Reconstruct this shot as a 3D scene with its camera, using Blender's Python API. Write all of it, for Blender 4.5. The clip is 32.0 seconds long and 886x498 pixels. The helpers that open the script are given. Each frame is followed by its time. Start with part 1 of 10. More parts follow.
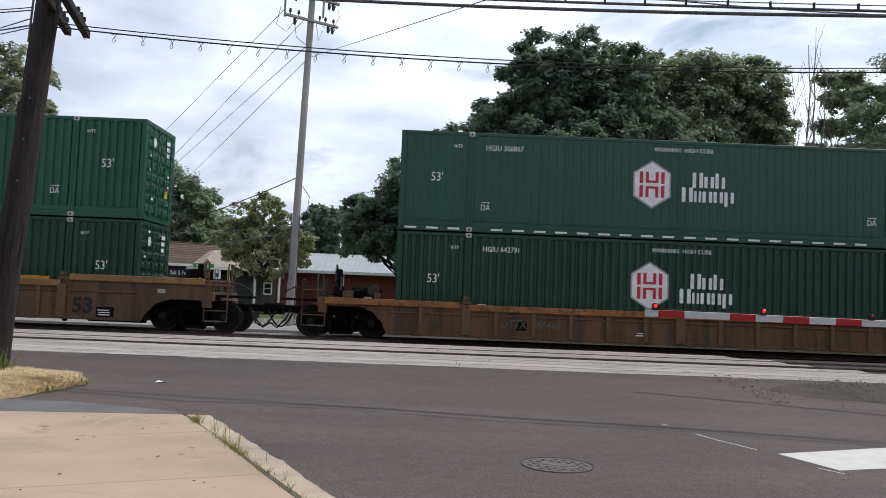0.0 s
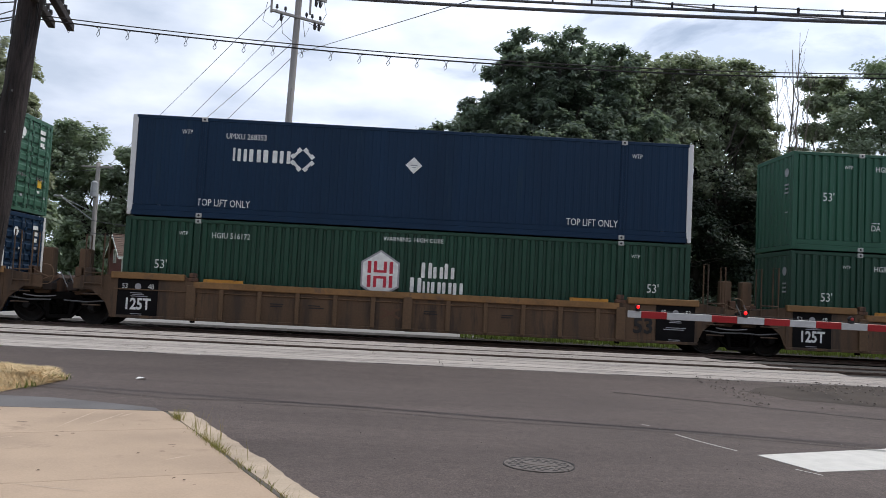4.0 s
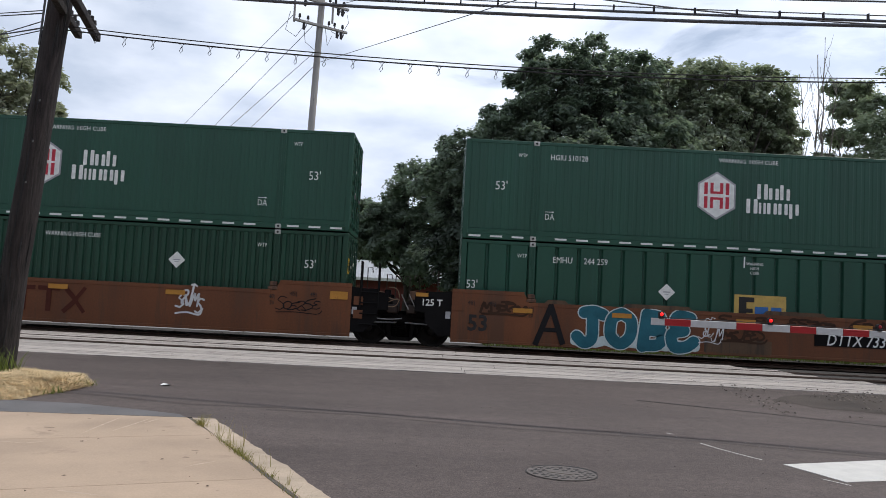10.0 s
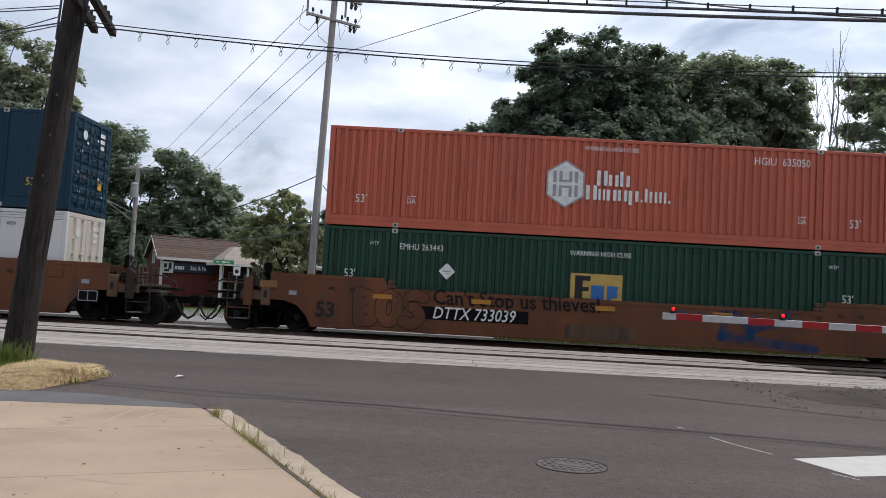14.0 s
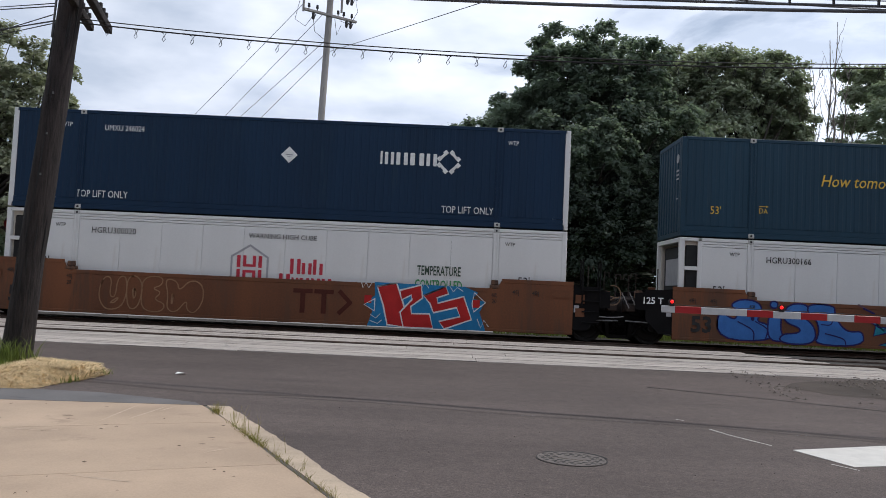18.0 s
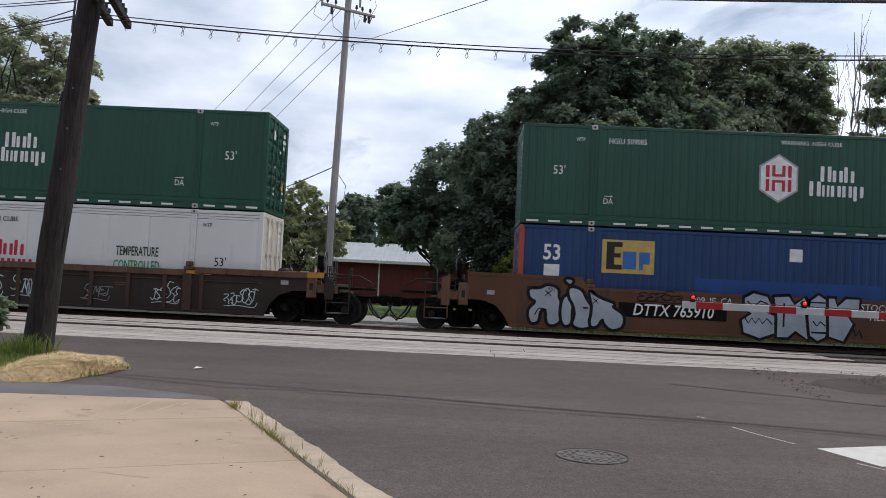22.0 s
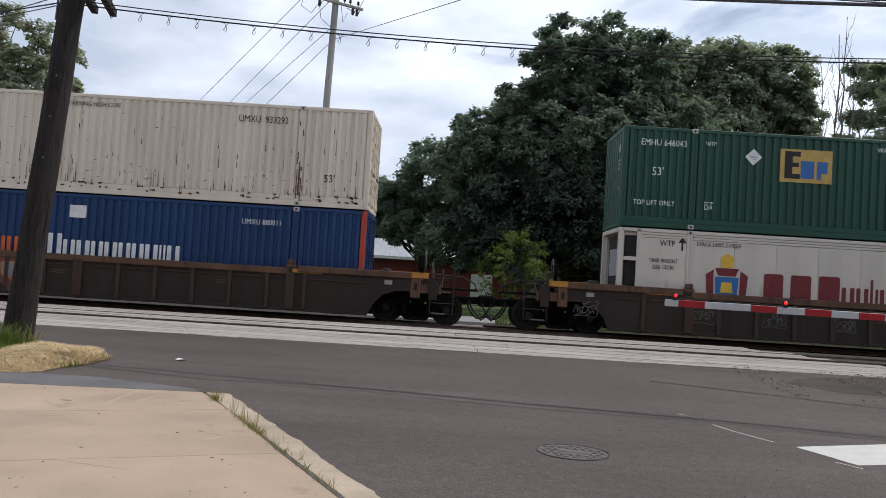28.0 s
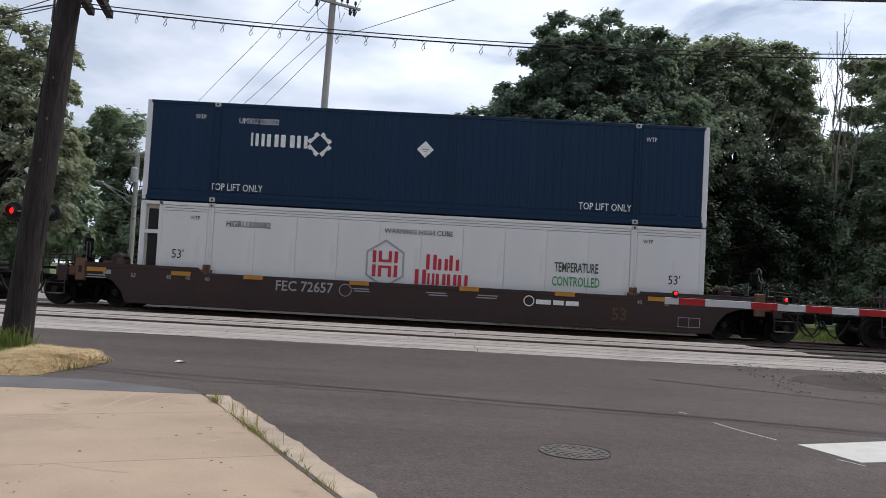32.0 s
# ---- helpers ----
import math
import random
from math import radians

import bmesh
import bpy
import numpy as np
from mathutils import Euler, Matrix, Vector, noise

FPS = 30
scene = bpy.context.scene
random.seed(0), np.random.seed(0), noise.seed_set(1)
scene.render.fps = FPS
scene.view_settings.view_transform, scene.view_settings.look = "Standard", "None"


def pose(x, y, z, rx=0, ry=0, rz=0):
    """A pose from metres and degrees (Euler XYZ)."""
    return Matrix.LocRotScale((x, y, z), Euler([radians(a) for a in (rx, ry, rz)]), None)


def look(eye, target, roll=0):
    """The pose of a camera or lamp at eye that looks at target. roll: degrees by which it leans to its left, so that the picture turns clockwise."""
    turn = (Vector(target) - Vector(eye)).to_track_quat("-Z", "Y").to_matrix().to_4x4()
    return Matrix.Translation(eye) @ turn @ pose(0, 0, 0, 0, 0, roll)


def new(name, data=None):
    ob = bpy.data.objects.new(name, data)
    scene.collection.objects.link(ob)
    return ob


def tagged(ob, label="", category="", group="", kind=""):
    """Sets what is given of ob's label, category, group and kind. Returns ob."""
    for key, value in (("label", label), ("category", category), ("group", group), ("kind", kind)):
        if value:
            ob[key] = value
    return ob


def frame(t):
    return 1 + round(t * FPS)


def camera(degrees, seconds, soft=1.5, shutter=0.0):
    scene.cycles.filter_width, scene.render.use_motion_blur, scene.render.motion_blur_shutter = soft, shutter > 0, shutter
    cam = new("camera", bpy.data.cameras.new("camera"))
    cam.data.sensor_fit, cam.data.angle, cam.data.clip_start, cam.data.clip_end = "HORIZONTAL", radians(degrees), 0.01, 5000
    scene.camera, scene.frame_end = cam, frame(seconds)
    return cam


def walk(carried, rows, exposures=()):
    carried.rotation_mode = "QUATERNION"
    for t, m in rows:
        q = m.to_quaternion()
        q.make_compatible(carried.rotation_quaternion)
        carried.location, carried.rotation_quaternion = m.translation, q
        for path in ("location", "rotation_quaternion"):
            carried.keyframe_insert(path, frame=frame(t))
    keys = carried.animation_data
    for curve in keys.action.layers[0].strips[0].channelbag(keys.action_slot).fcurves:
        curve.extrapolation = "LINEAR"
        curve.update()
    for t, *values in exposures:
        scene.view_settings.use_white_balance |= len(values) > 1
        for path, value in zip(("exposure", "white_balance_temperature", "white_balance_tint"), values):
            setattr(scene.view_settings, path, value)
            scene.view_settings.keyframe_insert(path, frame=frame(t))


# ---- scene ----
# World: X along the track, Y away from the viewer, rail tops at z = 0.28, near road at z = 0.
cam = camera(56.36, 32.0, 0.85, 0.05)
PATH = [
    (0.0, pose(0, 0, 1.5, 93.471, -2.241, -0.717)),
    (0.5, pose(0, 0, 1.5, 93.552, -2.133, -0.888)),
    (1.0, pose(0, 0.061, 1.5, 93.766, -1.986, -1.213)),
    (1.5, pose(0, 0, 1.5, 93.880, -1.854, -1.198)),
    (2.0, pose(0, 0, 1.5, 93.927, -1.892, -1.339)),
    (2.5, pose(0, 0, 1.5, 93.736, -1.989, -1.407)),
    (4.5, pose(0, 0, 1.5, 93.453, -3.100, -2.030)),
    (5.0, pose(0, 0, 1.5, 93.568, -3.278, -2.240)),
    (5.5, pose(0, 0, 1.5, 93.805, -3.498, -2.420)),
    (6.0, pose(0, 0, 1.5, 94.054, -3.604, -2.284)),
    (6.5, pose(0, 0, 1.5, 94.295, -3.696, -2.028)),
    (7.0, pose(0, 0, 1.5, 94.226, -3.714, -1.517)),
    (7.5, pose(0, 0, 1.5, 94.031, -3.488, -1.247)),
    (8.0, pose(0, 0, 1.5, 93.861, -3.117, -1.148)),
    (8.5, pose(0, 0, 1.5, 93.797, -2.943, -0.981)),
    (9.0, pose(0, -0.064, 1.5, 93.654, -2.778, -0.394)),
    (9.5, pose(0, 0, 1.5, 93.763, -2.726, -0.553)),
    (10.0, pose(0, 0, 1.5, 93.867, -2.882, -0.320)),
    (10.5, pose(0, 0, 1.5, 93.915, -2.930, -0.394)),
    (11.0, pose(0, 0, 1.5, 93.932, -2.838, -0.451)),
    (11.5, pose(0, 0, 1.5, 93.979, -2.947, -0.648)),
    (12.0, pose(0, 0, 1.5, 94.105, -3.108, -0.091)),
    (12.5, pose(0, 0, 1.5, 94.187, -3.533, 0.340)),
    (13.0, pose(0, 0, 1.5, 93.922, -3.764, 0.156)),
    (13.5, pose(0, 0, 1.5, 93.647, -3.469, 0.455)),
    (14.0, pose(0, -0.079, 1.5, 93.392, -3.124, 0.504)),
    (14.5, pose(0, -0.090, 1.5, 93.246, -2.761, 0.443)),
    (16.5, pose(0, -0.071, 1.5, 92.925, -2.102, 0.559)),
    (17.0, pose(0, -0.080, 1.5, 92.858, -2.194, 0.674)),
    (17.5, pose(0, -0.063, 1.5, 92.979, -2.477, 0.550)),
    (18.0, pose(0, -0.082, 1.5, 93.036, -2.614, 0.427)),
    (18.5, pose(0, 0, 1.5, 93.055, -2.788, 0.292)),
    (19.0, pose(0, 0, 1.5, 93.105, -2.810, 0.468)),
    (19.5, pose(0, 0, 1.5, 93.083, -3.094, 0.425)),
    (20.0, pose(0, 0, 1.5, 92.933, -3.292, 0.482)),
    (20.5, pose(0, 0, 1.5, 92.961, -3.299, 1.327)),
    (21.0, pose(0, 0, 1.5, 92.915, -3.205, 1.716)),
    (21.5, pose(0, 0, 1.5, 92.632, -2.917, 1.777)),
    (22.0, pose(0, 0, 1.5, 92.646, -2.716, 1.711)),
    (22.5, pose(0, 0, 1.5, 92.744, -2.523, 1.437)),
    (23.0, pose(0, -0.048, 1.5, 92.794, -2.409, 1.363)),
    (23.5, pose(0, 0, 1.5, 92.920, -2.381, 1.309)),
    (24.0, pose(0, 0, 1.5, 92.904, -2.321, 1.354)),
    (24.5, pose(0, 0, 1.5, 92.803, -2.301, 1.178)),
    (26.5, pose(0, 0, 1.5, 92.330, -3.171, 0.643)),
    (27.0, pose(0, 0, 1.5, 92.287, -3.351, 0.579)),
    (27.5, pose(0, 0, 1.5, 92.353, -3.497, 0.497)),
    (28.0, pose(0, 0, 1.5, 92.344, -3.523, 0.614)),
    (28.5, pose(0, 0, 1.5, 92.394, -3.470, 0.746)),
    (29.0, pose(0, 0, 1.5, 92.611, -3.247, 0.891)),
    (29.5, pose(0, 0, 1.5, 92.689, -2.975, 0.917)),
    (30.0, pose(0, 0, 1.5, 92.498, -2.667, 0.821)),
    (30.5, pose(0, 0, 1.5, 92.378, -2.621, 0.740)),
    (31.0, pose(0, 0.044, 1.5, 92.291, -2.730, 0.641)),
    (31.5, pose(0, 0.043, 1.5, 92.261, -2.840, 0.670)),
    (32.0, pose(0, 0.041, 1.5, 92.327, -3.070, 0.587)),
]
walk(cam, PATH, [(0.0, -0.05), (9.0, -0.06), (13.0, -0.15), (32.0, -0.15)])

# The train's way along X since the start.
TRAVEL = [(0, 0.00), (2, 17.85), (4, 35.29), (6, 52.55), (8, 69.89), (10, 87.24), (12, 104.57), (14, 121.76), (16, 138.73), (18, 155.57), (20, 172.38), (22, 189.21), (24, 206.14), (26, 223.01), (28, 239.65), (30, 256.27), (32, 273.04)]

# ---- light ----
SUN_TO = Vector((0.50, 0.13, 0.86)).normalized()
world = bpy.data.worlds.new("sky")
scene.world = world
world.use_nodes = True
wn, wl = world.node_tree.nodes, world.node_tree.links
for n_ in list(wn):
    wn.remove(n_)
w_out = wn.new("ShaderNodeOutputWorld")
w_bg = wn.new("ShaderNodeBackground")
w_sky = wn.new("ShaderNodeTexSky")
w_sky.sky_type, w_sky.sun_disc = "NISHITA", False
w_sky.sun_elevation = math.asin(SUN_TO.z)
w_sky.sun_rotation = math.atan2(SUN_TO.x, SUN_TO.y)
w_sky.dust_density = 2.0
w_co = wn.new("ShaderNodeTexCoord")
w_map = wn.new("ShaderNodeMapping")
w_map.inputs["Scale"].default_value = (1.0, 1.0, 2.6)
w_n1 = wn.new("ShaderNodeTexNoise")
w_n1.inputs["Scale"].default_value, w_n1.inputs["Detail"].default_value = 3.4, 7.0
w_n1.inputs["Roughness"].default_value, w_n1.inputs["Distortion"].default_value = 0.56, 0.35
w_r1 = wn.new("ShaderNodeValToRGB")          # how much cloud covers the blue
w_r1.color_ramp.elements[0].position, w_r1.color_ramp.elements[1].position = 0.36, 0.45
w_r1.color_ramp.elements[0].color = (0.38, 0.38, 0.38, 1)
w_n2 = wn.new("ShaderNodeTexNoise")
w_n2.inputs["Scale"].default_value, w_n2.inputs["Detail"].default_value = 5.2, 6.0
w_r2 = wn.new("ShaderNodeValToRGB")          # light and grey parts of the cloud
w_r2.color_ramp.elements[0].position, w_r2.color_ramp.elements[1].position = 0.34, 0.66
w_r2.color_ramp.elements[0].color = (6.3, 7.25, 9.0, 1)
w_r2.color_ramp.elements[1].color = (10.9, 11.6, 13.2, 1)
w_mix = wn.new("ShaderNodeMix")
w_mix.data_type = "RGBA"
wl.new(w_co.outputs["Generated"], w_map.inputs["Vector"])
for n_ in (w_n1, w_n2):
    wl.new(w_map.outputs["Vector"], n_.inputs["Vector"])
wl.new(w_n1.outputs["Fac"], w_r1.inputs["Fac"])
wl.new(w_n2.outputs["Fac"], w_r2.inputs["Fac"])
wl.new(w_r1.outputs["Color"], w_mix.inputs["Factor"])
wl.new(w_sky.outputs["Color"], w_mix.inputs["A"])
wl.new(w_r2.outputs["Color"], w_mix.inputs["B"])
w_dot = wn.new("ShaderNodeVectorMath")           # the veil is brighter towards the sun
w_dot.operation = "DOT_PRODUCT"
w_dot.inputs[1].default_value = SUN_TO
wl.new(w_co.outputs["Generated"], w_dot.inputs[0])
w_glow = wn.new("ShaderNodeMapRange")
w_glow.inputs["From Min"].default_value, w_glow.inputs["From Max"].default_value = 0.15, 0.66
w_glow.inputs["To Min"].default_value, w_glow.inputs["To Max"].default_value = 0.92, 1.22
wl.new(w_dot.outputs["Value"], w_glow.inputs["Value"])
w_mul = wn.new("ShaderNodeVectorMath")
w_mul.operation = "SCALE"
wl.new(w_mix.outputs["Result"], w_mul.inputs[0])
w_xyz = wn.new("ShaderNodeSeparateXYZ")          # hazy and bright low down, deeper overhead
wl.new(w_co.outputs["Generated"], w_xyz.inputs["Vector"])
w_low = wn.new("ShaderNodeMapRange")
w_low.inputs["From Min"].default_value, w_low.inputs["From Max"].default_value = 0.25, 0.75
w_low.inputs["To Min"].default_value, w_low.inputs["To Max"].default_value = 1.24, 0.74
wl.new(w_xyz.outputs["Z"], w_low.inputs["Value"])
w_both = wn.new("ShaderNodeMath")
w_both.operation = "MULTIPLY"
wl.new(w_glow.outputs["Result"], w_both.inputs[0])
wl.new(w_low.outputs["Result"], w_both.inputs[1])
wl.new(w_both.outputs["Value"], w_mul.inputs["Scale"])
wl.new(w_mul.outputs["Vector"], w_bg.inputs["Color"])
w_bg.inputs["Strength"].default_value = 0.086
wl.new(w_bg.outputs["Background"], w_out.inputs["Surface"])

sun_data = bpy.data.lights.new("sun", "SUN")
sun_data.energy, sun_data.angle, sun_data.color = 1.9, radians(0.7), (1.0, 0.95, 0.87)
sun = new("sun", sun_data)
sun.matrix_world = look(SUN_TO * 60, (0, 0, 0))
scene.view_settings.exposure = 0.0


# ---- materials ----
def mat(name, base, rough=0.6, metal=0.0, vary=0.25, scale=3.0, fine=40.0, bump=0.15, stain=None, stain_at=0.6, streak=False, spec=0.5, piece=0.0, clump=0.0, grain=0.4):
    """A painted or natural surface: base colour, broad and fine variation, fine relief, stains of another colour."""
    m = bpy.data.materials.new(name)
    m.use_nodes = True
    nd, ln = m.node_tree.nodes, m.node_tree.links
    bsdf = nd["Principled BSDF"]
    co = nd.new("ShaderNodeTexCoord")
    src = co.outputs["Object"]
    if streak:
        mp = nd.new("ShaderNodeMapping")
        mp.inputs["Scale"].default_value = streak if isinstance(streak, tuple) else (1.0, 1.0, 0.12)
        ln.new(src, mp.inputs["Vector"])
        src2 = mp.outputs["Vector"]
    else:
        src2 = src
    n1 = nd.new("ShaderNodeTexNoise")
    n1.inputs["Scale"].default_value, n1.inputs["Detail"].default_value = scale, 5.0
    n2 = nd.new("ShaderNodeTexNoise")
    n2.inputs["Scale"].default_value, n2.inputs["Detail"].default_value = fine, 3.0
    ln.new(src2, n1.inputs["Vector"])
    ln.new(src, n2.inputs["Vector"])
    add = nd.new("ShaderNodeMath")
    add.operation = "MULTIPLY_ADD"
    ln.new(n2.outputs["Fac"], add.inputs[0])
    add.inputs[1].default_value = grain
    ln.new(n1.outputs["Fac"], add.inputs[2])
    rng = nd.new("ShaderNodeMapRange")
    rng.inputs["From Min"].default_value, rng.inputs["From Max"].default_value = 0.25 + 0.5 * grain, 0.75 + 0.5 * grain
    rng.inputs["To Min"].default_value, rng.inputs["To Max"].default_value = 1 - vary, 1 + vary
    ln.new(add.outputs["Value"], rng.inputs["Value"])
    hsv = nd.new("ShaderNodeHueSaturation")
    hsv.inputs["Color"].default_value = (*base, 1)
    val = rng.outputs["Result"]
    if piece or clump:
        rnd = nd.new("ShaderNodeObjectInfo").outputs["Random"] if piece else nd.new("ShaderNodeNewGeometry").outputs["Random Per Island"]
        pr = nd.new("ShaderNodeMapRange")
        pr.inputs["To Min"].default_value, pr.inputs["To Max"].default_value = 1 - (piece or clump), 1 + (piece or clump)
        ln.new(rnd, pr.inputs["Value"])
        mul = nd.new("ShaderNodeMath")
        mul.operation = "MULTIPLY"
        ln.new(val, mul.inputs[0])
        ln.new(pr.outputs["Result"], mul.inputs[1])
        val = mul.outputs["Value"]
    ln.new(val, hsv.inputs["Value"])
    col = hsv.outputs["Color"]
    if stain:
        n3 = nd.new("ShaderNodeTexNoise")
        n3.inputs["Scale"].default_value, n3.inputs["Detail"].default_value = scale * 1.7, 8.0
        n3.inputs["Roughness"].default_value = 0.68
        ln.new(src2, n3.inputs["Vector"])
        rp = nd.new("ShaderNodeMapRange")
        rp.inputs["From Min"].default_value, rp.inputs["From Max"].default_value = stain_at, stain_at + 0.09
        ln.new(n3.outputs["Fac"], rp.inputs["Value"])
        mx = nd.new("ShaderNodeMix")
        mx.data_type = "RGBA"
        ln.new(rp.outputs["Result"], mx.inputs["Factor"])
        ln.new(col, mx.inputs["A"])
        mx.inputs["B"].default_value = (*stain, 1)
        col = mx.outputs["Result"]
    ln.new(col, bsdf.inputs["Base Color"])
    bsdf.inputs["Roughness"].default_value, bsdf.inputs["Metallic"].default_value = rough, metal
    bsdf.inputs["Specular IOR Level"].default_value = spec
    if bump:
        bp = nd.new("ShaderNodeBump")
        bp.inputs["Strength"].default_value, bp.inputs["Distance"].default_value = bump, 0.02
        ln.new(add.outputs["Value"], bp.inputs["Height"])
        ln.new(bp.outputs["Normal"], bsdf.inputs["Normal"])
    return m


def leaf_mat(name, base, back=0.45):
    m = mat(name, base, 0.55, 0, 0.35, 0.8, 6.0, 0.0, clump=0.20, spec=0.25)
    nd, ln = m.node_tree.nodes, m.node_tree.links
    bsdf = nd["Principled BSDF"]
    tr = nd.new("ShaderNodeBsdfTranslucent")
    tr.inputs["Color"].default_value = (base[0] * 1.35, base[1] * 1.42, base[2] * 1.1, 1)
    ms = nd.new("ShaderNodeMixShader")
    ms.inputs["Fac"].default_value = back
    ln.new(bsdf.outputs["BSDF"], ms.inputs[1])
    ln.new(tr.outputs["BSDF"], ms.inputs[2])
    ln.new(ms.outputs["Shader"], nd["Material Output"].inputs["Surface"])
    return m


def glow_mat(name, colour, strength):
    m = mat(name, colour, 0.3, 0, 0.05, 5, 30, 0)
    b = m.node_tree.nodes["Principled BSDF"]
    b.inputs["Emission Color"].default_value, b.inputs["Emission Strength"].default_value = (*colour, 1), strength
    return m


RUST = (0.11, 0.045, 0.02)
GREEN = mat("green_paint", (0.0090, 0.0640, 0.0394), 0.5, 0, 0.16, 1.3, 30, 0.10, (0.012, 0.07, 0.048), 0.60, True)
GREEN_MID = mat("mid_green_paint", (0.012, 0.082, 0.046), 0.5, 0, 0.16, 1.3, 30, 0.10, (0.014, 0.08, 0.05), 0.60, True)
GREEN_PALE = mat("faded_green_paint", (0.038, 0.118, 0.074), 0.55, 0, 0.16, 1.3, 30, 0.10, (0.035, 0.12, 0.07), 0.60, True)
GREEN_DARK = mat("dark_green_paint", (0.0053, 0.0450, 0.0248), 0.5, 0, 0.18, 1.3, 30, 0.10, (0.010, 0.05, 0.03), 0.58, True)
NAVY = mat("navy_paint", (0.0040, 0.0225, 0.056), 0.6, 0, 0.15, 1.2, 30, 0.08, (0.008, 0.028, 0.056), 0.6, True, spec=0.25)
TEAL_NAVY = mat("teal_navy_paint", (0.0070, 0.0360, 0.0640), 0.55, 0, 0.15, 1.2, 30, 0.08, (0.010, 0.038, 0.064), 0.6, True, spec=0.3)
BLUE = mat("bright_blue_paint", (0.0060, 0.0390, 0.1300), 0.45, 0, 0.18, 1.2, 30, 0.08, (0.014, 0.05, 0.14), 0.6, True)
BLUE_FRESH = mat("fresh_blue_paint", (0.005, 0.052, 0.215), 0.5, 0, 0.22, 1.2, 30, 0.08, (0.006, 0.044, 0.17), 0.55, True)
RED = mat("faded_red_paint", (0.485, 0.112, 0.062), 0.55, 0, 0.14, 1.3, 30, 0.10, (0.34, 0.07, 0.035), 0.60, True)
ORANGE = mat("orange_red_paint", (0.413, 0.056, 0.030), 0.5, 0, 0.2, 2, 30, 0.08, RUST, 0.68)
WHITE = mat("white_paint", (0.671, 0.671, 0.662), 0.45, 0, 0.06, 0.9, 25, 0.04, (0.60, 0.58, 0.55), 0.66, True)
GREY_WHITE = mat("dirty_white_paint", (0.615, 0.565, 0.500), 0.5, 0, 0.12, 1.2, 25, 0.06, (0.42, 0.36, 0.30), 0.64, True)
RUSTY = mat("rust_streaked_cream_paint", (0.72, 0.635, 0.53), 0.6, 0, 0.12, 1.5, 30, 0.12, (0.42, 0.27, 0.17), 0.655, True)
MARK_W = mat("white_lettering", (0.74, 0.75, 0.73), 0.55, 0, 0.18, 6, 60, 0.0)
MARK_K = mat("black_lettering", (0.009, 0.009, 0.010), 0.55, 0, 0.2, 6, 60, 0.0)
MARK_R = mat("crimson_marking", (0.46, 0.022, 0.045), 0.5, 0, 0.12, 6, 60, 0.0)
MARK_G = mat("grey_marking", (0.33, 0.33, 0.35), 0.5, 0, 0.12, 6, 60, 0.0)
MARK_Y = mat("yellow_marking", (0.72, 0.45, 0.045), 0.5, 0, 0.12, 6, 60, 0.0)
SIGN_TAN = mat("faded_yellow_sign", (0.52, 0.355, 0.095), 0.6, 0, 0.2, 3, 40, 0.0, (0.42, 0.28, 0.09), 0.55)
MARK_B = mat("blue_marking", (0.03, 0.14, 0.40), 0.5, 0, 0.12, 6, 60, 0.0)
MARK_SKY = mat("sky_blue_marking", (0.015, 0.30, 0.56), 0.5, 0, 0.12, 6, 60, 0.0)
MARK_LEAF = mat("green_marking", (0.05, 0.28, 0.10), 0.5, 0, 0.12, 6, 60, 0.0)
SIGN_GREEN = mat("dark_green_marking", (0.03, 0.06, 0.04), 0.5, 0, 0.12, 6, 60, 0.0)
MARK_O = mat("orange_marking", (0.62, 0.12, 0.03), 0.5, 0, 0.12, 6, 60, 0.0)
MARK_D = mat("maroon_marking", (0.17, 0.02, 0.025), 0.5, 0, 0.12, 6, 60, 0.0)
CAST = mat("worn_casting_metal", (0.46, 0.46, 0.44), 0.6, 0.2, 0.3, 8, 60, 0.1, RUST, 0.62)
# Paler than the tan car sides; used on their top chords.
CAR_TAN_TOP = mat("pale_tan", (0.225, 0.118, 0.042), 0.7, 0, 0.3, 1.5, 20, 0.15, (0.13, 0.08, 0.05), 0.56)
TAG_STEEL = mat("dull_tag_metal", (0.13, 0.13, 0.13), 0.7, 0.3, 0.3, 8, 60, 0.1)
SCRAPE = mat("pale_scrape", (0.53, 0.41, 0.31), 0.9, 0, 0.2, 9, 70, 0.1)
SPOT = mat("dark_spot", (0.26, 0.19, 0.14), 0.9, 0, 0.3, 9, 70, 0.1)
GRIT = mat("brown_grit", (0.12, 0.105, 0.09), 0.9, 0, 0.3, 9, 60, 0.1, clump=0.4)
DARK = mat("black_recess", (0.012, 0.012, 0.013), 0.8, 0, 0.3, 6, 40, 0.05)
SEAM = mat("dark_gasket", (0.02, 0.022, 0.024), 0.7, 0, 0.3, 6, 40, 0.05)
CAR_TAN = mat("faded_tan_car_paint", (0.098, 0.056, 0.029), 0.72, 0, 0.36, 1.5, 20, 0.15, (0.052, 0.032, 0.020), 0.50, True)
CAR_AMBER = mat("amber_brown_car_paint", (0.125, 0.058, 0.024), 0.72, 0, 0.36, 1.5, 20, 0.15, (0.062, 0.034, 0.019), 0.50, True)
EDGE_RUST = mat("rusty_amber_edge_paint", (0.235, 0.098, 0.026), 0.7, 0, 0.35, 2.5, 30, 0.15, (0.12, 0.05, 0.02), 0.52)
MARK_DULL = mat("dull_grey_lettering", (0.105, 0.095, 0.085), 0.7, 0, 0.3, 6, 60, 0.0)
# Rib colour is set paler than the recessed side so ribs stand out.
CAR_TAN_RIB = mat("paler_tan_rib", (0.125, 0.072, 0.036), 0.72, 0, 0.32, 2.0, 20, 0.15, (0.07, 0.040, 0.024), 0.54, True)
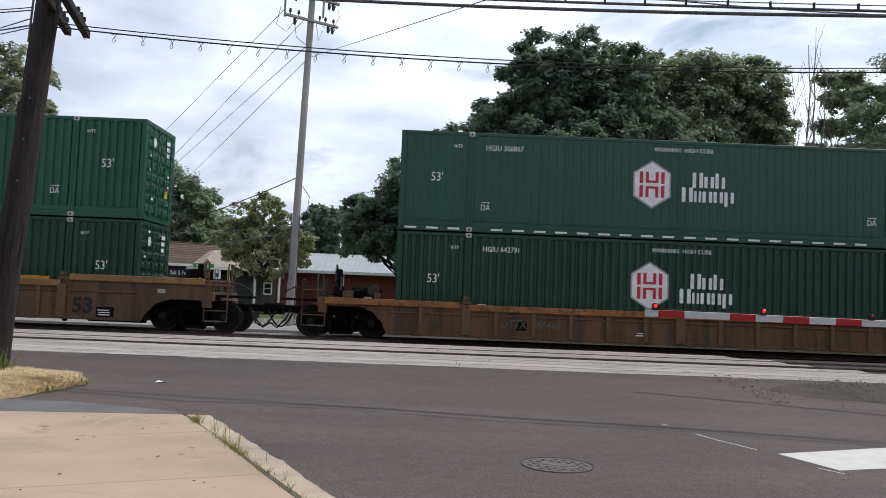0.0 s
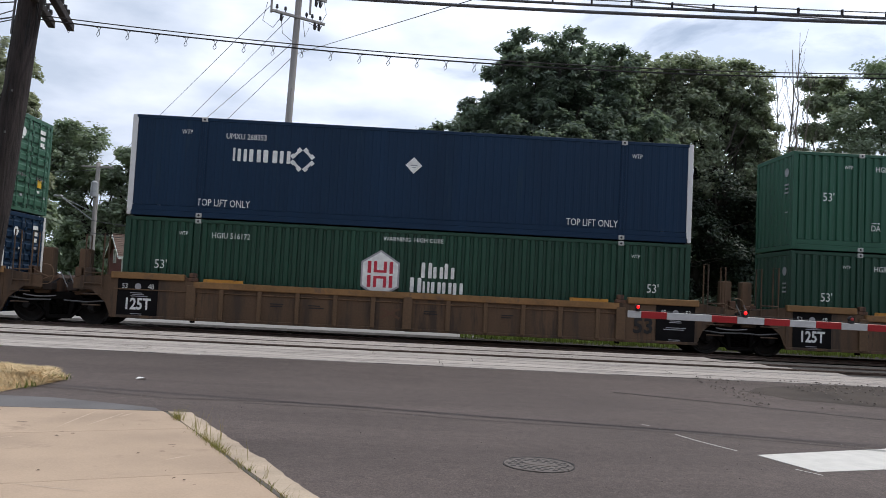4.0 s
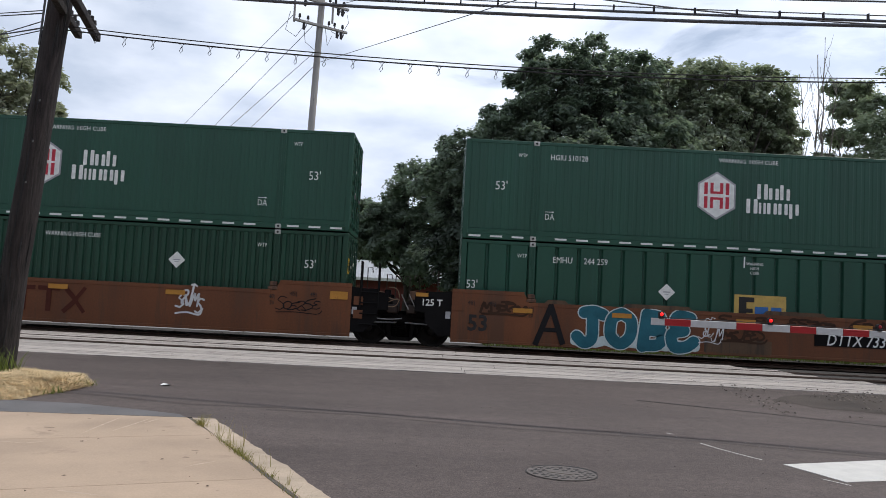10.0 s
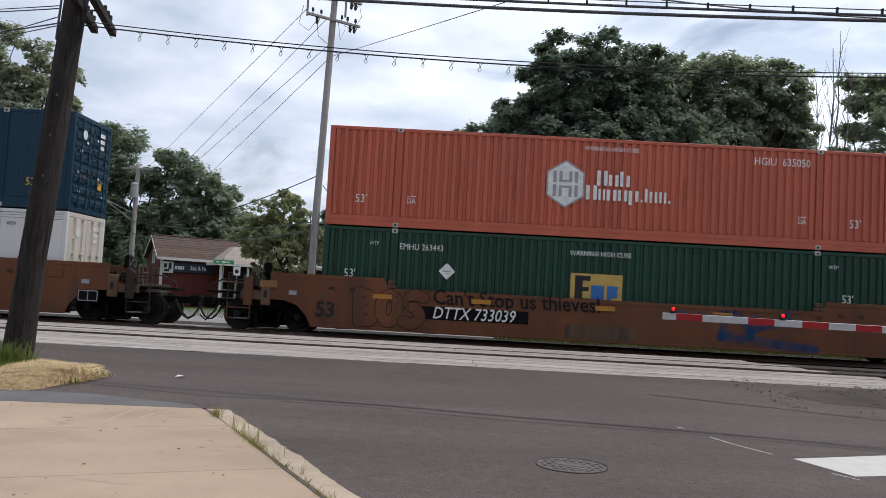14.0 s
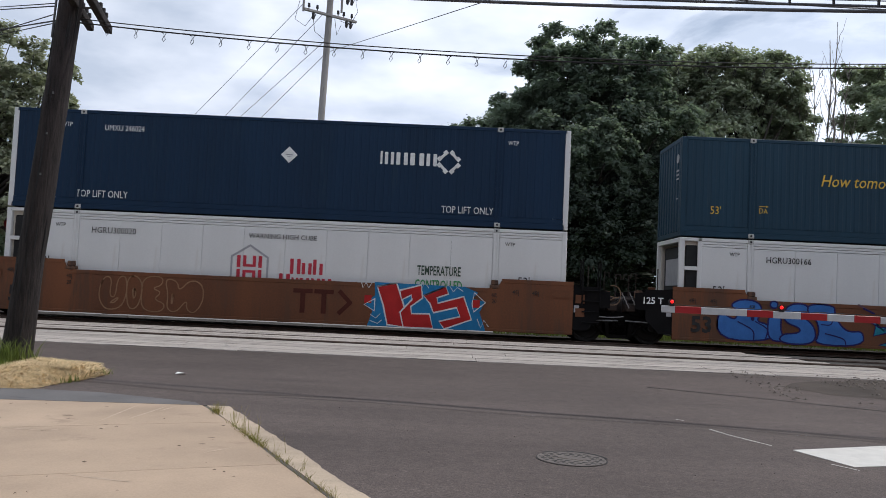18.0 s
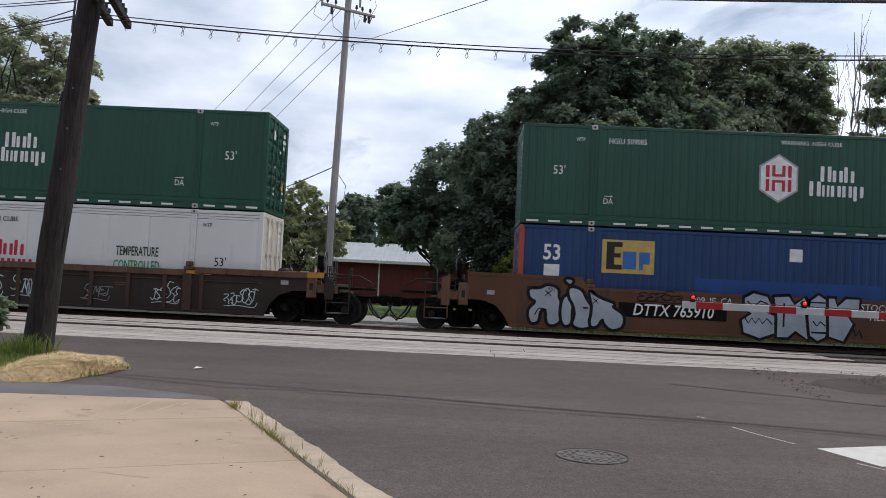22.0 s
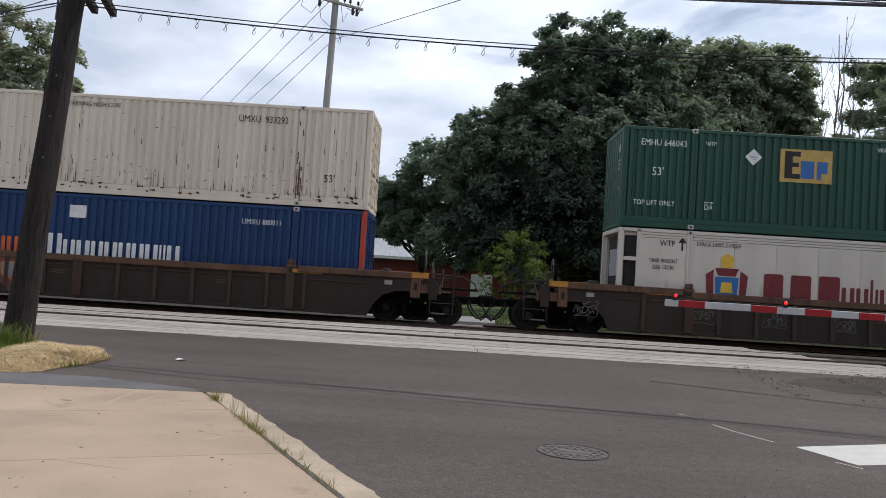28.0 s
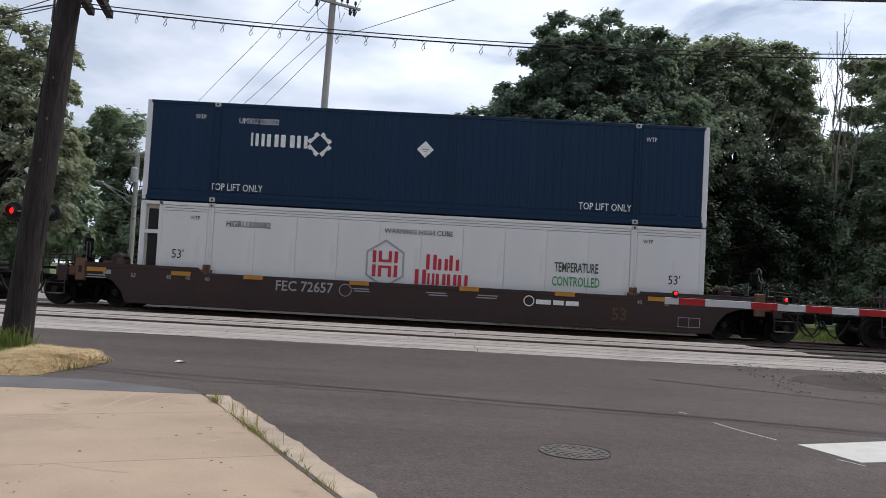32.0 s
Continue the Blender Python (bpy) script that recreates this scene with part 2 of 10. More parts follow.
CAR_ORANGE = mat("orange_brown_car_paint", (0.130, 0.0415, 0.0120), 0.65, 0, 0.36, 0.8, 20, 0.12, (0.092, 0.036, 0.015), 0.53, True)
# Darker copy of the orange car colour, with shade put into it.
CAR_ORANGE_SHADE = mat("shaded_orange_car_paint", (0.100, 0.0375, 0.0140), 0.68, 0, 0.36, 0.8, 20, 0.12, (0.070, 0.034, 0.020), 0.53, True)
CAR_DARK = mat("dark_brown_car_paint", (0.0235, 0.0130, 0.0092), 0.7, 0, 0.3, 1.5, 20, 0.15, (0.03, 0.02, 0.016), 0.55, True)
CAR_DARK_RIB = mat("paler_rusty_brown_rib", (0.052, 0.028, 0.018), 0.75, 0, 0.4, 3, 20, 0.15, (0.10, 0.045, 0.022), 0.60, True)
CAR_RUST = mat("rusty_car_paint", (0.111, 0.055, 0.030), 0.72, 0, 0.3, 1.5, 20, 0.15, (0.06, 0.03, 0.02), 0.54, True)
CAR_MAROON = mat("maroon_car_paint", (0.030, 0.0138, 0.0120), 0.6, 0, 0.25, 1.5, 20, 0.1, (0.026, 0.016, 0.015), 0.58, True)
CAR_BLACK = mat("black_panel_paint", (0.0075, 0.007, 0.0075), 0.85, 0, 0.3, 2.5, 30, 0.1, (0.016, 0.012, 0.010), 0.62, spec=0.12)
# Truck and wheel steel: shade under the cars is put into the colour.
TRUCK = mat("grimy_shade_dark_steel", (0.007, 0.006, 0.0056), 0.9, 0.0, 0.4, 5, 40, 0.2, (0.018, 0.011, 0.008), 0.62, spec=0.12)
WHEEL = mat("wheel_steel", (0.011, 0.009, 0.008), 0.75, 0.1, 0.3, 8, 50, 0.1)
CAR_YELLOW = mat("yellow_edge_paint", (0.450, 0.207, 0.027), 0.6, 0, 0.25, 3, 30, 0.1, (0.20, 0.09, 0.03), 0.58)
STEEL = mat("galvanised_steel", (0.34, 0.35, 0.36), 0.5, 0.5, 0.2, 5, 40, 0.08)
RAIL_TOP = mat("worn_rail_steel", (0.17, 0.13, 0.11), 0.45, 0.6, 0.3, 4, 60, 0.1)
def asphalt_mat(name, base):
    """Rolled asphalt: stone grains, dark and polished bands along the traffic, faint patches."""
    m = bpy.data.materials.new(name)
    m.use_nodes = True
    nd, ln = m.node_tree.nodes, m.node_tree.links
    bsdf = nd["Principled BSDF"]
    co = nd.new("ShaderNodeTexCoord").outputs["Object"]

    def noise_at(scale, detail, stretch=None, rough=0.5):
        n = nd.new("ShaderNodeTexNoise")
        n.inputs["Scale"].default_value, n.inputs["Detail"].default_value, n.inputs["Roughness"].default_value = scale, detail, rough
        if stretch:
            mp = nd.new("ShaderNodeMapping")
            mp.inputs["Rotation"].default_value, mp.inputs["Scale"].default_value = (0, 0, radians(9)), stretch
            ln.new(co, mp.inputs["Vector"])
            ln.new(mp.outputs["Vector"], n.inputs["Vector"])
        else:
            ln.new(co, n.inputs["Vector"])
        return n.outputs["Fac"]

    def spread(fac, a, b, lo, hi):
        r = nd.new("ShaderNodeMapRange")
        for k, v in zip(("From Min", "From Max", "To Min", "To Max"), (a, b, lo, hi)):
            r.inputs[k].default_value = v
        ln.new(fac, r.inputs["Value"])
        return r.outputs["Result"]

    def times(a, b):
        x = nd.new("ShaderNodeMath")
        x.operation = "MULTIPLY"
        ln.new(a, x.inputs[0])
        ln.new(b, x.inputs[1])
        return x.outputs["Value"]
    vor = nd.new("ShaderNodeTexVoronoi")
    vor.inputs["Scale"].default_value = 75
    ln.new(co, vor.inputs["Vector"])
    sep = nd.new("ShaderNodeSeparateColor")
    ln.new(vor.outputs["Color"], sep.inputs["Color"])
    grain = spread(sep.outputs["Red"], 0, 1, 0.72, 1.28)
    bands = spread(noise_at(0.9, 4, (0.10, 1.0, 1.0)), 0.30, 0.70, 0.84, 1.14)
    patch = spread(noise_at(0.28, 5, None, 0.6), 0.30, 0.70, 0.86, 1.16)
    mid = spread(noise_at(6.0, 4), 0.30, 0.70, 0.90, 1.10)
    val = times(times(grain, bands), times(patch, mid))
    pale = spread(sep.outputs["Green"], 0.965, 0.985, 1.0, 1.45)
    hsv = nd.new("ShaderNodeHueSaturation")
    hsv.inputs["Color"].default_value = (*base, 1)
    ln.new(times(val, pale), hsv.inputs["Value"])
    ln.new(hsv.outputs["Color"], bsdf.inputs["Base Color"])
    bsdf.inputs["Roughness"].default_value = 0.82
    bsdf.inputs["Specular IOR Level"].default_value = 0.35
    bp = nd.new("ShaderNodeBump")
    bp.inputs["Strength"].default_value, bp.inputs["Distance"].default_value = 0.5, 0.006
    ln.new(vor.outputs["Distance"], bp.inputs["Height"])
    ln.new(bp.outputs["Normal"], bsdf.inputs["Normal"])
    return m


def rubber_mat(name, base, most):
    """Thin dark film on the road: fades to the sides and breaks up along its length."""
    m = mat(name, base, 0.8, 0, 0.2, 3, 60, 0.1)
    nd, ln = m.node_tree.nodes, m.node_tree.links
    uv = nd.new("ShaderNodeUVMap")
    sep = nd.new("ShaderNodeSeparateXYZ")
    ln.new(uv.outputs["UV"], sep.inputs["Vector"])
    tri = nd.new("ShaderNodeMath")
    tri.operation = "PINGPONG"
    tri.inputs[1].default_value = 0.5
    ln.new(sep.outputs["Y"], tri.inputs[0])
    n = nd.new("ShaderNodeTexNoise")
    n.inputs["Scale"].default_value, n.inputs["Detail"].default_value = 1.6, 5
    ln.new(nd.new("ShaderNodeTexCoord").outputs["Object"], n.inputs["Vector"])
    mul = nd.new("ShaderNodeMath")
    mul.operation = "MULTIPLY"
    ln.new(tri.outputs["Value"], mul.inputs[0])
    ln.new(n.outputs["Fac"], mul.inputs[1])
    rg = nd.new("ShaderNodeMapRange")
    rg.inputs["From Min"].default_value, rg.inputs["From Max"].default_value = 0.02, 0.22
    rg.inputs["To Max"].default_value = most
    ln.new(mul.outputs["Value"], rg.inputs["Value"])
    ms, tr = nd.new("ShaderNodeMixShader"), nd.new("ShaderNodeBsdfTransparent")
    ln.new(rg.outputs["Result"], ms.inputs["Fac"])
    ln.new(tr.outputs["BSDF"], ms.inputs[1])
    ln.new(nd["Principled BSDF"].outputs["BSDF"], ms.inputs[2])
    ln.new(ms.outputs["Shader"], nd["Material Output"].inputs["Surface"])
    return m


def mist_mat(name, base, most):
    """Thin, hazy spray paint through which the ground shows."""
    m = mat(name, base, 0.75, 0, 0.18, 2.5, 30, 0.0, spec=0.2)
    nd, ln = m.node_tree.nodes, m.node_tree.links
    n = nd.new("ShaderNodeTexNoise")
    n.inputs["Scale"].default_value, n.inputs["Detail"].default_value = 3.0, 4
    ln.new(nd.new("ShaderNodeTexCoord").outputs["Object"], n.inputs["Vector"])
    rg = nd.new("ShaderNodeMapRange")
    rg.inputs["From Min"].default_value, rg.inputs["From Max"].default_value, rg.inputs["To Max"].default_value = 0.25, 0.70, most
    ln.new(n.outputs["Fac"], rg.inputs["Value"])
    ms, tr = nd.new("ShaderNodeMixShader"), nd.new("ShaderNodeBsdfTransparent")
    ln.new(rg.outputs["Result"], ms.inputs["Fac"])
    ln.new(tr.outputs["BSDF"], ms.inputs[1])
    ln.new(nd["Principled BSDF"].outputs["BSDF"], ms.inputs[2])
    ln.new(ms.outputs["Shader"], nd["Material Output"].inputs["Surface"])
    return m


ASPHALT = asphalt_mat("rolled_asphalt", (0.1065, 0.0842, 0.0770))
STREAK_FILM = rubber_mat("dark_streak_film", (0.034, 0.029, 0.029), 0.24)
TYRE_DARK = mat("dark_road_tar", (0.035, 0.031, 0.030), 0.8, 0, 0.3, 8, 60, 0.2)
GRAVEL = mat("grey_gravel", (0.17, 0.145, 0.125), 0.95, 0, 0.3, 9, 60, 0.2, clump=0.6)
ASPHALT_OLD = mat("weathered_asphalt", (0.150, 0.143, 0.143), 0.88, 0, 0.2, 1.2, 200, 0.3, (0.11, 0.11, 0.115), 0.6)
ROAD_FAR = mat("pale_worn_road", (0.30, 0.29, 0.28), 0.9, 0, 0.15, 0.8, 120, 0.2)
CONCRETE = mat("sandy_concrete", (0.475, 0.355, 0.258), 0.88, 0, 0.17, 1.1, 70, 0.25, (0.40, 0.295, 0.215), 0.60, piece=0.04)
KERB = mat("kerb_concrete", (0.48, 0.385, 0.29), 0.9, 0, 0.24, 2.5, 50, 0.35, (0.30, 0.25, 0.20), 0.6, piece=0.05)
PANEL = mat("crossing_concrete", (0.44, 0.395, 0.362), 0.9, 0, 0.34, 3.0, 60, 0.35, (0.13, 0.118, 0.11), 0.525, (0.09, 6.0, 1.0), piece=0.12)
BALLAST = mat("dark_ballast", (0.055, 0.050, 0.047), 0.95, 0, 0.4, 9, 70, 0.6, clump=0.4)
DIRT = mat("brown_dirt", (0.070, 0.055, 0.046), 0.95, 0, 0.3, 1.1, 60, 0.5, (0.07, 0.058, 0.05), 0.56)
GRASS_GROUND = mat("lawn_ground", (0.085, 0.125, 0.030), 0.95, 0, 0.35, 0.6, 40, 0.5, (0.12, 0.11, 0.05), 0.6)
GRASS = leaf_mat("grass_blades", (0.15, 0.19, 0.050), 0.35)
GRASS_KERB = leaf_mat("yellowing_grass_blades", (0.20, 0.19, 0.055), 0.35)
# Bed darker than the stalks: shade in the gaps is put into its colour.
STRAW_BED = mat("gap_dark_straw_bed", (0.50, 0.38, 0.22), 0.95, 0, 0.4, 9, 60, 0.5, (0.26, 0.18, 0.10), 0.55)
STRAW = mat("straw", (0.66, 0.51, 0.30), 0.9, 0, 0.3, 6, 60, 0.2, clump=0.35)
WOOD_POLE = mat("weathered_pole_wood", (0.027, 0.021, 0.0205), 0.95, 0, 0.75, 22, 60, 1.0, (0.014, 0.011, 0.011), 0.56, (1.0, 1.0, 0.10))
WOOD_GREY = mat("grey_pole_wood", (0.31, 0.292, 0.278), 0.9, 0, 0.25, 5, 60, 0.4, (0.12, 0.10, 0.085), 0.6, True)
CABLE = mat("black_cable", (0.034, 0.032, 0.034), 0.9, 0, 0.2, 5, 40, 0)
CABLE_GREY = mat("grey_cable", (0.10, 0.105, 0.115), 0.6, 0, 0.2, 5, 40, 0)
ROAD_WHITE = mat("road_marking_paint", (0.68, 0.66, 0.62), 0.8, 0, 0.10, 5, 120, 0.15, (0.48, 0.46, 0.44), 0.66)
ARM_WHITE = mat("gate_arm_white", (0.52, 0.53, 0.54), 0.45, 0, 0.1, 5, 40, 0.02)
ARM_RED = mat("gate_arm_red", (0.36, 0.018, 0.022), 0.4, 0, 0.1, 5, 40, 0.02)
LAMP_RED = glow_mat("lit_red_lens", (1.0, 0.012, 0.012), 1.6)
BARK = mat("tree_bark", (0.042, 0.034, 0.028), 0.95, 0, 0.35, 5, 30, 0.5, streak=True)
DEAD = mat("dead_branch_bark", (0.22, 0.19, 0.165), 0.95, 0, 0.25, 5, 30, 0.3)
# LEAF_DARK, LEAF_SAGE, LEAF: base colour raised to put haze into the crowns.
LEAF_DARK = leaf_mat("dark_maple_leaves", (0.176, 0.218, 0.178), 0.55)
LEAF_SAGE = leaf_mat("sunlit_grey_green_leaves", (0.32, 0.355, 0.27), 0.42)
LEAF = leaf_mat("green_leaves", (0.25, 0.295, 0.225), 0.45)
LEAF_PALE = leaf_mat("yellowish_leaves", (0.30, 0.315, 0.235), 0.42)
LEAF_BUSH = leaf_mat("light_bush_leaves", (0.155, 0.185, 0.050), 0.45)
LEAF_GOLD = leaf_mat("pale_yellow_green_leaves", (0.33, 0.345, 0.215), 0.48)
# Darker leaves: the shade under the crowns is put into the colour.
LEAF_SHADE = leaf_mat("shade_darkened_leaves", (0.060, 0.078, 0.060), 0.25)
LEAF_SILVER = leaf_mat("pale_silvery_leaves", (0.24, 0.28, 0.19), 0.4)
GRASS_DRY = leaf_mat("dry_grass_blades", (0.27, 0.23, 0.085), 0.35)
BRICK_RED = mat("red_board_siding", (0.128, 0.024, 0.021), 0.8, 0, 0.2, 2, 30, 0.2, piece=0.08)
SHINGLE = mat("brown_shingles", (0.125, 0.084, 0.066), 0.9, 0, 0.2, 2, 30, 0.3, (0.10, 0.075, 0.065), 0.58, piece=0.10)
SHINGLE_PALE = mat("pale_tan_shingles", (0.34, 0.29, 0.25), 0.9, 0, 0.2, 2, 30, 0.3, piece=0.08)
METAL_ROOF = mat("bare_metal_roofing", (0.52, 0.53, 0.54), 0.35, 0.35, 0.12, 1.5, 20, 0.05)
TRIM = mat("white_trim_paint", (0.72, 0.71, 0.69), 0.6, 0, 0.1, 4, 40, 0.05)
SLATE = mat("dark_grey_boards", (0.055, 0.057, 0.060), 0.8, 0, 0.15, 2, 30, 0.15)
SIGN_NAVY = mat("navy_sign_board", (0.012, 0.022, 0.055), 0.5, 0, 0.1, 4, 40, 0.02)
SIDING = mat("pale_grey_siding", (0.42, 0.45, 0.47), 0.7, 0, 0.1, 2, 30, 0.1, piece=0.04)
GLASS = mat("dark_window_glass", (0.02, 0.024, 0.028), 0.08, 0, 0.05, 3, 20, 0, spec=0.8)
IRON = mat("cast_iron", (0.150, 0.128, 0.115), 0.7, 0.1, 0.3, 8, 60, 0.3, (0.12, 0.098, 0.085), 0.55)
# For the unseen wall added behind the viewer.
BLOCK_BROWN = mat("unseen_wall_brown", (0.16, 0.085, 0.06), 0.85, 0, 0.2, 2, 30, 0.2)
TWIG = mat("dry_brown_twig", (0.09, 0.06, 0.04), 0.9, 0, 0.3, 9, 60, 0.1)
GRAF = {k: mat("spray_paint_" + k, c, 0.75, 0, 0.18, 2.5, 30, 0.0, spec=0.2) for k, c in dict(
    faint=(0.22, 0.235, 0.235), smoke=(0.115, 0.112, 0.108), teal=(0.026, 0.125, 0.165), pale=(0.50, 0.58, 0.58), black=(0.012, 0.012, 0.014), white=(0.62, 0.63, 0.64), orange=(0.48, 0.17, 0.05), rose=(0.16, 0.075, 0.06), soot=(0.050, 0.026, 0.016), brown=(0.070, 0.018, 0.012), tan=(0.26, 0.15, 0.085), steel=(0.36, 0.40, 0.45), sea=(0.045, 0.15, 0.42), indigo=(0.022, 0.018, 0.10), aqua=(0.02, 0.20, 0.27), azure=(0.02, 0.17, 0.36), crimson=(0.40, 0.022, 0.022), violet=(0.13, 0.12, 0.31), moss=(0.055, 0.13, 0.06), plum=(0.13, 0.07, 0.10)).items()}
MIST_BLUE = mist_mat("hazy_blue_spray_paint", (0.028, 0.088, 0.22), 0.38)
HOSE_TAN = mat("tan_rubber_hose", (0.20, 0.125, 0.075), 0.7, 0, 0.25, 8, 40, 0.05)
HOSE_SILVER = mat("braided_silver_hose", (0.22, 0.21, 0.205), 0.45, 0.5, 0.25, 20, 60, 0.1)


# ---- mesh helpers ----
class Shape:
    """Vertices and faces that become one mesh."""

    def __init__(self):
        self.v, self.f = [], []

    def add(self, verts, faces):
        k = len(self.v)
        self.v += [tuple(p) for p in verts]
        self.f += [tuple(i + k for i in face) for face in faces]
        return self

    def box(self, x0, y0, z0, x1, y1, z1, c=0.0):
        if c <= 0:
            vs = [(x, y, z) for x in (x0, x1) for y in (y0, y1) for z in (z0, z1)]
            return self.add(vs, [(0, 1, 3, 2), (4, 6, 7, 5), (0, 4, 5, 1), (2, 3, 7, 6), (0, 2, 6, 4), (1, 5, 7, 3)])
        lo, hi = (x0, y0, z0), (x1, y1, z1)
        vs, idx = [], {}
        for s in range(8):
            b = ((s >> 2) & 1, (s >> 1) & 1, s & 1)
            for ax in range(3):
                p = [(hi[k] - c if b[k] else lo[k] + c) for k in range(3)]
                p[ax] = hi[ax] if b[ax] else lo[ax]
                idx[(b, ax)] = len(vs)
                vs.append(p)
        fs = []
        for ax in range(3):
            u, w = [k for k in range(3) if k != ax]
            for side in (0, 1):
                ring = []
                for bu, bw in ((0, 0), (1, 0), (1, 1), (0, 1)):
                    b = [0, 0, 0]
                    b[ax], b[u], b[w] = side, bu, bw
                    ring.append(idx[(tuple(b), ax)])
                fs.append(ring)
            for bu in (0, 1):
                for bw in (0, 1):
                    b0, b1 = [0, 0, 0], [0, 0, 0]
                    b0[u], b0[w], b1[u], b1[w] = bu, bw, bu, bw
                    b1[ax] = 1
                    b0, b1 = tuple(b0), tuple(b1)
                    fs.append([idx[(b0, u)], idx[(b1, u)], idx[(b1, w)], idx[(b0, w)]])
        for s in range(8):
            b = ((s >> 2) & 1, (s >> 1) & 1, s & 1)
            fs.append([idx[(b, 0)], idx[(b, 1)], idx[(b, 2)]])
        return self.add(vs, fs)

    def tube(self, a, b, r0, r1=None, n=8, caps=True):
        a, b = Vector(a), Vector(b)
        r1 = r0 if r1 is None else r1
        q = (b - a).to_track_quat("Z", "Y")
        vs = []
        for p, r in ((a, r0), (b, r1)):
            for i in range(n):
                t = 2 * math.pi * i / n
                vs.append(p + q @ Vector((r * math.cos(t), r * math.sin(t), 0)))
        fs = [(i, (i + 1) % n, n + (i + 1) % n, n + i) for i in range(n)]
        if caps:
            fs += [tuple(range(n - 1, -1, -1)), tuple(range(n, 2 * n))]
        return self.add(vs, fs)

    def path(self, pts, r, n=6):
        """A round line along points; r is a number or one radius a point."""
        pts = [Vector(p) for p in pts]
        rs = r if isinstance(r, (list, tuple)) else [r] * len(pts)
        vs, m = [], len(pts)
        for k, p in enumerate(pts):
            d = (pts[min(k + 1, m - 1)] - pts[max(k - 1, 0)]).normalized()
            side = d.cross(Vector((0, 0, 1)))
            side = side.normalized() if side.length > 1e-4 else Vector((1, 0, 0))
            up = side.cross(d)
            for i in range(n):
                t = 2 * math.pi * i / n
                vs.append(p + rs[k] * (math.cos(t) * side + math.sin(t) * up))
        fs = [(k * n + i, k * n + (i + 1) % n, (k + 1) * n + (i + 1) % n, (k + 1) * n + i) for k in range(m - 1) for i in range(n)]
        fs += [tuple(range(n - 1, -1, -1)), tuple(range((m - 1) * n, m * n))]
        return self.add(vs, fs)

    def prism(self, outline, y0, y1):
        """An outline in x, z pushed from y0 to y1."""
        n = len(outline)
        vs = [(x, y0, z) for x, z in outline] + [(x, y1, z) for x, z in outline]
        fs = [tuple(range(n)), tuple(range(2 * n - 1, n - 1, -1))] + [(i, n + i, n + (i + 1) % n, (i + 1) % n) for i in range(n)]
        return self.add(vs, fs)

    def slab(self, outline, z0, z1):
        """An outline in x, y pushed from z0 to z1."""
        n = len(outline)
        vs = [(x, y, z0) for x, y in outline] + [(x, y, z1) for x, y in outline]
        fs = [tuple(range(n - 1, -1, -1)), tuple(range(n, 2 * n))] + [(i, (i + 1) % n, n + (i + 1) % n, n + i) for i in range(n)]
        return self.add(vs, fs)

    def band(self, profile, z0, z1):
        """A profile in x, y raised from z0 to z1 as one thin sheet."""
        n = len(profile)
        vs = [(x, y, z0) for x, y in profile] + [(x, y, z1) for x, y in profile]
        return self.add(vs, [(i, i + 1, n + i + 1, n + i) for i in range(n - 1)])

    def mesh(self, name="shape"):
        me = bpy.data.meshes.new(name)
        me.from_pydata(self.v, [], self.f)
        bm = bmesh.new()
        bm.from_mesh(me)
        bmesh.ops.recalc_face_normals(bm, faces=bm.faces)
        bm.to_mesh(me)
        bm.free()
        return me


def dress(ob, material):
    """Gives an object its own material, also where the mesh is shared."""
    me = ob.data
    if not me.materials:
        me.materials.append(None)
    ob.material_slots[0].link = "OBJECT"
    ob.material_slots[0].material = material
    return ob


def part(name, shape, material, parent=None, label="", at=(0, 0, 0), turn=0.0, smooth=False):
    """Links a shape or a mesh as ONE object under a thing or a part."""
    me = shape.mesh(name) if isinstance(shape, Shape) else shape
    ob = dress(new(name, me), material)
    if smooth:
        me.polygons.foreach_set("use_smooth", [True] * len(me.polygons))
    ob.matrix_basis = pose(*at, 0, 0, turn)
    if parent is not None:
        ob.parent = parent
    if label:
        ob["label"] = label
    return ob


def thing(name, label, category, at=(0, 0, 0), turn=0.0, group="", kind=""):
    ob = new(name)
    ob.empty_display_size = 0.2
    ob.matrix_basis = pose(*at, 0, 0, turn)
    return tagged(ob, label, category, group, kind)


FONTS = {}


def letters(text, size, squeeze=1.0, shear=0.0, bold=0.0):
    """A flat text mesh in the x, z plane, centred, facing -y."""
    key = (text, size, squeeze, shear, bold)
    if key not in FONTS:
        cu = bpy.data.curves.new("letters", "FONT")
        cu.body, cu.size, cu.align_x, cu.align_y, cu.shear, cu.offset = text, size, "CENTER", "CENTER", shear, bold
        cu.extrude, cu.resolution_u = 0.002, 2
        ob = bpy.data.objects.new("letters", cu)
        scene.collection.objects.link(ob)
        me = bpy.data.meshes.new_from_object(ob.evaluated_get(bpy.context.evaluated_depsgraph_get()))
        bpy.data.objects.remove(ob)
        me.transform(Matrix.Diagonal((squeeze, 1, 1, 1)))
        me.transform(Matrix.Rotation(radians(90), 4, "X"))
        me.materials.clear()
        FONTS[key] = me
    return FONTS[key]


def flat(outlines, t=0.004):
    """Flat shapes in the x, z plane from outlines."""
    s = Shape()
    for o in outlines:
        s.prism(o, -t / 2, t / 2)
    return s


def rect(x, z, w, h):
    return [(x - w / 2, z - h / 2), (x + w / 2, z - h / 2), (x + w / 2, z + h / 2), (x - w / 2, z + h / 2)]


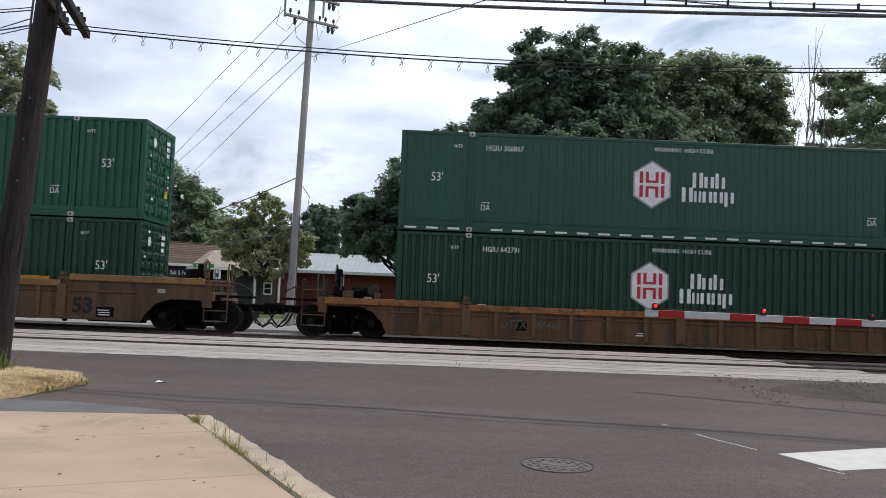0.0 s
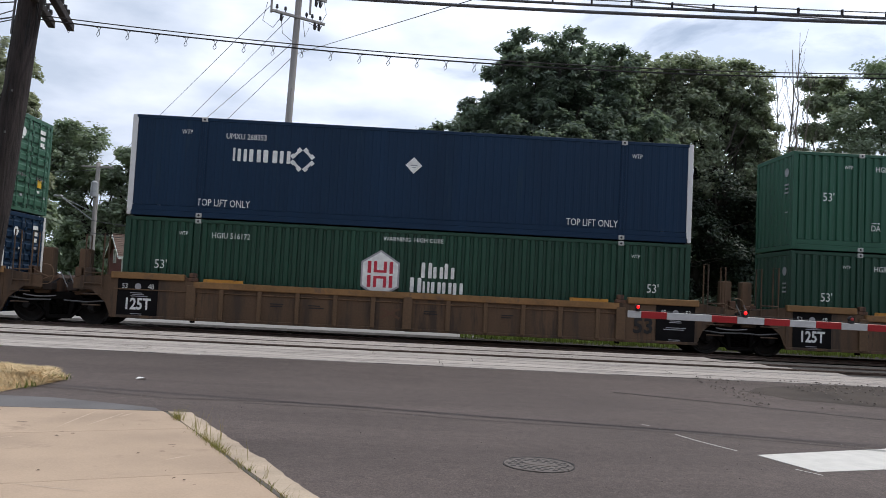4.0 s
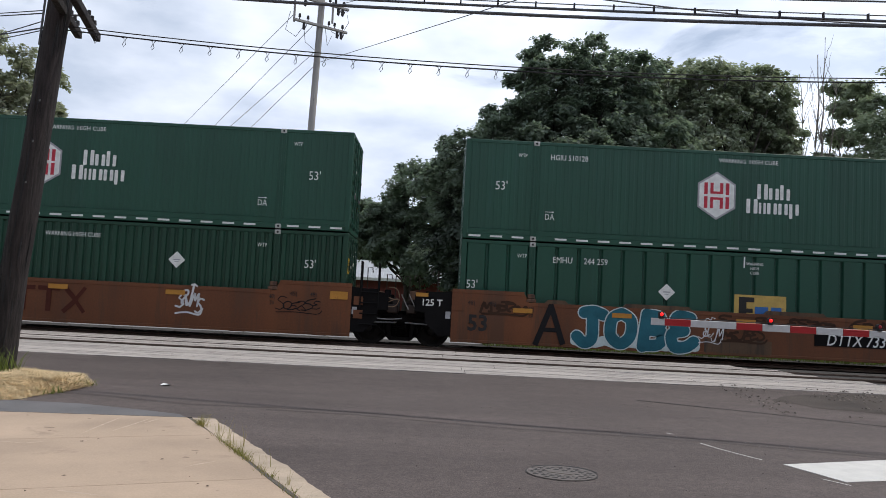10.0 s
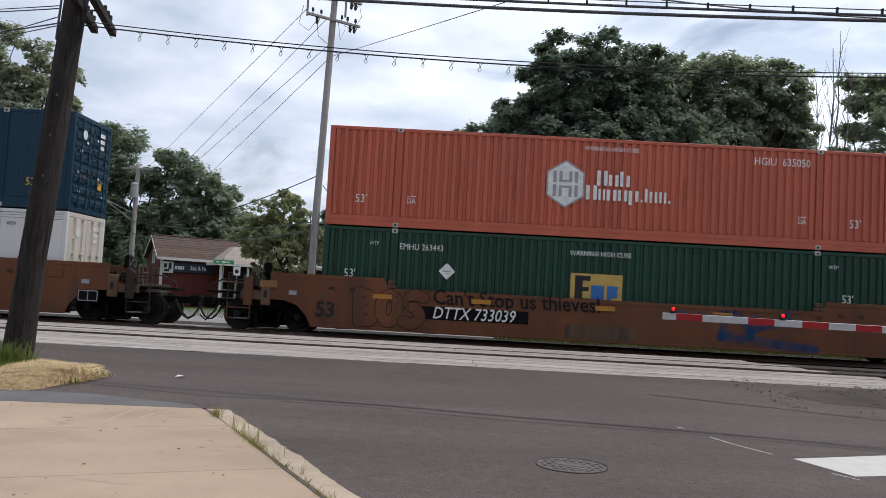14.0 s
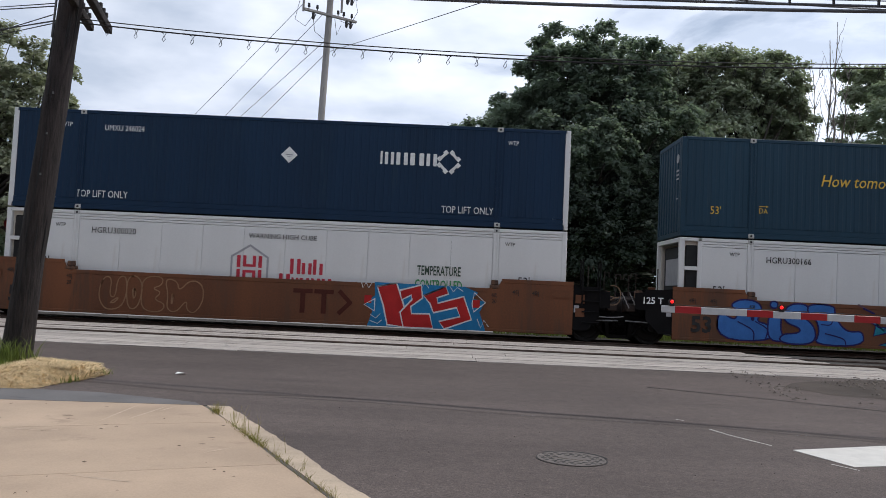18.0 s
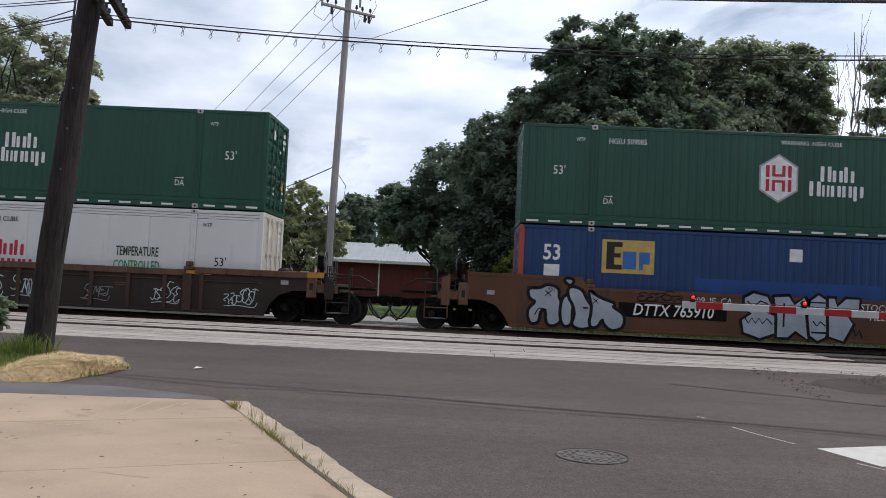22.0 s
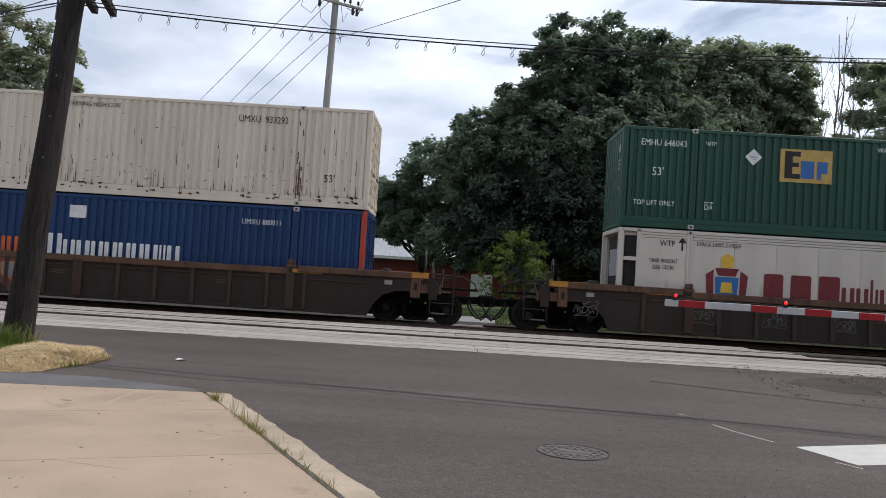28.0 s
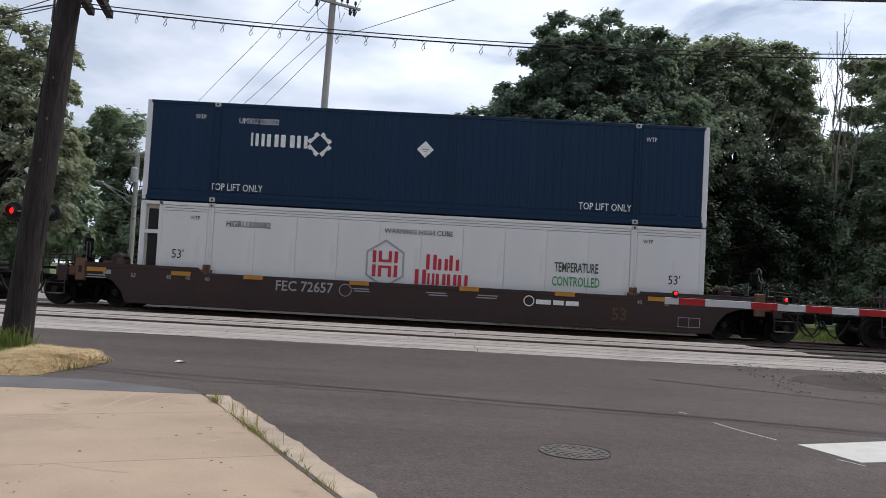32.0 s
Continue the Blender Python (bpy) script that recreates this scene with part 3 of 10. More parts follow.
def blocks(widths, heights, gap=0.04, drop=()):
    """A word drawn as a row of plain upright bars, centred on x, standing on z = 0."""
    total = sum(widths) + gap * (len(widths) - 1)
    x, out = -total / 2, []

    def rim(xa, xb, za, zb, c):
        return [(xa + c, za), (xb - c, za), (xb - 0.3 * c, za + 0.3 * c), (xb, za + c), (xb, zb - c), (xb - 0.3 * c, zb - 0.3 * c),
                (xb - c, zb), (xa + c, zb), (xa + 0.3 * c, zb - 0.3 * c), (xa, zb - c), (xa, za + c), (xa + 0.3 * c, za + 0.3 * c)]
    low = min(h for h in heights if h > 0.15) if max(heights) > 0.15 else max(heights)
    for i, (w, h) in enumerate(zip(widths, heights)):
        z0 = -drop[i] if i < len(drop) else 0
        if w < 0.13 or h < 0.16:
            out.append(rim(x, x + w, z0, h, min(w, h - z0) * 0.2))
        else:
            n = 2 if w < 0.55 else 1
            st = 0.34 * w if n == 2 else w
            for k in range(n):
                xa = x + (w - st) * k
                out.append(rim(xa, xa + st, z0 if k == 0 else 0, h if (k == 0 or i == 0) else min(h, low), min(0.22 * st, 0.06)))
        x += w + gap
    return out


# ---- containers: 53 ft, x from the left end, y from the near side, z from the bottom ----
BOX_L, BOX_W, BOX_H = 16.15, 2.59, 2.875
POST_A, POST_B = 2.03, 14.12
SHAPES = {}


def once(key, make):
    if key not in SHAPES:
        SHAPES[key] = make().mesh(key[0] if isinstance(key, tuple) else key)
    return SHAPES[key]


def wave(x0, x1, pitch, deep):
    """A trapezoid wave in x, y between two ends."""
    n = max(1, round((x1 - x0) / pitch))
    p = (x1 - x0) / n
    pts = [(x0, deep)]
    for i in range(n):
        a = x0 + i * p
        if pitch > 0.5:         # broad flats with narrow grooves
            pts += [(a + 0.04 * p, deep), (a + 0.10 * p, 0.012), (a + 0.90 * p, 0.012), (a + 0.96 * p, deep)]
        else:
            pts += [(a + 0.15 * p, deep), (a + 0.26 * p, 0.012), (a + 0.74 * p, 0.012), (a + 0.85 * p, deep)]
    return pts + [(x1, deep)]


def side_shape(style):
    s = Shape()
    z0, z1 = (0.15 if style == "flat" else 0.31), BOX_H - 0.10
    pitch, deep = {"fine": (0.232, 0.058), "soft": (0.232, 0.024), "wide": (0.62, 0.085)}[style]
    for a, b in ((0.13, POST_A - 0.08), (POST_A + 0.08, POST_B - 0.08), (POST_B + 0.08, BOX_L - 0.13)):
        s.band(wave(a, b, pitch, deep), z0, z1)
    return s


def end_shape(style):
    s = Shape()
    if style == "flat":
        s.box(0.62, 0.05, 0.14, 0.70, BOX_W - 0.05, BOX_H - 0.08)
        s.box(0.10, 0.14, 0.14, 0.60, 0.24, BOX_H - 0.1, 0.01).box(0.10, BOX_W - 0.24, 0.14, 0.60, BOX_W - 0.14, BOX_H - 0.1, 0.01)
    else:
        pts = []
        for x, y in wave(0.12, BOX_W - 0.12, 0.30, 0.05):
            pts.append((y, x))
        s.band(pts, 0.15, BOX_H - 0.10)
    return s


def door_shape():
    s = Shape().box(0, 0, 0, 0.030, 1.165, 2.60, 0.006)
    for k in range(4):
        s.box(0.0, -0.02, 0.25 + 0.66 * k, 0.06, 0.10, 0.37 + 0.66 * k, 0.008)
    return s


def door_rib_shape():
    """A lying rib with sloped upper and lower faces."""
    vs = [(0.028, y, q) for y in (0.05, 1.115) for q in (0.0, 0.24)] + [(0.072, y, q) for y in (0.07, 1.095) for q in (0.05, 0.19)]
    return Shape().add(vs, [(4, 6, 7, 5), (0, 2, 6, 4), (1, 5, 7, 3), (0, 4, 5, 1), (2, 3, 7, 6)])


def rod_shape():
    s = Shape().tube((0, 0, -0.04), (0, 0, 2.62), 0.019, n=8)
    for z in (0.02, 0.75, 1.5, 2.52):
        s.box(-0.035, -0.05, z, 0.03, 0.05, z + 0.07, 0.008)
    return s


def casting_shape():
    s = Shape().box(-0.085, -0.012, 0, 0.085, 0.16, 0.13, 0.012)
    return s


def smooth_sides(c, paint):
    """Flat insulated wall panels with two mouldings under the top rail, on both long sides."""
    z0, z1 = 0.15, BOX_H - 0.10
    for a, b in ((0.62, POST_A - 0.09), (POST_A + 0.09, POST_B - 0.09), (POST_B + 0.09, BOX_L - 0.13)):
        n = max(1, round((b - a) / 1.22))
        w = (b - a) / n
        pane = once(("wall_panel", round(w, 3)), lambda: Shape().box(0.003, 0.014, z0, w - 0.003, 0.05, z1 - 0.16, 0.004))
        bead = once(("moulding", round(b - a, 3)), lambda: Shape().box(0, 0.010, 0, b - a, 0.05, 0.065, 0.008))
        for i in range(n):
            part("wall_panel", pane, paint, c, at=(a + i * w, 0, 0))
            part("wall_panel", pane, paint, c, at=(a + (i + 1) * w, BOX_W, 0), turn=180)
        for z in (z1 - 0.15, z1 - 0.075):
            part("moulding", bead, paint, c, at=(a, 0, z))
            part("moulding", bead, paint, c, at=(b, BOX_W, z), turn=180)


def container(paint, style, name, label, trim=None, post=None, group="stacked containers", door_paint=None, casting=None, lift_paint=None):
    c = thing(name, label, "container", group=group)
    trim = trim or paint
    post = post or trim
    if style == "flat":
        smooth_sides(c, paint)
    else:
        wall = once(("side_panel", style), lambda: side_shape(style))
        part("side_panel", wall, paint, c)
        far = part("side_panel", wall, paint, c)
        far.matrix_basis = pose(BOX_L, BOX_W, 0, 0, 0, 180)
    part("roof", once("roof", lambda: Shape().box(0.05, 0.05, BOX_H - 0.09, BOX_L - 0.05, BOX_W - 0.05, BOX_H - 0.03)), paint, c)
    part("floor", once("floor", lambda: Shape().box(0.05, 0.05, 0.06, BOX_L - 0.05, BOX_W - 0.05, 0.15)), SEAM, c)
    top = once("top_rail", lambda: Shape().box(0.1, 0, -0.10, BOX_L - 0.1, 0.07, 0, 0.012))
    low = once("bottom_rail", lambda: Shape().box(0.1, 0, 0, BOX_L - 0.1, 0.06, 0.15, 0.012).box(0.1, 0.008, 0.15, BOX_L - 0.1, 0.06, 0.30, 0.010))
    for y in (0, BOX_W - 0.07):
        part("top_rail", top, trim, c, at=(0, y, BOX_H))
    for y in (0, BOX_W - 0.06):
        part("bottom_rail", low, trim, c, at=(0, y, 0))
    corner = once("corner_post", lambda: Shape().box(0, 0, 0, 0.15, 0.13, BOX_H, 0.015))
    for x in (0, BOX_L - 0.15):
        for y in (0, BOX_W - 0.13):
            part("corner_post", corner, post, c, at=(x, y, 0))
    lift = once("lift_post", lambda: Shape().box(-0.085, -0.004, 0.0, -0.03, 0.1, BOX_H, 0.01).box(0.03, -0.004, 0.0, 0.085, 0.1, BOX_H, 0.01).box(-0.03, 0.012, 0.02, 0.03, 0.1, BOX_H - 0.02))
    cast = once("corner_casting", casting_shape)
    lock = once("twist_lock", lambda: Shape().box(-0.06, 0.02, 0, 0.06, 0.14, 0.062, 0.012))
    eye = once("casting_hole", lambda: Shape().tube((0, -0.016, 0), (0, 0.02, 0), 0.032, n=12))
    for x in (POST_A, POST_B):
        for y, r in ((0, 0), (BOX_W, 180)):
            part("lift_post", lift, lift_paint or paint, c, at=(x, y, 0), turn=r)
            part("twist_lock", lock, TRUCK, c, at=(x, y, -0.058), turn=r)
            for z in (0.0, BOX_H - 0.125):
                k = part("corner_casting", cast, casting or CAST, c, at=(x, y, z), turn=r)
                part("hole", eye, DARK, k, at=(0, 0, 0.065))
    part("front_wall", once(("front_wall", style), lambda: end_shape(style)), paint if style != "flat" else GREY_WHITE, c)
    if style != "flat":
        for k, (y, z, w, h) in enumerate(((0.42, 2.28, 0.20, 0.22), (0.42, 1.92, 0.26, 0.05), (0.42, 1.80, 0.22, 0.05), (0.42, 1.68, 0.26, 0.05), (0.40, 1.10, 0.16, 0.04))):
            if k:
                me = once(("end_print", w), lambda: Shape().box(-0.006, -w / 2, -h / 2, 0.0, w / 2, h / 2))
            else:
                me = once("end_badge", lambda: Shape().tube((-0.006, 0, 0), (0.0, 0, 0), 0.13, n=16))
            part("end_print" if k else "end_badge", me, MARK_G, c, at=(0, y, z))
    sill = once("header", lambda: Shape().box(0, 0.13, 0, 0.12, BOX_W - 0.13, 0.13, 0.012))
    for x, z in ((0, 0), (0, BOX_H - 0.13), (BOX_L - 0.12, 0), (BOX_L - 0.12, BOX_H - 0.13)):
        part("header", sill, trim if x == 0 else (door_paint or trim), c, at=(x, 0, z))
    leaf = once("door", door_shape) if style != "flat" else once("smooth_door", lambda: Shape().box(0, 0, 0, 0.05, 1.165, 2.60, 0.008).box(0.05, 0.03, 0.03, 0.056, 1.13, 2.57, 0.002))
    rod = once("lock_rod", rod_shape)
    handle = once("rod_handle", lambda: Shape().tube((0, 0, 0), (0, 0.34, -0.02), 0.012, n=6).box(-0.02, -0.03, -0.05, 0.02, 0.03, 0.05, 0.006))
    gasket = once("door_gasket", lambda: Shape().box(0, -0.012, 0, 0.03, 0.012, 2.60))
    part("door_gasket", gasket, SEAM, c, at=(BOX_L - 0.045, BOX_W / 2 - 0.0, 0.14))
    plate = once("door_plate", lambda: Shape().box(0, -0.08, -0.035, 0.006, 0.08, 0.035))
    rnd = random.Random(label)
    for y in (0.13, BOX_W / 2 + 0.005):
        d = part("door", leaf, door_paint or paint, c, at=(BOX_L - 0.06, y, 0.14))
        for k in range(8) if style != "flat" else ():
            part("door_rib", once("door_rib", door_rib_shape), door_paint or paint, d, at=(0, 0, 0.06 + k * 0.315))
        for yy in (0.33, 0.83):
            part("lock_rod", rod, door_paint or paint, d, at=(0.10, yy, 0))
            part("rod_handle", handle, TAG_STEEL, d, at=(0.115, yy - 0.30 if yy > 0.5 else yy, 0.92))
        for z in (0.40, 0.55, 1.05, 1.3, 1.75, 1.95, 2.2, 2.4):
            if rnd.random() < 0.45:
                part("door_plate", plate, MARK_W if rnd.random() < 0.6 else MARK_G, d, at=(0.076, 0.58 + rnd.uniform(-0.38, 0.38), z + rnd.uniform(-0.08, 0.08)))
        if y < 1:
            part("door_badge", once("door_badge", lambda: Shape().tube((0, 0, 0), (0.006, 0, 0), 0.15, n=6)), MARK_W, d, "pale badge on the door", at=(0.074, 0.56, 2.18))
        else:
            part("door_sticker", once("door_sticker", lambda: Shape().box(0, -0.13, -0.12, 0.005, 0.13, 0.12)), MARK_Y, d, "orange-yellow sticker", at=(0.074, 0.60, 0.78))
            for k in range(3):
                part("door_print", once(("door_print", k), lambda: Shape().box(0, -0.16 + 0.03 * k, -0.06, 0.004, 0.18 - 0.02 * k, 0.06)), MARK_W, d, at=(0.074, 0.58, 2.36 - 0.19 * k))
    if style == "flat":
        # open frame in front of the cooling unit at the left end
        s = Shape().box(0.15, 0.0, 1.94, 0.55, 0.06, 2.05, 0.008).box(0.53, 0.0, 0.1, 0.64, 0.06, BOX_H, 0.01)
        part("unit_frame", s, paint, c)
        part("cooling_unit", Shape().box(0.20, 0.10, 0.25, 0.58, BOX_W - 0.15, 2.66, 0.03), DARK, c)
        part("unit_grille", Shape().box(0.17, 0.5, 1.5, 0.20, BOX_W - 0.5, 2.3, 0.005), MARK_G, c)
    return c


def put(c, me, material, x, below, name="marking", label="", y=0.004):
    return part(name, me, material, c, label, at=(x, y, BOX_H - below))


def block_word(c, outlines, material, x, below):
    """A wordmark as a row of plain blocks, each a part of its own."""
    for o in outlines:
        part("wordmark_block", flat([o]), material, c, at=(x, 0.004, BOX_H - below))


def word(c, text, size, x, below, material=None, squeeze=0.85, shear=0.0, bold=0.0, y=0.004):
    return put(c, letters(text, size, squeeze, shear, bold), material or MARK_W, x, below, "lettering", y=y)


def arrow_word(c, text, x, below, material=None, size=0.27):
    word(c, text, size * (0.74 if text == "WTP" else 0.92), x, below, material, 0.8)
    if text == "DA":
        put(c, once(("arrow", size), lambda: flat([rect(-0.02, 0, 0.20, 0.018), [(0.08, -0.03), (0.14, 0.0), (0.08, 0.03)]])), material or MARK_W, x, below - size * 0.56, "arrow")



def hexagon(r, sx=0.9):
    return [(sx * r * math.sin(math.pi / 3 * i), r * math.cos(math.pi / 3 * i)) for i in range(6)]


def ring_hexagon(r, t):
    o, i = hexagon(r), hexagon(r - t)
    return [[o[k], o[(k + 1) % 6], i[(k + 1) % 6], i[k]] for k in range(6)]


def twin_bars():
    return flat([rect(-0.31, 0.20, 0.10, 0.34), rect(-0.31, -0.20, 0.10, 0.34), rect(-0.14, 0.21, 0.09, 0.32), rect(-0.14, -0.21, 0.09, 0.32),
                 rect(0.14, 0.21, 0.09, 0.32), rect(0.14, -0.21, 0.09, 0.32), rect(0.31, 0.20, 0.10, 0.34), rect(0.31, -0.20, 0.10, 0.34),
                 rect(0, 0.085, 0.19, 0.07), rect(0, -0.085, 0.19, 0.07)])


def hub_words():
    a = [[(x + 0.02, z + 0.06) for x, z in o] for o in blocks((0.30, 0.28, 0.28), (0.44, 0.33, 0.44), 0.04)]
    b = [[(x, z - 0.36) for x, z in o] for o in blocks((0.32, 0.20, 0.28, 0.27, 0.28), (0.42, 0.32, 0.32, 0.32, 0.32), 0.04, (0, 0, 0, 0, 0.10))]
    return a + b


def hub_logo(c, x, below, xw, bw, hexa, bars, words, outline=False):
    if outline:
        put(c, once("hex_ring", lambda: flat(ring_hexagon(0.70, 0.07))), hexa, x, below, "logo_outline")
    else:
        put(c, once("hex_back", lambda: flat(ring_hexagon(0.70, 0.06))), MARK_G, x, below, "logo_outline", y=0.003)
        put(c, once("hex_face", lambda: flat([hexagon(0.65)])), hexa, x, below, "logo", y=0.004)
    put(c, once("twin_bars", twin_bars), bars, x, below, "logo_mark", y=-0.001)
    block_word(c, hub_words(), words, xw, bw)


def door_sign(c):
    """A yellow board with dark and blue blocks and lines of print on the door end."""
    x = BOX_L + 0.006
    part("door_sign", once("door_sign", lambda: Shape().box(0, -0.26, -0.22, 0.006, 0.26, 0.22)), MARK_Y, c, "yellow sign on the door", at=(x, 0.45, 1.95))
    part("door_sign_block", once("door_sign_block", lambda: Shape().box(0, -0.2, -0.16, 0.003, -0.04, 0.16).box(0, 0.04, -0.12, 0.003, 0.2, 0.14)), MARK_K, c, at=(x + 0.007, 0.45, 1.95))
    for y, z in ((1.75, 2.25), (1.75, 2.05), (0.45, 1.2), (1.7, 0.7)):
        part("door_print", once("door_print", lambda: Shape().box(0, -0.3, -0.05, 0.004, 0.3, 0.05)), MARK_W, c, at=(x, y, z))


def dashes(c, z=0.08):
    one = once("reflective_dash", lambda: flat([rect(0, 0, 0.34, 0.055)]))
    for k in range(26):
        x = 0.35 + k * 0.617
        if abs(x - POST_A) > 0.25 and abs(x - POST_B) > 0.25:
            part("reflective_dash", one, MARK_W, c, at=(x, -0.004, z))


def placard(c, x, below, material=None):
    put(c, once("placard", lambda: flat([[(0, -0.24), (0.24, 0), (0, 0.24), (-0.24, 0)]])), material or MARK_W, x, below, "placard")
    put(c, once("placard_line", lambda: flat([rect(0, 0, 0.20, 0.03), rect(0, -0.06, 0.12, 0.02)])), MARK_G, x, below, "placard_print", y=0.0)


def numbers(c, material=None, low=1.33, da=2.17):
    for x in (1.06, 15.08):
        word(c, "53'", 0.36, x, low, material)
    for x in (2.47, 13.62):
        arrow_word(c, "DA", x, da, material)


def hub_side(c, code, dash=False, sign=True):
    arrow_word(c, "WTP", 1.64, 0.42, size=0.20)
    arrow_word(c, "WTP", 14.56, 0.42, size=0.20)
    if code:
        word(c, code, 0.225, 2.98, 0.44)
    word(c, "WARNING  HIGH CUBE", 0.17, 8.15, 0.28, squeeze=0.95)
    numbers(c)
    if sign:
        hub_logo(c, 7.25, 1.30, 8.87, 1.40, MARK_W, MARK_R, MARK_W)
    if dash:
        dashes(c)


def emp_sign(c, x, below, w=1.48, h=0.95):
    put(c, once("sign_board", lambda: flat([rect(0, 0, 1.48, 0.95)], 0.006)), SIGN_TAN, x, below, "sign_board", "yellow sign board with dark and blue blocks")
    put(c, once("sign_dark", lambda: flat([rect(-0.50, 0.02, 0.22, 0.78), rect(-0.28, 0.34, 0.22, 0.14), rect(-0.30, 0.03, 0.18, 0.12), rect(-0.28, -0.30, 0.22, 0.14)])), MARK_K, x, below, "sign_block", y=-0.002)
    put(c, once("sign_blue", lambda: flat([rect(0.04, -0.10, 0.38, 0.50), rect(0.46, -0.02, 0.30, 0.34), rect(0.37, -0.24, 0.12, 0.24)])), MARK_B, x, below, "sign_block", y=-0.002)


def max_logo(c, x, below):
    """A row of plain blocks and a diamond of squares."""
    block_word(c, blocks((0.06, 0.26, 0.33, 0.40, 0.30), (0.38, 0.36, 0.36, 0.36, 0.36), 0.07), MARK_W, x, below + 0.18)

    def diamond():
        out = []
        for i in range(4):
            a = math.pi / 2 * i
            for k in (-1, 1):
                cx, cz = 0.27 * math.cos(a) + k * 0.09 * math.sin(a), 0.27 * math.sin(a) - k * 0.09 * math.cos(a)
                out.append([(cx + 0.085 * math.cos(a + j * math.pi / 2), cz + 0.085 * math.sin(a + j * math.pi / 2)) for j in range(4)])
            b = a + math.pi / 4
            cx, cz = 0.24 * math.cos(b), 0.24 * math.sin(b)
            ux, uz = -math.sin(b), math.cos(b)
            vx, vz = math.cos(b), math.sin(b)
            out.append([(cx + ux * p * 0.13 + vx * q * 0.04, cz + uz * p * 0.13 + vz * q * 0.04) for p, q in ((-1, -1), (1, -1), (1, 1), (-1, 1))])
        return flat(out)
    put(c, once("square_diamond", diamond), MARK_W, x + 1.16, below + 0.04, "logo")


def max_side(c, code, logo_x, top_only=True):
    for x in (1.56, 14.5):
        arrow_word(c, "WTP", x, 0.44, size=0.24)
    word(c, code, 0.235, 3.24, 0.50, squeeze=0.8)
    placard(c, 8.05, 1.05)
    max_logo(c, logo_x, 1.02)
    if top_only:
        word(c, "TOP LIFT ONLY", 0.29, 2.70, 2.44, squeeze=0.74)
        word(c, "TOP LIFT ONLY", 0.29, 13.25, 2.44, squeeze=0.74)


def reefer_side(c, code, end=14.95):
    for x in (1.58, 14.52):
        word(c, "WTP", 0.155, x, 0.44, MARK_K)
    word(c, code, 0.25, 3.12, 0.56, MARK_K, 0.9)
    word(c, "WARNING HIGH CUBE", 0.20, 8.0, 0.52, MARK_K, 0.95)
    for x in (1.14, end):
        word(c, "53'", 0.36, x, 1.50, MARK_K)
    hub_logo(c, 7.08, 1.46, 8.70, 1.62, MARK_G, MARK_R, MARK_R, outline=True)
    word(c, "TEMPERATURE", 0.38, 12.52, 1.30, SIGN_GREEN, 0.50, 0, 0.006)
    word(c, "CONTROLLED", 0.38, 12.52, 1.70, MARK_LEAF, 0.545, 0, 0.006)


def dent_marks(c, n, material, seed, z0=0.3, z1=2.6):
    """Scuffs and rust spots with their own shapes."""
    rnd = random.Random(seed)
    for _ in range(n):
        x, z = rnd.uniform(0.4, 15.7), rnd.uniform(z0, z1)
        w, h = (rnd.uniform(0.004, 0.016), rnd.uniform(0.04, 0.30)) if rnd.random() < 0.6 else (rnd.uniform(0.02, 0.06), rnd.uniform(0.01, 0.03))
        o = [(w * (0.6 + 0.4 * rnd.random()) * math.cos(a), h / 2 * (0.6 + 0.4 * rnd.random()) * math.sin(a)) for a in [k * math.pi / 4 for k in range(8)]]
        part("rust_spot", flat([o]), material, c, at=(x, 0.008, z))


UP, LOW = 3.450, 0.530          # bottoms of the upper and the lower boxes
LEFT = dict(A=-1.07, B=-24.52, C=-43.61, D=-63.13, E=-86.66, F=-106.05, G=-125.48, H=-149.05, I=-168.41, J=-187.81, K=-211.31, L=-234.99, M=-258.34, N=-282.04)
TRAIN_Y = 23.57
MOVING = []                     # things with their first place


def ride(ob, unit, z):
    ob.matrix_basis = pose(LEFT[unit], TRAIN_Y, z)
    MOVING.append((ob, Vector((LEFT[unit], TRAIN_Y, z))))
    return ob


def green_box(unit, z, paint, code, dash=False, style="fine", words="dark green corrugated container with white lettering"):
    c = container(paint, style, "shipping_container", words)
    hub_side(c, code, dash)
    return ride(c, unit, z)


green_box("A", UP, GREEN, "HGIU 506867", True, "soft", "dark green container with a row of white dashes, stacked on another")
green_box("A", LOW, GREEN_DARK, "HGIU 642791", words="dark green corrugated container standing in a tan well car")
green_box("B", UP, GREEN_MID, "HGIU 504304", words="mid green corrugated container stacked on a green one")
green_box("B", LOW, GREEN_DARK, "HGIU 504489", words="dark green corrugated container standing in a tan well car")
c = container(NAVY, "soft", "shipping_container", "navy container with white end posts stacked on a green one", post=WHITE)
max_side(c, "UMXU 268353", 3.70)
ride(c, "C", UP)
green_box("C", LOW, GREEN_DARK, "HGIU 516172", words="dark green corrugated container standing under a navy one")
green_box("D", UP, GREEN_PALE, "HGIU 502952", words="faded light green container stacked on a navy one")
c = container(NAVY, "fine", "shipping_container", "navy corrugated container with white end posts in a tan well car", post=WHITE)
max_side(c, "UMXU 247444", 11.55, False)
ride(c, "D", LOW)
green_box("E", UP, GREEN, "HGIU 510128", True, "soft", "dark green container with white dashes on a coarsely ribbed one")
c = container(GREEN, "wide", "shipping_container", "green container with widely spaced ribs and a yellow sign")
for x in (1.74, 14.2):
    arrow_word(c, "WTP", x, 0.40, size=0.22)
word(c, "EMHU", 0.25, 2.9, 0.47)
word(c, "244 259", 0.25, 3.85, 0.47)
for x in (0.34, 15.6):
    word(c, "53'", 0.34, x, 1.28)
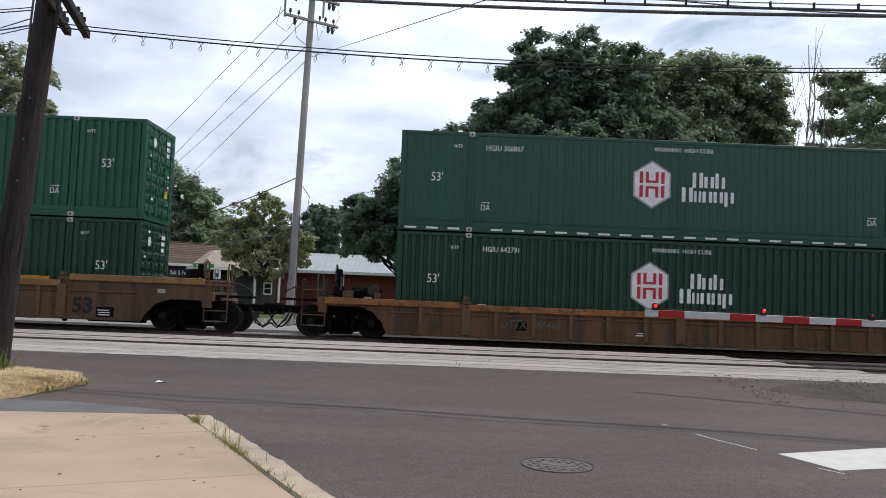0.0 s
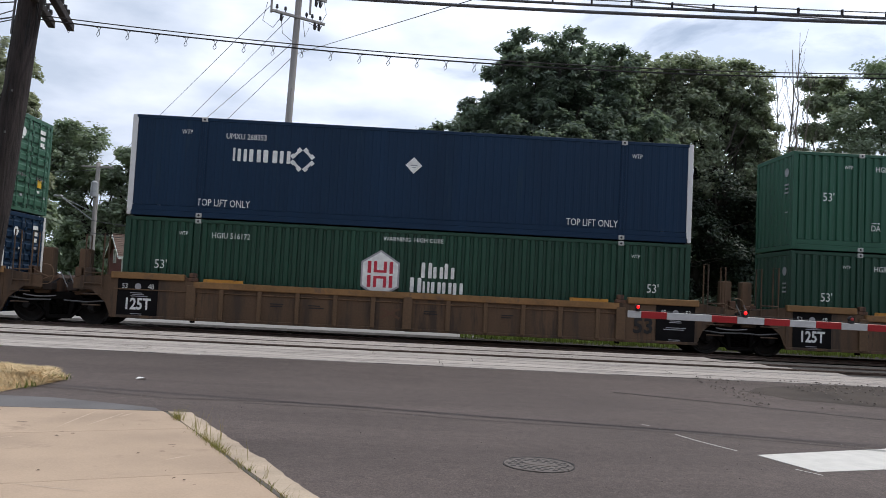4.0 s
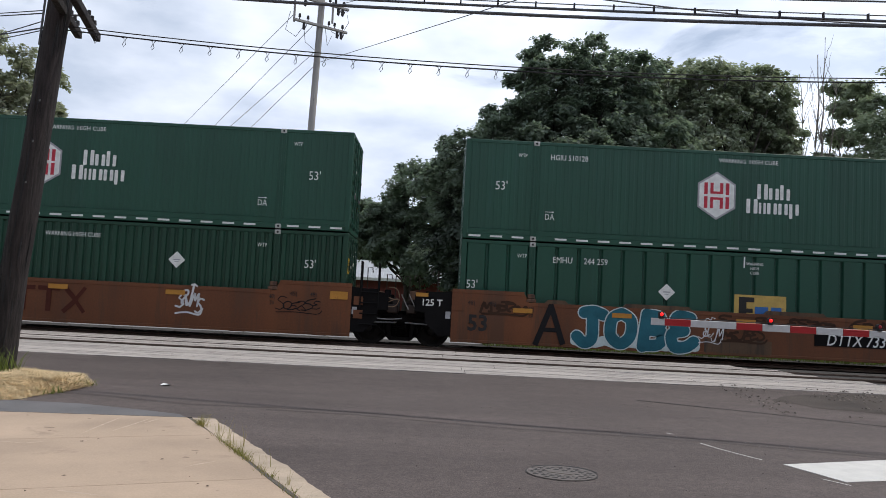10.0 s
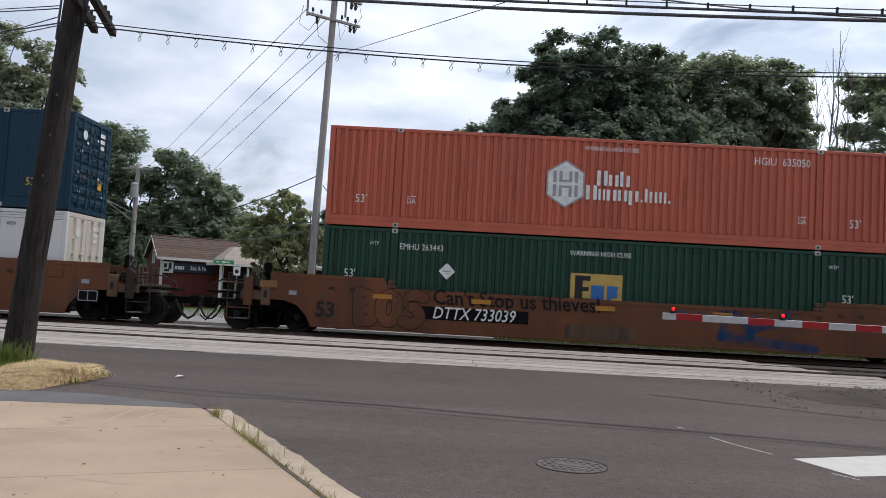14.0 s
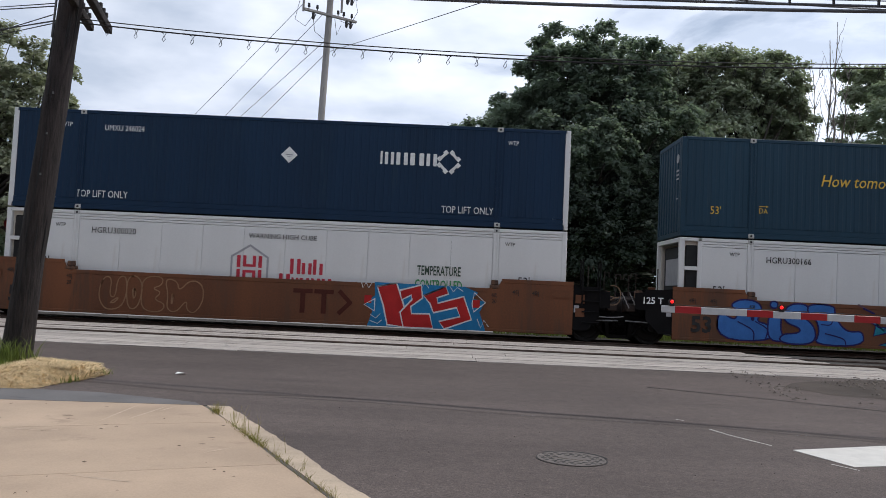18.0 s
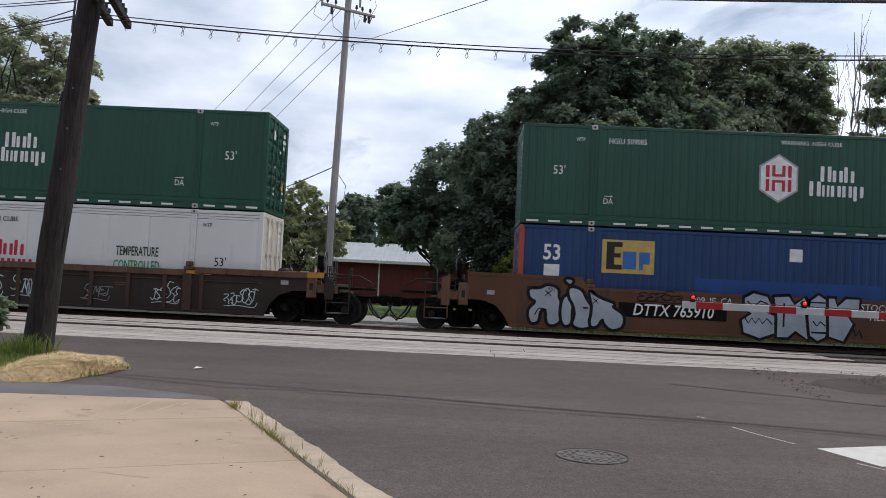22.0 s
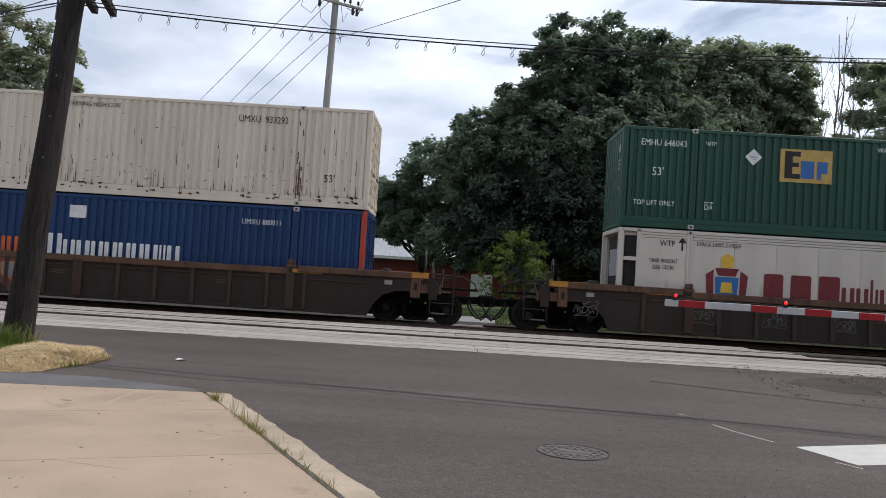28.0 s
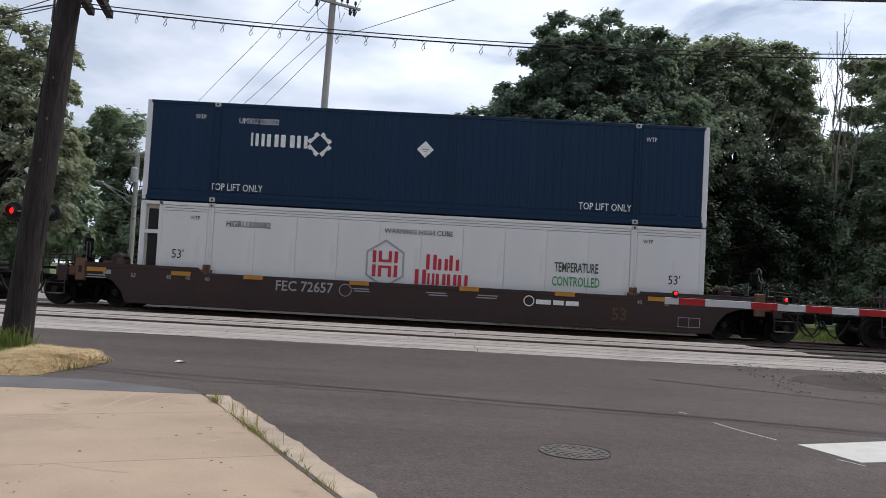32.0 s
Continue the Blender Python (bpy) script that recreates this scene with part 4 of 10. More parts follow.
placard(c, 5.9, 1.22)
emp_sign(c, 8.58, 1.66)
for k, w in enumerate(("WARNING", "HIGH", "CUBE")):
    word(c, w, 0.12, 8.4, 0.30 + 0.13 * k)
part("tick_mark", flat([rect(0, 0, 0.04, 0.32)]), MARK_W, c, at=(8.1, 0.004, BOX_H - 0.26))
door_sign(c)
ride(c, "E", LOW)
green_box("F", UP, GREEN, "HGIU 515579", True, "soft", "dark green container with white dashes on a green one")
c = container(GREEN_DARK, "fine", "shipping_container", "dark green corrugated container with a yellow sign board")
word(c, "EMHU 647693", 0.25, 1.12, 0.46)
arrow_word(c, "WTP", 2.42, 0.46, size=0.22)
arrow_word(c, "WTP", 13.7, 0.46, size=0.22)
for x in (1.05, 15.1):
    word(c, "53'", 0.34, x, 0.95)
emp_sign(c, 4.92, 0.90)
word(c, "WARNING HIGH CUBE", 0.18, 8.3, 0.42)
placard(c, 11.3, 1.0)
door_sign(c)
ride(c, "F", LOW)
c = container(RED, "fine", "shipping_container", "faded red corrugated container stacked on a green one")
for x in (1.0, 15.16):
    word(c, "53'", 0.34, x, 2.10)
for x in (2.45, 13.64):
    arrow_word(c, "DA", x, 2.10, size=0.24)
word(c, "WARNING HIGH CUBE", 0.18, 8.15, 0.30)
word(c, "HGIU  635050", 0.32, 13.04, 0.42)
hub_logo(c, 6.85, 1.36, 8.2, 1.42, MARK_W, MARK_G, MARK_W)
block_word(c, blocks((0.05, 0.08, 0.22, 0.20, 0.06), (0.08, 0.40, 0.32, 0.32, 0.08), 0.06), MARK_W, 9.45, 1.78)
ride(c, "G", UP)
c = container(GREEN_DARK, "fine", "shipping_container", "dark green corrugated container under a red one", group="stacked containers")
for x in (1.46, 14.58):
    arrow_word(c, "WTP", x, 0.44, size=0.22)
word(c, "EMHU 263443", 0.25, 2.82, 0.50)
placard(c, 3.58, 1.14)
word(c, "WARNING HIGH CUBE", 0.20, 7.95, 0.42)
emp_sign(c, 7.86, 1.46)
for x in (0.8, 15.0):
    word(c, "53'", 0.34, x, 1.34)
door_sign(c)
ride(c, "G", LOW)

c = container(TEAL_NAVY, "soft", "shipping_container", "teal navy container with yellow bracketed lettering on a white one")
for x in (1.0, 15.0):
    word(c, "53'", 0.32, x, 2.12, MARK_Y)
for x in (2.36, 13.55):
    arrow_word(c, "DA", x, 2.08, MARK_Y, size=0.24)
word(c, "How tomorrow moves", 0.48, 5.92, 1.14, MARK_Y, 0.86, 0.25)
put(c, flat([rect(-0.13, 0, 0.07, 1.5), rect(0, 0.70, 0.3, 0.09), rect(0, -0.70, 0.3, 0.09)]), MARK_Y, 8.25, 1.28, "bracket")
put(c, flat([rect(0.13, 0, 0.07, 1.5), rect(0, 0.70, 0.3, 0.09), rect(0, -0.70, 0.3, 0.09)]), MARK_Y, 11.75, 1.28, "bracket")
block_word(c, blocks((0.80, 0.70, 0.84), (0.86, 0.86, 0.86), 0.06), MARK_Y, 10.0, 1.58)
word(c, "INTERMODAL", 0.36, 10.0, 1.78, MARK_Y, 0.92)
for x in (8.6, 9.02, 11.05, 11.45):
    put(c, once("dot", lambda: flat([[(0.14 * math.cos(k * 0.5236), 0.14 * math.sin(k * 0.5236)) for k in range(12)]])), MARK_Y, x, 2.14, "dot")
put(c, flat([rect(0, 0, 0.10, 0.22), rect(0.24, 0, 0.10, 0.22)]), MARK_W, 12.4, 0.44, "print_bar")
word(c, "233099", 0.26, 13.3, 0.44)
word(c, "WARNING HIGH CUBE", 0.18, 7.95, 0.26, MARK_G)
ride(c, "H", UP)
for u, code in (("H", "HGRU300166"), ("I", "HGRU300020"), ("K", "HGRU300145"), ("N", "HGRU300082")):
    c = container(WHITE, "flat", "refrigerated_container", "white smooth-sided refrigerated container in a well car", door_paint=GREY_WHITE)
    reefer_side(c, code, 15.30 if u == "N" else 14.95)
    ride(c, u, LOW)
c = container(NAVY, "soft", "shipping_container", "navy container with white end posts on a white one", post=WHITE)
max_side(c, "UMXU 246024", 11.50)
ride(c, "I", UP)
green_box("J", UP, GREEN, "HGIU 509085", True, "soft", "dark green container with white dashes on a blue one")
c = container(BLUE, "soft", "shipping_container", "bright blue container with orange corner posts", post=ORANGE)
word(c, "53", 0.62, 0.95, 0.78, squeeze=0.85, bold=0.012)
put(c, flat([rect(0, 0, 0.44, 0.44)], 0.006), MARK_W, 0.95, 1.32, "label_plate")
emp_sign(c, 3.1, 0.80)
put(c, flat([rect(0, 0, 0.36, 0.36)], 0.006), MARK_W, 7.8, 0.55, "label_plate")
put(c, flat([rect(0, 0, 5.2, 1.5)], 0.003), BLUE_FRESH, 7.6, 2.06, "repainted_patch", "brighter blue repainted patch")
word(c, "EMHU 204184", 0.19, 13.05, 0.50)
door_sign(c)
ride(c, "J", LOW)
green_box("K", UP, GREEN, "HGIU 509504", True, "soft", "dark green container with white dashes on a white one")
c = container(GREEN, "fine", "shipping_container", "dark green corrugated container with a yellow sign near its top")
word(c, "EMHU 646043", 0.26, 1.16, 0.45)
for x in (1.02, 15.1):
    word(c, "53'", 0.34, x, 1.28)
for x in (0.95, 15.05):
    word(c, "TOP LIFT ONLY", 0.20, x, 2.18)
for x in (2.50, 13.68):
    arrow_word(c, "WTP", x, 0.40, size=0.24)
    arrow_word(c, "DA", x, 2.22, size=0.24)
placard(c, 3.72, 0.70)
emp_sign(c, 5.22, 0.88)
word(c, "WARNING HIGH CUBE", 0.20, 8.1, 0.30)
door_sign(c)
ride(c, "L", UP)
c = container(GREY_WHITE, "flat", "refrigerated_container", "white refrigerated container with maroon block lettering and a crest")
word(c, "WTP", 0.24, 1.40, 0.40, MARK_K)
put(c, flat([rect(0, -0.06, 0.05, 0.26), [(-0.12, 0.04), (0.12, 0.04), (0, 0.2)]]), MARK_K, 1.82, 0.40, "arrow")
word(c, "TARE WEIGHT", 0.17, 1.30, 0.90, MARK_K, 0.75)
word(c, "(LB) 13230", 0.17, 1.30, 1.08, MARK_K, 0.8)
word(c, "STACK LIMIT 3 HIGH", 0.17, 2.85, 0.36, MARK_K, 0.8)
word(c, "STACK LIMIT 3 HIGH", 0.17, 13.35, 0.40, MARK_K, 0.8)
word(c, "WTP", 0.22, 14.75, 0.42, MARK_K)
word(c, "CREU533151", 0.21, 15.2, 0.66, MARK_K, 0.8)
put(c, flat([[(-0.30, -0.5), (0.30, -0.5), (0.34, 0.05), (-0.34, 0.05)]]), MARK_B, 3.12, 1.30, "crest_shield")
put(c, flat([[(-0.55, -0.5), (-0.36, -0.55), (-0.38, 0.25), (-0.60, 0.1)], [(0.55, -0.5), (0.36, -0.55), (0.38, 0.25), (0.60, 0.1)], [(-0.25, 0.08), (0.25, 0.08), (0.34, 0.30), (-0.34, 0.30)]]), MARK_D, 3.12, 1.30, "crest_wing")
put(c, flat([[(-0.16, 0.32), (0.16, 0.32), (0.20, 0.60), (0, 0.72), (-0.20, 0.60)], [(-0.18, -0.4), (0.18, -0.4), (0.14, -0.1), (-0.14, -0.1)]]), MARK_Y, 3.12, 1.30, "crest_crown", y=0.0)
block_word(c, blocks((0.55, 0.10, 0.58, 0.10, 0.60, 0.36, 0.34, 0.22, 0.34, 0.36, 0.36), (0.78, 0.12, 0.78, 0.12, 0.80, 0.52, 0.52, 0.78, 0.52, 0.52, 0.78), 0.055, (0, 0, 0, 0, 0, 0, 0.14)), MARK_D, 6.4, 1.86)
block_word(c, blocks((0.30,) * 9, (0.30,) * 9, 0.07), MARK_B, 11.85, 1.02)
put(c, flat(blocks((0.74, 0.64, 0.52), (0.09,) * 3, 0.12)), MARK_B, 11.85, 1.24, "print_bar")
ride(c, "L", LOW)
c = container(RUSTY, "fine", "shipping_container", "rust-streaked cream corrugated container on a blue one")
block_word(c, blocks((0.80, 0.70, 0.84), (0.88, 0.88, 0.88), 0.06), MARK_SKY, 3.75, 1.34)
word(c, "INTERMODAL", 0.40, 3.86, 1.50, MARK_B, 0.97, bold=0.006)
word(c, "WARNING HIGH CUBE", 0.18, 8.05, 0.30, MARK_K)
word(c, "UMXU  933292", 0.28, 13.0, 0.46, MARK_K, 0.8)
for x in (0.95, 15.0):
    word(c, "53'", 0.32, x, 2.06, MARK_K)
dent_marks(c, 70, CAR_RUST, 5)
dent_marks(c, 130, CAR_RUST, 6, 0.30, 1.1)
dent_marks(c, 60, CAR_RUST, 7, 0.20, 0.42)
rnd = random.Random(8)
for x in (POST_A, POST_B):
    for dx, z0, z1 in ((-0.058, 0.2, 1.05), (0.058, 0.2, 0.8), (-0.058, 1.2, 1.55), (0.058, 2.0, 2.2), (-0.058, 2.3, 2.42), (0.058, 1.0, 1.12)):
        o = [(-0.025 * rnd.uniform(0.4, 1), z0 + (z1 - z0) * k / 6) for k in range(7)] + [(0.025 * rnd.uniform(0.4, 1), z1 - (z1 - z0) * k / 6) for k in range(7)]
        part("rust_streak", flat([o]), CAR_RUST, c, at=(x + dx, -0.005, 0))
    o = [(-0.03, 0.16), (0.03, 0.16), (0.026, 1.0), (0.01, 1.35), (-0.02, 1.2)]
    part("rust_streak", flat([o]), CAR_RUST, c, at=(x, 0.0105, 0))
rnd = random.Random(19)
rust = Shape()
for k in range(46):
    x, z0 = rnd.uniform(0.5, 15.8), rnd.choice((0.30, 0.30, 0.95, 1.5))
    l, w = rnd.uniform(0.12, 0.75), rnd.uniform(0.006, 0.016)
    rust.prism([(x - w, z0), (x + w, z0), (x + w * 0.6, z0 + l * 0.6), (x, z0 + l), (x - w * 0.7, z0 + l * 0.5)], -0.004, -0.002)
for k in range(70):
    x, z0, r = rnd.uniform(0.3, 15.9), rnd.choice((0.16, 0.28, 0.31, 0.2)), rnd.uniform(0.02, 0.075)
    rust.prism([(x + r * (1 + 0.3 * math.sin(3 * q + k)) * math.cos(q), z0 + 0.028 * (1 + 0.3 * math.sin(2 * q + k)) * math.sin(q)) for q in [j * 0.5236 for j in range(12)]], -0.004, -0.002)
tagged(part("rust_fleck", rust, CAR_RUST, c, "brown rust streaks and flecks"), kind="stuff")
ride(c, "M", UP)
c = container(BLUE, "fine", "shipping_container", "bright blue corrugated container with orange posts and block lettering", post=ORANGE)
word(c, "53", 0.55, 0.92, 0.72, bold=0.012)
put(c, flat([rect(0, 0, 0.5, 0.36)], 0.006), MARK_W, 0.92, 1.16, "label_plate")
word(c, '110"', 0.22, 0.92, 1.12, MARK_B, y=-0.002)
put(c, flat([[(0, -0.36), (0.34, 0), (0, 0.36), (-0.34, 0)]]), MARK_W, 2.72, 0.78, "logo")
put(c, flat([[(0, -0.22), (0.2, 0), (0, 0.22), (-0.2, 0)]]), MARK_B, 2.72, 0.78, "logo_core", y=0.0)
put(c, flat([rect(0.55 - 0.04 * k, 0.30 - 0.1 * k, 0.9 - 0.05 * abs(k - 3), 0.035) for k in range(7)]), MARK_W, 2.98, 0.78, "speed_stripes")
block_word(c, blocks((0.46, 0.34, 0.32, 0.30, 0.34), (0.62, 0.46, 0.46, 0.46, 0.46), 0.05), MARK_O, 5.95, 1.78)
block_word(c, blocks((0.40, 0.34, 0.38, 0.34, 0.36, 0.34, 0.34, 0.36, 0.18, 0.36), (0.62,) + (0.46,) * 9, 0.045), MARK_W, 8.95, 1.78)
put(c, flat([rect(0, 0, 0.48, 0.36)], 0.006), MARK_W, 7.85, 0.50, "label_plate")
word(c, "UMXU 880011", 0.22, 13.15, 0.50)
ride(c, "M", LOW)
c = container(NAVY, "soft", "shipping_container", "navy container with white end posts stacked on a white one", post=WHITE)
max_side(c, "UMXU 258352", 3.85)
ride(c, "N", UP)


# ---- well cars: x from the left end of their box, y from its near side, z from the road ----
RAIL_Z = 0.28
SIDE_Y = -0.20                  # outer face of the car side
CAR_W = BOX_W + 0.40
WHEELSETS = []                  # (wheelset, its car's unit, radius)


def truck_frame(wb, r):
    """A cast side frame seen from the side: two axle boxes, an arched top bar and a spring window."""
    h, z = wb / 2, r
    top = [(-h - 0.26, z + 0.10), (-h - 0.12, z + 0.24), (-h + 0.22, z + 0.26), (-0.42, z + 0.40), (0.42, z + 0.40), (h - 0.22, z + 0.26), (h + 0.12, z + 0.24), (h + 0.26, z + 0.10)]
    s = Shape()
    low = [(-h - 0.26, z - 0.06), (-h - 0.1, z - 0.1), (-h + 0.24, z + 0.05), (-0.42, z + 0.20), (0.42, z + 0.20), (h - 0.24, z + 0.05), (h + 0.1, z - 0.1), (h + 0.26, z - 0.06)]
    s.prism(top + low[::-1], 0, 0.16)
    s.prism([(-h + 0.2, z + 0.1), (-0.34, z - 0.24), (0.34, z - 0.24), (h - 0.2, z + 0.1), (h - 0.26, z - 0.02), (0.30, z - 0.34), (-0.30, z - 0.34), (-h + 0.26, z - 0.02)], 0.01, 0.15)
    s.prism([(-0.44, z + 0.25), (-0.34, z - 0.28), (-0.26, z - 0.28), (-0.30, z + 0.25)], 0.0, 0.16)
    s.prism([(0.44, z + 0.25), (0.34, z - 0.28), (0.26, z - 0.28), (0.30, z + 0.25)], 0.0, 0.16)
    return s


def spring_shape(r):
    s = Shape()
    for x in (0.0,):
        pts = [(x + 0.06 * math.cos(a), 0.06 * math.sin(a), r - 0.24 + 0.36 * k / 40) for k in range(41) for a in [k * 0.9]]
        s.path(pts, 0.014, 5)
    return s


def wheelset_shape(r):
    s = Shape()
    for y, out in ((-0.75, -1), (0.75, 1)):
        n = 36
        prof = [(0.09, 0.10), (0.16, 0.11), (0.20, 0.05), (r - 0.11, 0.035), (r - 0.08, 0.065), (r, 0.065), (r, -0.055), (r + 0.028, -0.065), (r + 0.028, -0.095), (r - 0.09, -0.095), (r - 0.12, -0.01), (0.2, -0.03), (0.09, -0.09)]
        vs = []
        for i in range(n):
            a = 2 * math.pi * i / n
            vs += [(q * math.cos(a), y + out * w, q * math.sin(a)) for q, w in prof]
        m = len(prof)
        s.add(vs, [(i * m + k, ((i + 1) % n) * m + k, ((i + 1) % n) * m + k + 1, i * m + k + 1) for i in range(n) for k in range(m - 1)])
        for k in range(4):           # core holes cast in the plate
            a = k * math.pi / 2 + 0.4
            cx, cz = 0.62 * r * math.cos(a), 0.62 * r * math.sin(a)
            s.tube((cx, y + out * 0.030, cz), (cx, y + out * 0.046, cz), 0.03, n=8)
    s.tube((0, -1.0, 0), (0, 1.0, 0), 0.085, n=12)
    return s


def make_truck(car, unit, x, r=0.44, wb=1.76):
    yc = BOX_W / 2
    t = part("truck", once(("bolster", r), lambda: Shape().box(-0.17, -0.95, r - 0.02, 0.17, 0.95, r + 0.28, 0.03).tube((0, 0, r + 0.28), (0, 0, r + 0.5), 0.22, n=16)), TRUCK, car, "grimy black two-axle truck with underbody shade in its colour", at=(x, yc, RAIL_Z))
    frame_me = once(("side_frame", wb, r), lambda: truck_frame(wb, r))
    part("side_frame", frame_me, TRUCK, t, at=(0, -1.06, 0))
    part("side_frame", frame_me, TRUCK, t, at=(0, 0.90, 0))
    spring = once(("spring", r), lambda: spring_shape(r))
    cap = once("bearing_cap", lambda: Shape().tube((0, 0, 0), (0, 0.10, 0), 0.10, n=14).tube((0, -0.02, 0), (0, 0, 0), 0.07, n=14))
    ws = once(("wheelset", r), lambda: wheelset_shape(r))
    # Dark block added so that nothing shows through the spring gaps.
    part("brake_rigging", once(("brake_rigging", r), lambda: Shape().box(-0.52, -0.55, r - 0.26, 0.52, 0.55, r + 0.10, 0.05).box(-0.95, -0.5, r - 0.1, 0.95, 0.5, r - 0.02, 0.02)), TRUCK, t)
    for y in (-0.98, 0.98):
        for dx in (-0.16, 0.0, 0.16):
            part("spring", spring, TRUCK, t, at=(dx, y, 0))
    for dx in (-wb / 2, wb / 2):
        for y, q in ((-1.10, 0), (1.10, 180)):
            part("bearing_cap", cap, WHEEL, t, at=(dx, y, r), turn=q)
        w = part("wheelset", ws, WHEEL, t, at=(dx, 0, r), smooth=False)
        WHEELSETS.append((w, unit, x + dx, r, (dx, 0, r)))
    return t


def side_outline(lx, rx, joint_l, joint_r, top, end_top, step, low):
    """The car side as an outline in x, z: deep between the trucks, cut away above them."""
    b = low + 0.02
    o = []
    if joint_l:
        o += [(-0.20, b), (-0.20, end_top)]
    else:
        o += [(-0.20, b), (-0.34, 0.78), (-0.60, 1.06), (-1.0, 1.20), (lx, 1.20), (lx, end_top)]
    if step:
        o += [(POST_A - 0.22, end_top), (POST_A - 0.05, top), (POST_B + 0.05, top), (POST_B + 0.22, end_top)]
    if joint_r:
        o += [(16.35, end_top), (16.35, b)]
    else:
        o += [(rx, end_top), (rx, 1.20), (17.15, 1.20), (16.75, 1.06), (16.49, 0.78), (16.35, b)]
    return o


def ribbon(pts, w):
    """A flat stroke of even width along points in x, z."""
    out = []
    for (x0, z0), (x1, z1) in zip(pts, pts[1:]):
        d = math.hypot(x1 - x0, z1 - z0) or 1
        nx, nz = -(z1 - z0) / d * w / 2, (x1 - x0) / d * w / 2
        ex, ez = (x1 - x0) / d * w * 0.3, (z1 - z0) / d * w * 0.3
        out.append([(x0 - ex + nx, z0 - ez + nz), (x0 - ex - nx, z0 - ez - nz), (x1 + ex - nx, z1 + ez - nz), (x1 + ex + nx, z1 + ez + nz)])
    return out


def blob(rnd, x, z, w, h, n=18):
    """A chunky rounded spray-painted form."""
    out = []
    ph = [rnd.uniform(0, 6.28) for _ in range(3)]
    for k in range(n):
        a = 2 * math.pi * k / n
        q = 1 + 0.13 * math.sin(2 * a + ph[0]) + 0.12 * math.sin(3 * a + ph[1]) + 0.05 * math.sin(5 * a + ph[2])
        sx, sz = math.copysign(abs(math.cos(a)) ** 0.62, math.cos(a)), math.copysign(abs(math.sin(a)) ** 0.62, math.sin(a))
        out.append((x + w / 2 * q * sx, z + h / 2 * q * sz))
    return out


FORMS = dict(
    hook=[[(0.0, 0.22), (0.25, 0.05), (0.55, 0.15), (0.58, 0.55), (0.56, 0.92)], [(0.25, 0.93), (0.62, 0.97), (0.98, 0.88)]],
    ring=[[(0.5, 0.95), (0.15, 0.78), (0.12, 0.3), (0.5, 0.06), (0.86, 0.3), (0.86, 0.75), (0.5, 0.95)]],
    bowls=[[(0.2, 0.02), (0.2, 0.98)], [(0.2, 0.95), (0.72, 0.88), (0.70, 0.60), (0.25, 0.54)], [(0.25, 0.52), (0.86, 0.44), (0.80, 0.10), (0.2, 0.05)]],
    three=[[(0.86, 0.90), (0.40, 0.96), (0.26, 0.70), (0.62, 0.54)], [(0.60, 0.53), (0.16, 0.42), (0.26, 0.06), (0.70, 0.06), (1.0, 0.22)]],
    kick=[[(0.2, 0.02), (0.22, 0.98)], [(0.2, 0.95), (0.80, 0.90), (0.76, 0.52), (0.25, 0.48)], [(0.45, 0.48), (0.95, 0.04)]],
    post=[[(0.45, 0.03), (0.5, 0.62)], [(0.5, 0.90), (0.52, 0.95)]],
    snake=[[(0.92, 0.92), (0.42, 0.98), (0.20, 0.72), (0.62, 0.52), (0.84, 0.26), (0.52, 0.04), (0.06, 0.12)]],
    head=[[(0.06, 0.86), (0.5, 0.90), (0.66, 0.72), (0.42, 0.52)], [(0.42, 0.52), (0.12, 0.22), (0.34, 0.06)], [(0.46, 0.50), (0.80, 0.16), (0.78, 0.06)]],
    prong=[[(0.16, 0.98), (0.2, 0.04)], [(0.86, 0.98), (0.4, 0.52)], [(0.42, 0.52), (0.9, 0.04)]],
    one=[[(0.12, 0.80), (0.48, 0.98), (0.5, 0.06)], [(0.2, 0.04), (0.85, 0.04)]],
    two=[[(0.12, 0.78), (0.5, 0.97), (0.86, 0.72), (0.22, 0.10)], [(0.15, 0.06), (0.92, 0.08)]],
    peak=[[(0.02, 0.02), (0.46, 0.98), (0.98, 0.02)], [(0.22, 0.36), (0.76, 0.36)]],
    bolt=[[(0.95, 0.95), (0.30, 0.80), (0.08, 0.58), (0.60, 0.50), (0.88, 0.28), (0.40, 0.04), (-0.1, 0.02)]],
    mount=[[(0.04, 0.02), (0.22, 0.95), (0.50, 0.40), (0.78, 0.95), (0.98, 0.02)]],
    eye=[[(0.5, 0.98), (0.10, 0.70), (0.16, 0.22), (0.55, 0.03), (0.92, 0.30), (0.88, 0.76), (0.5, 0.98)], [(0.44, 0.52), (0.56, 0.50)]],
    five=[[(0.92, 0.95), (0.26, 0.92), (0.22, 0.58), (0.70, 0.60), (0.88, 0.32), (0.60, 0.06), (0.10, 0.12)]])


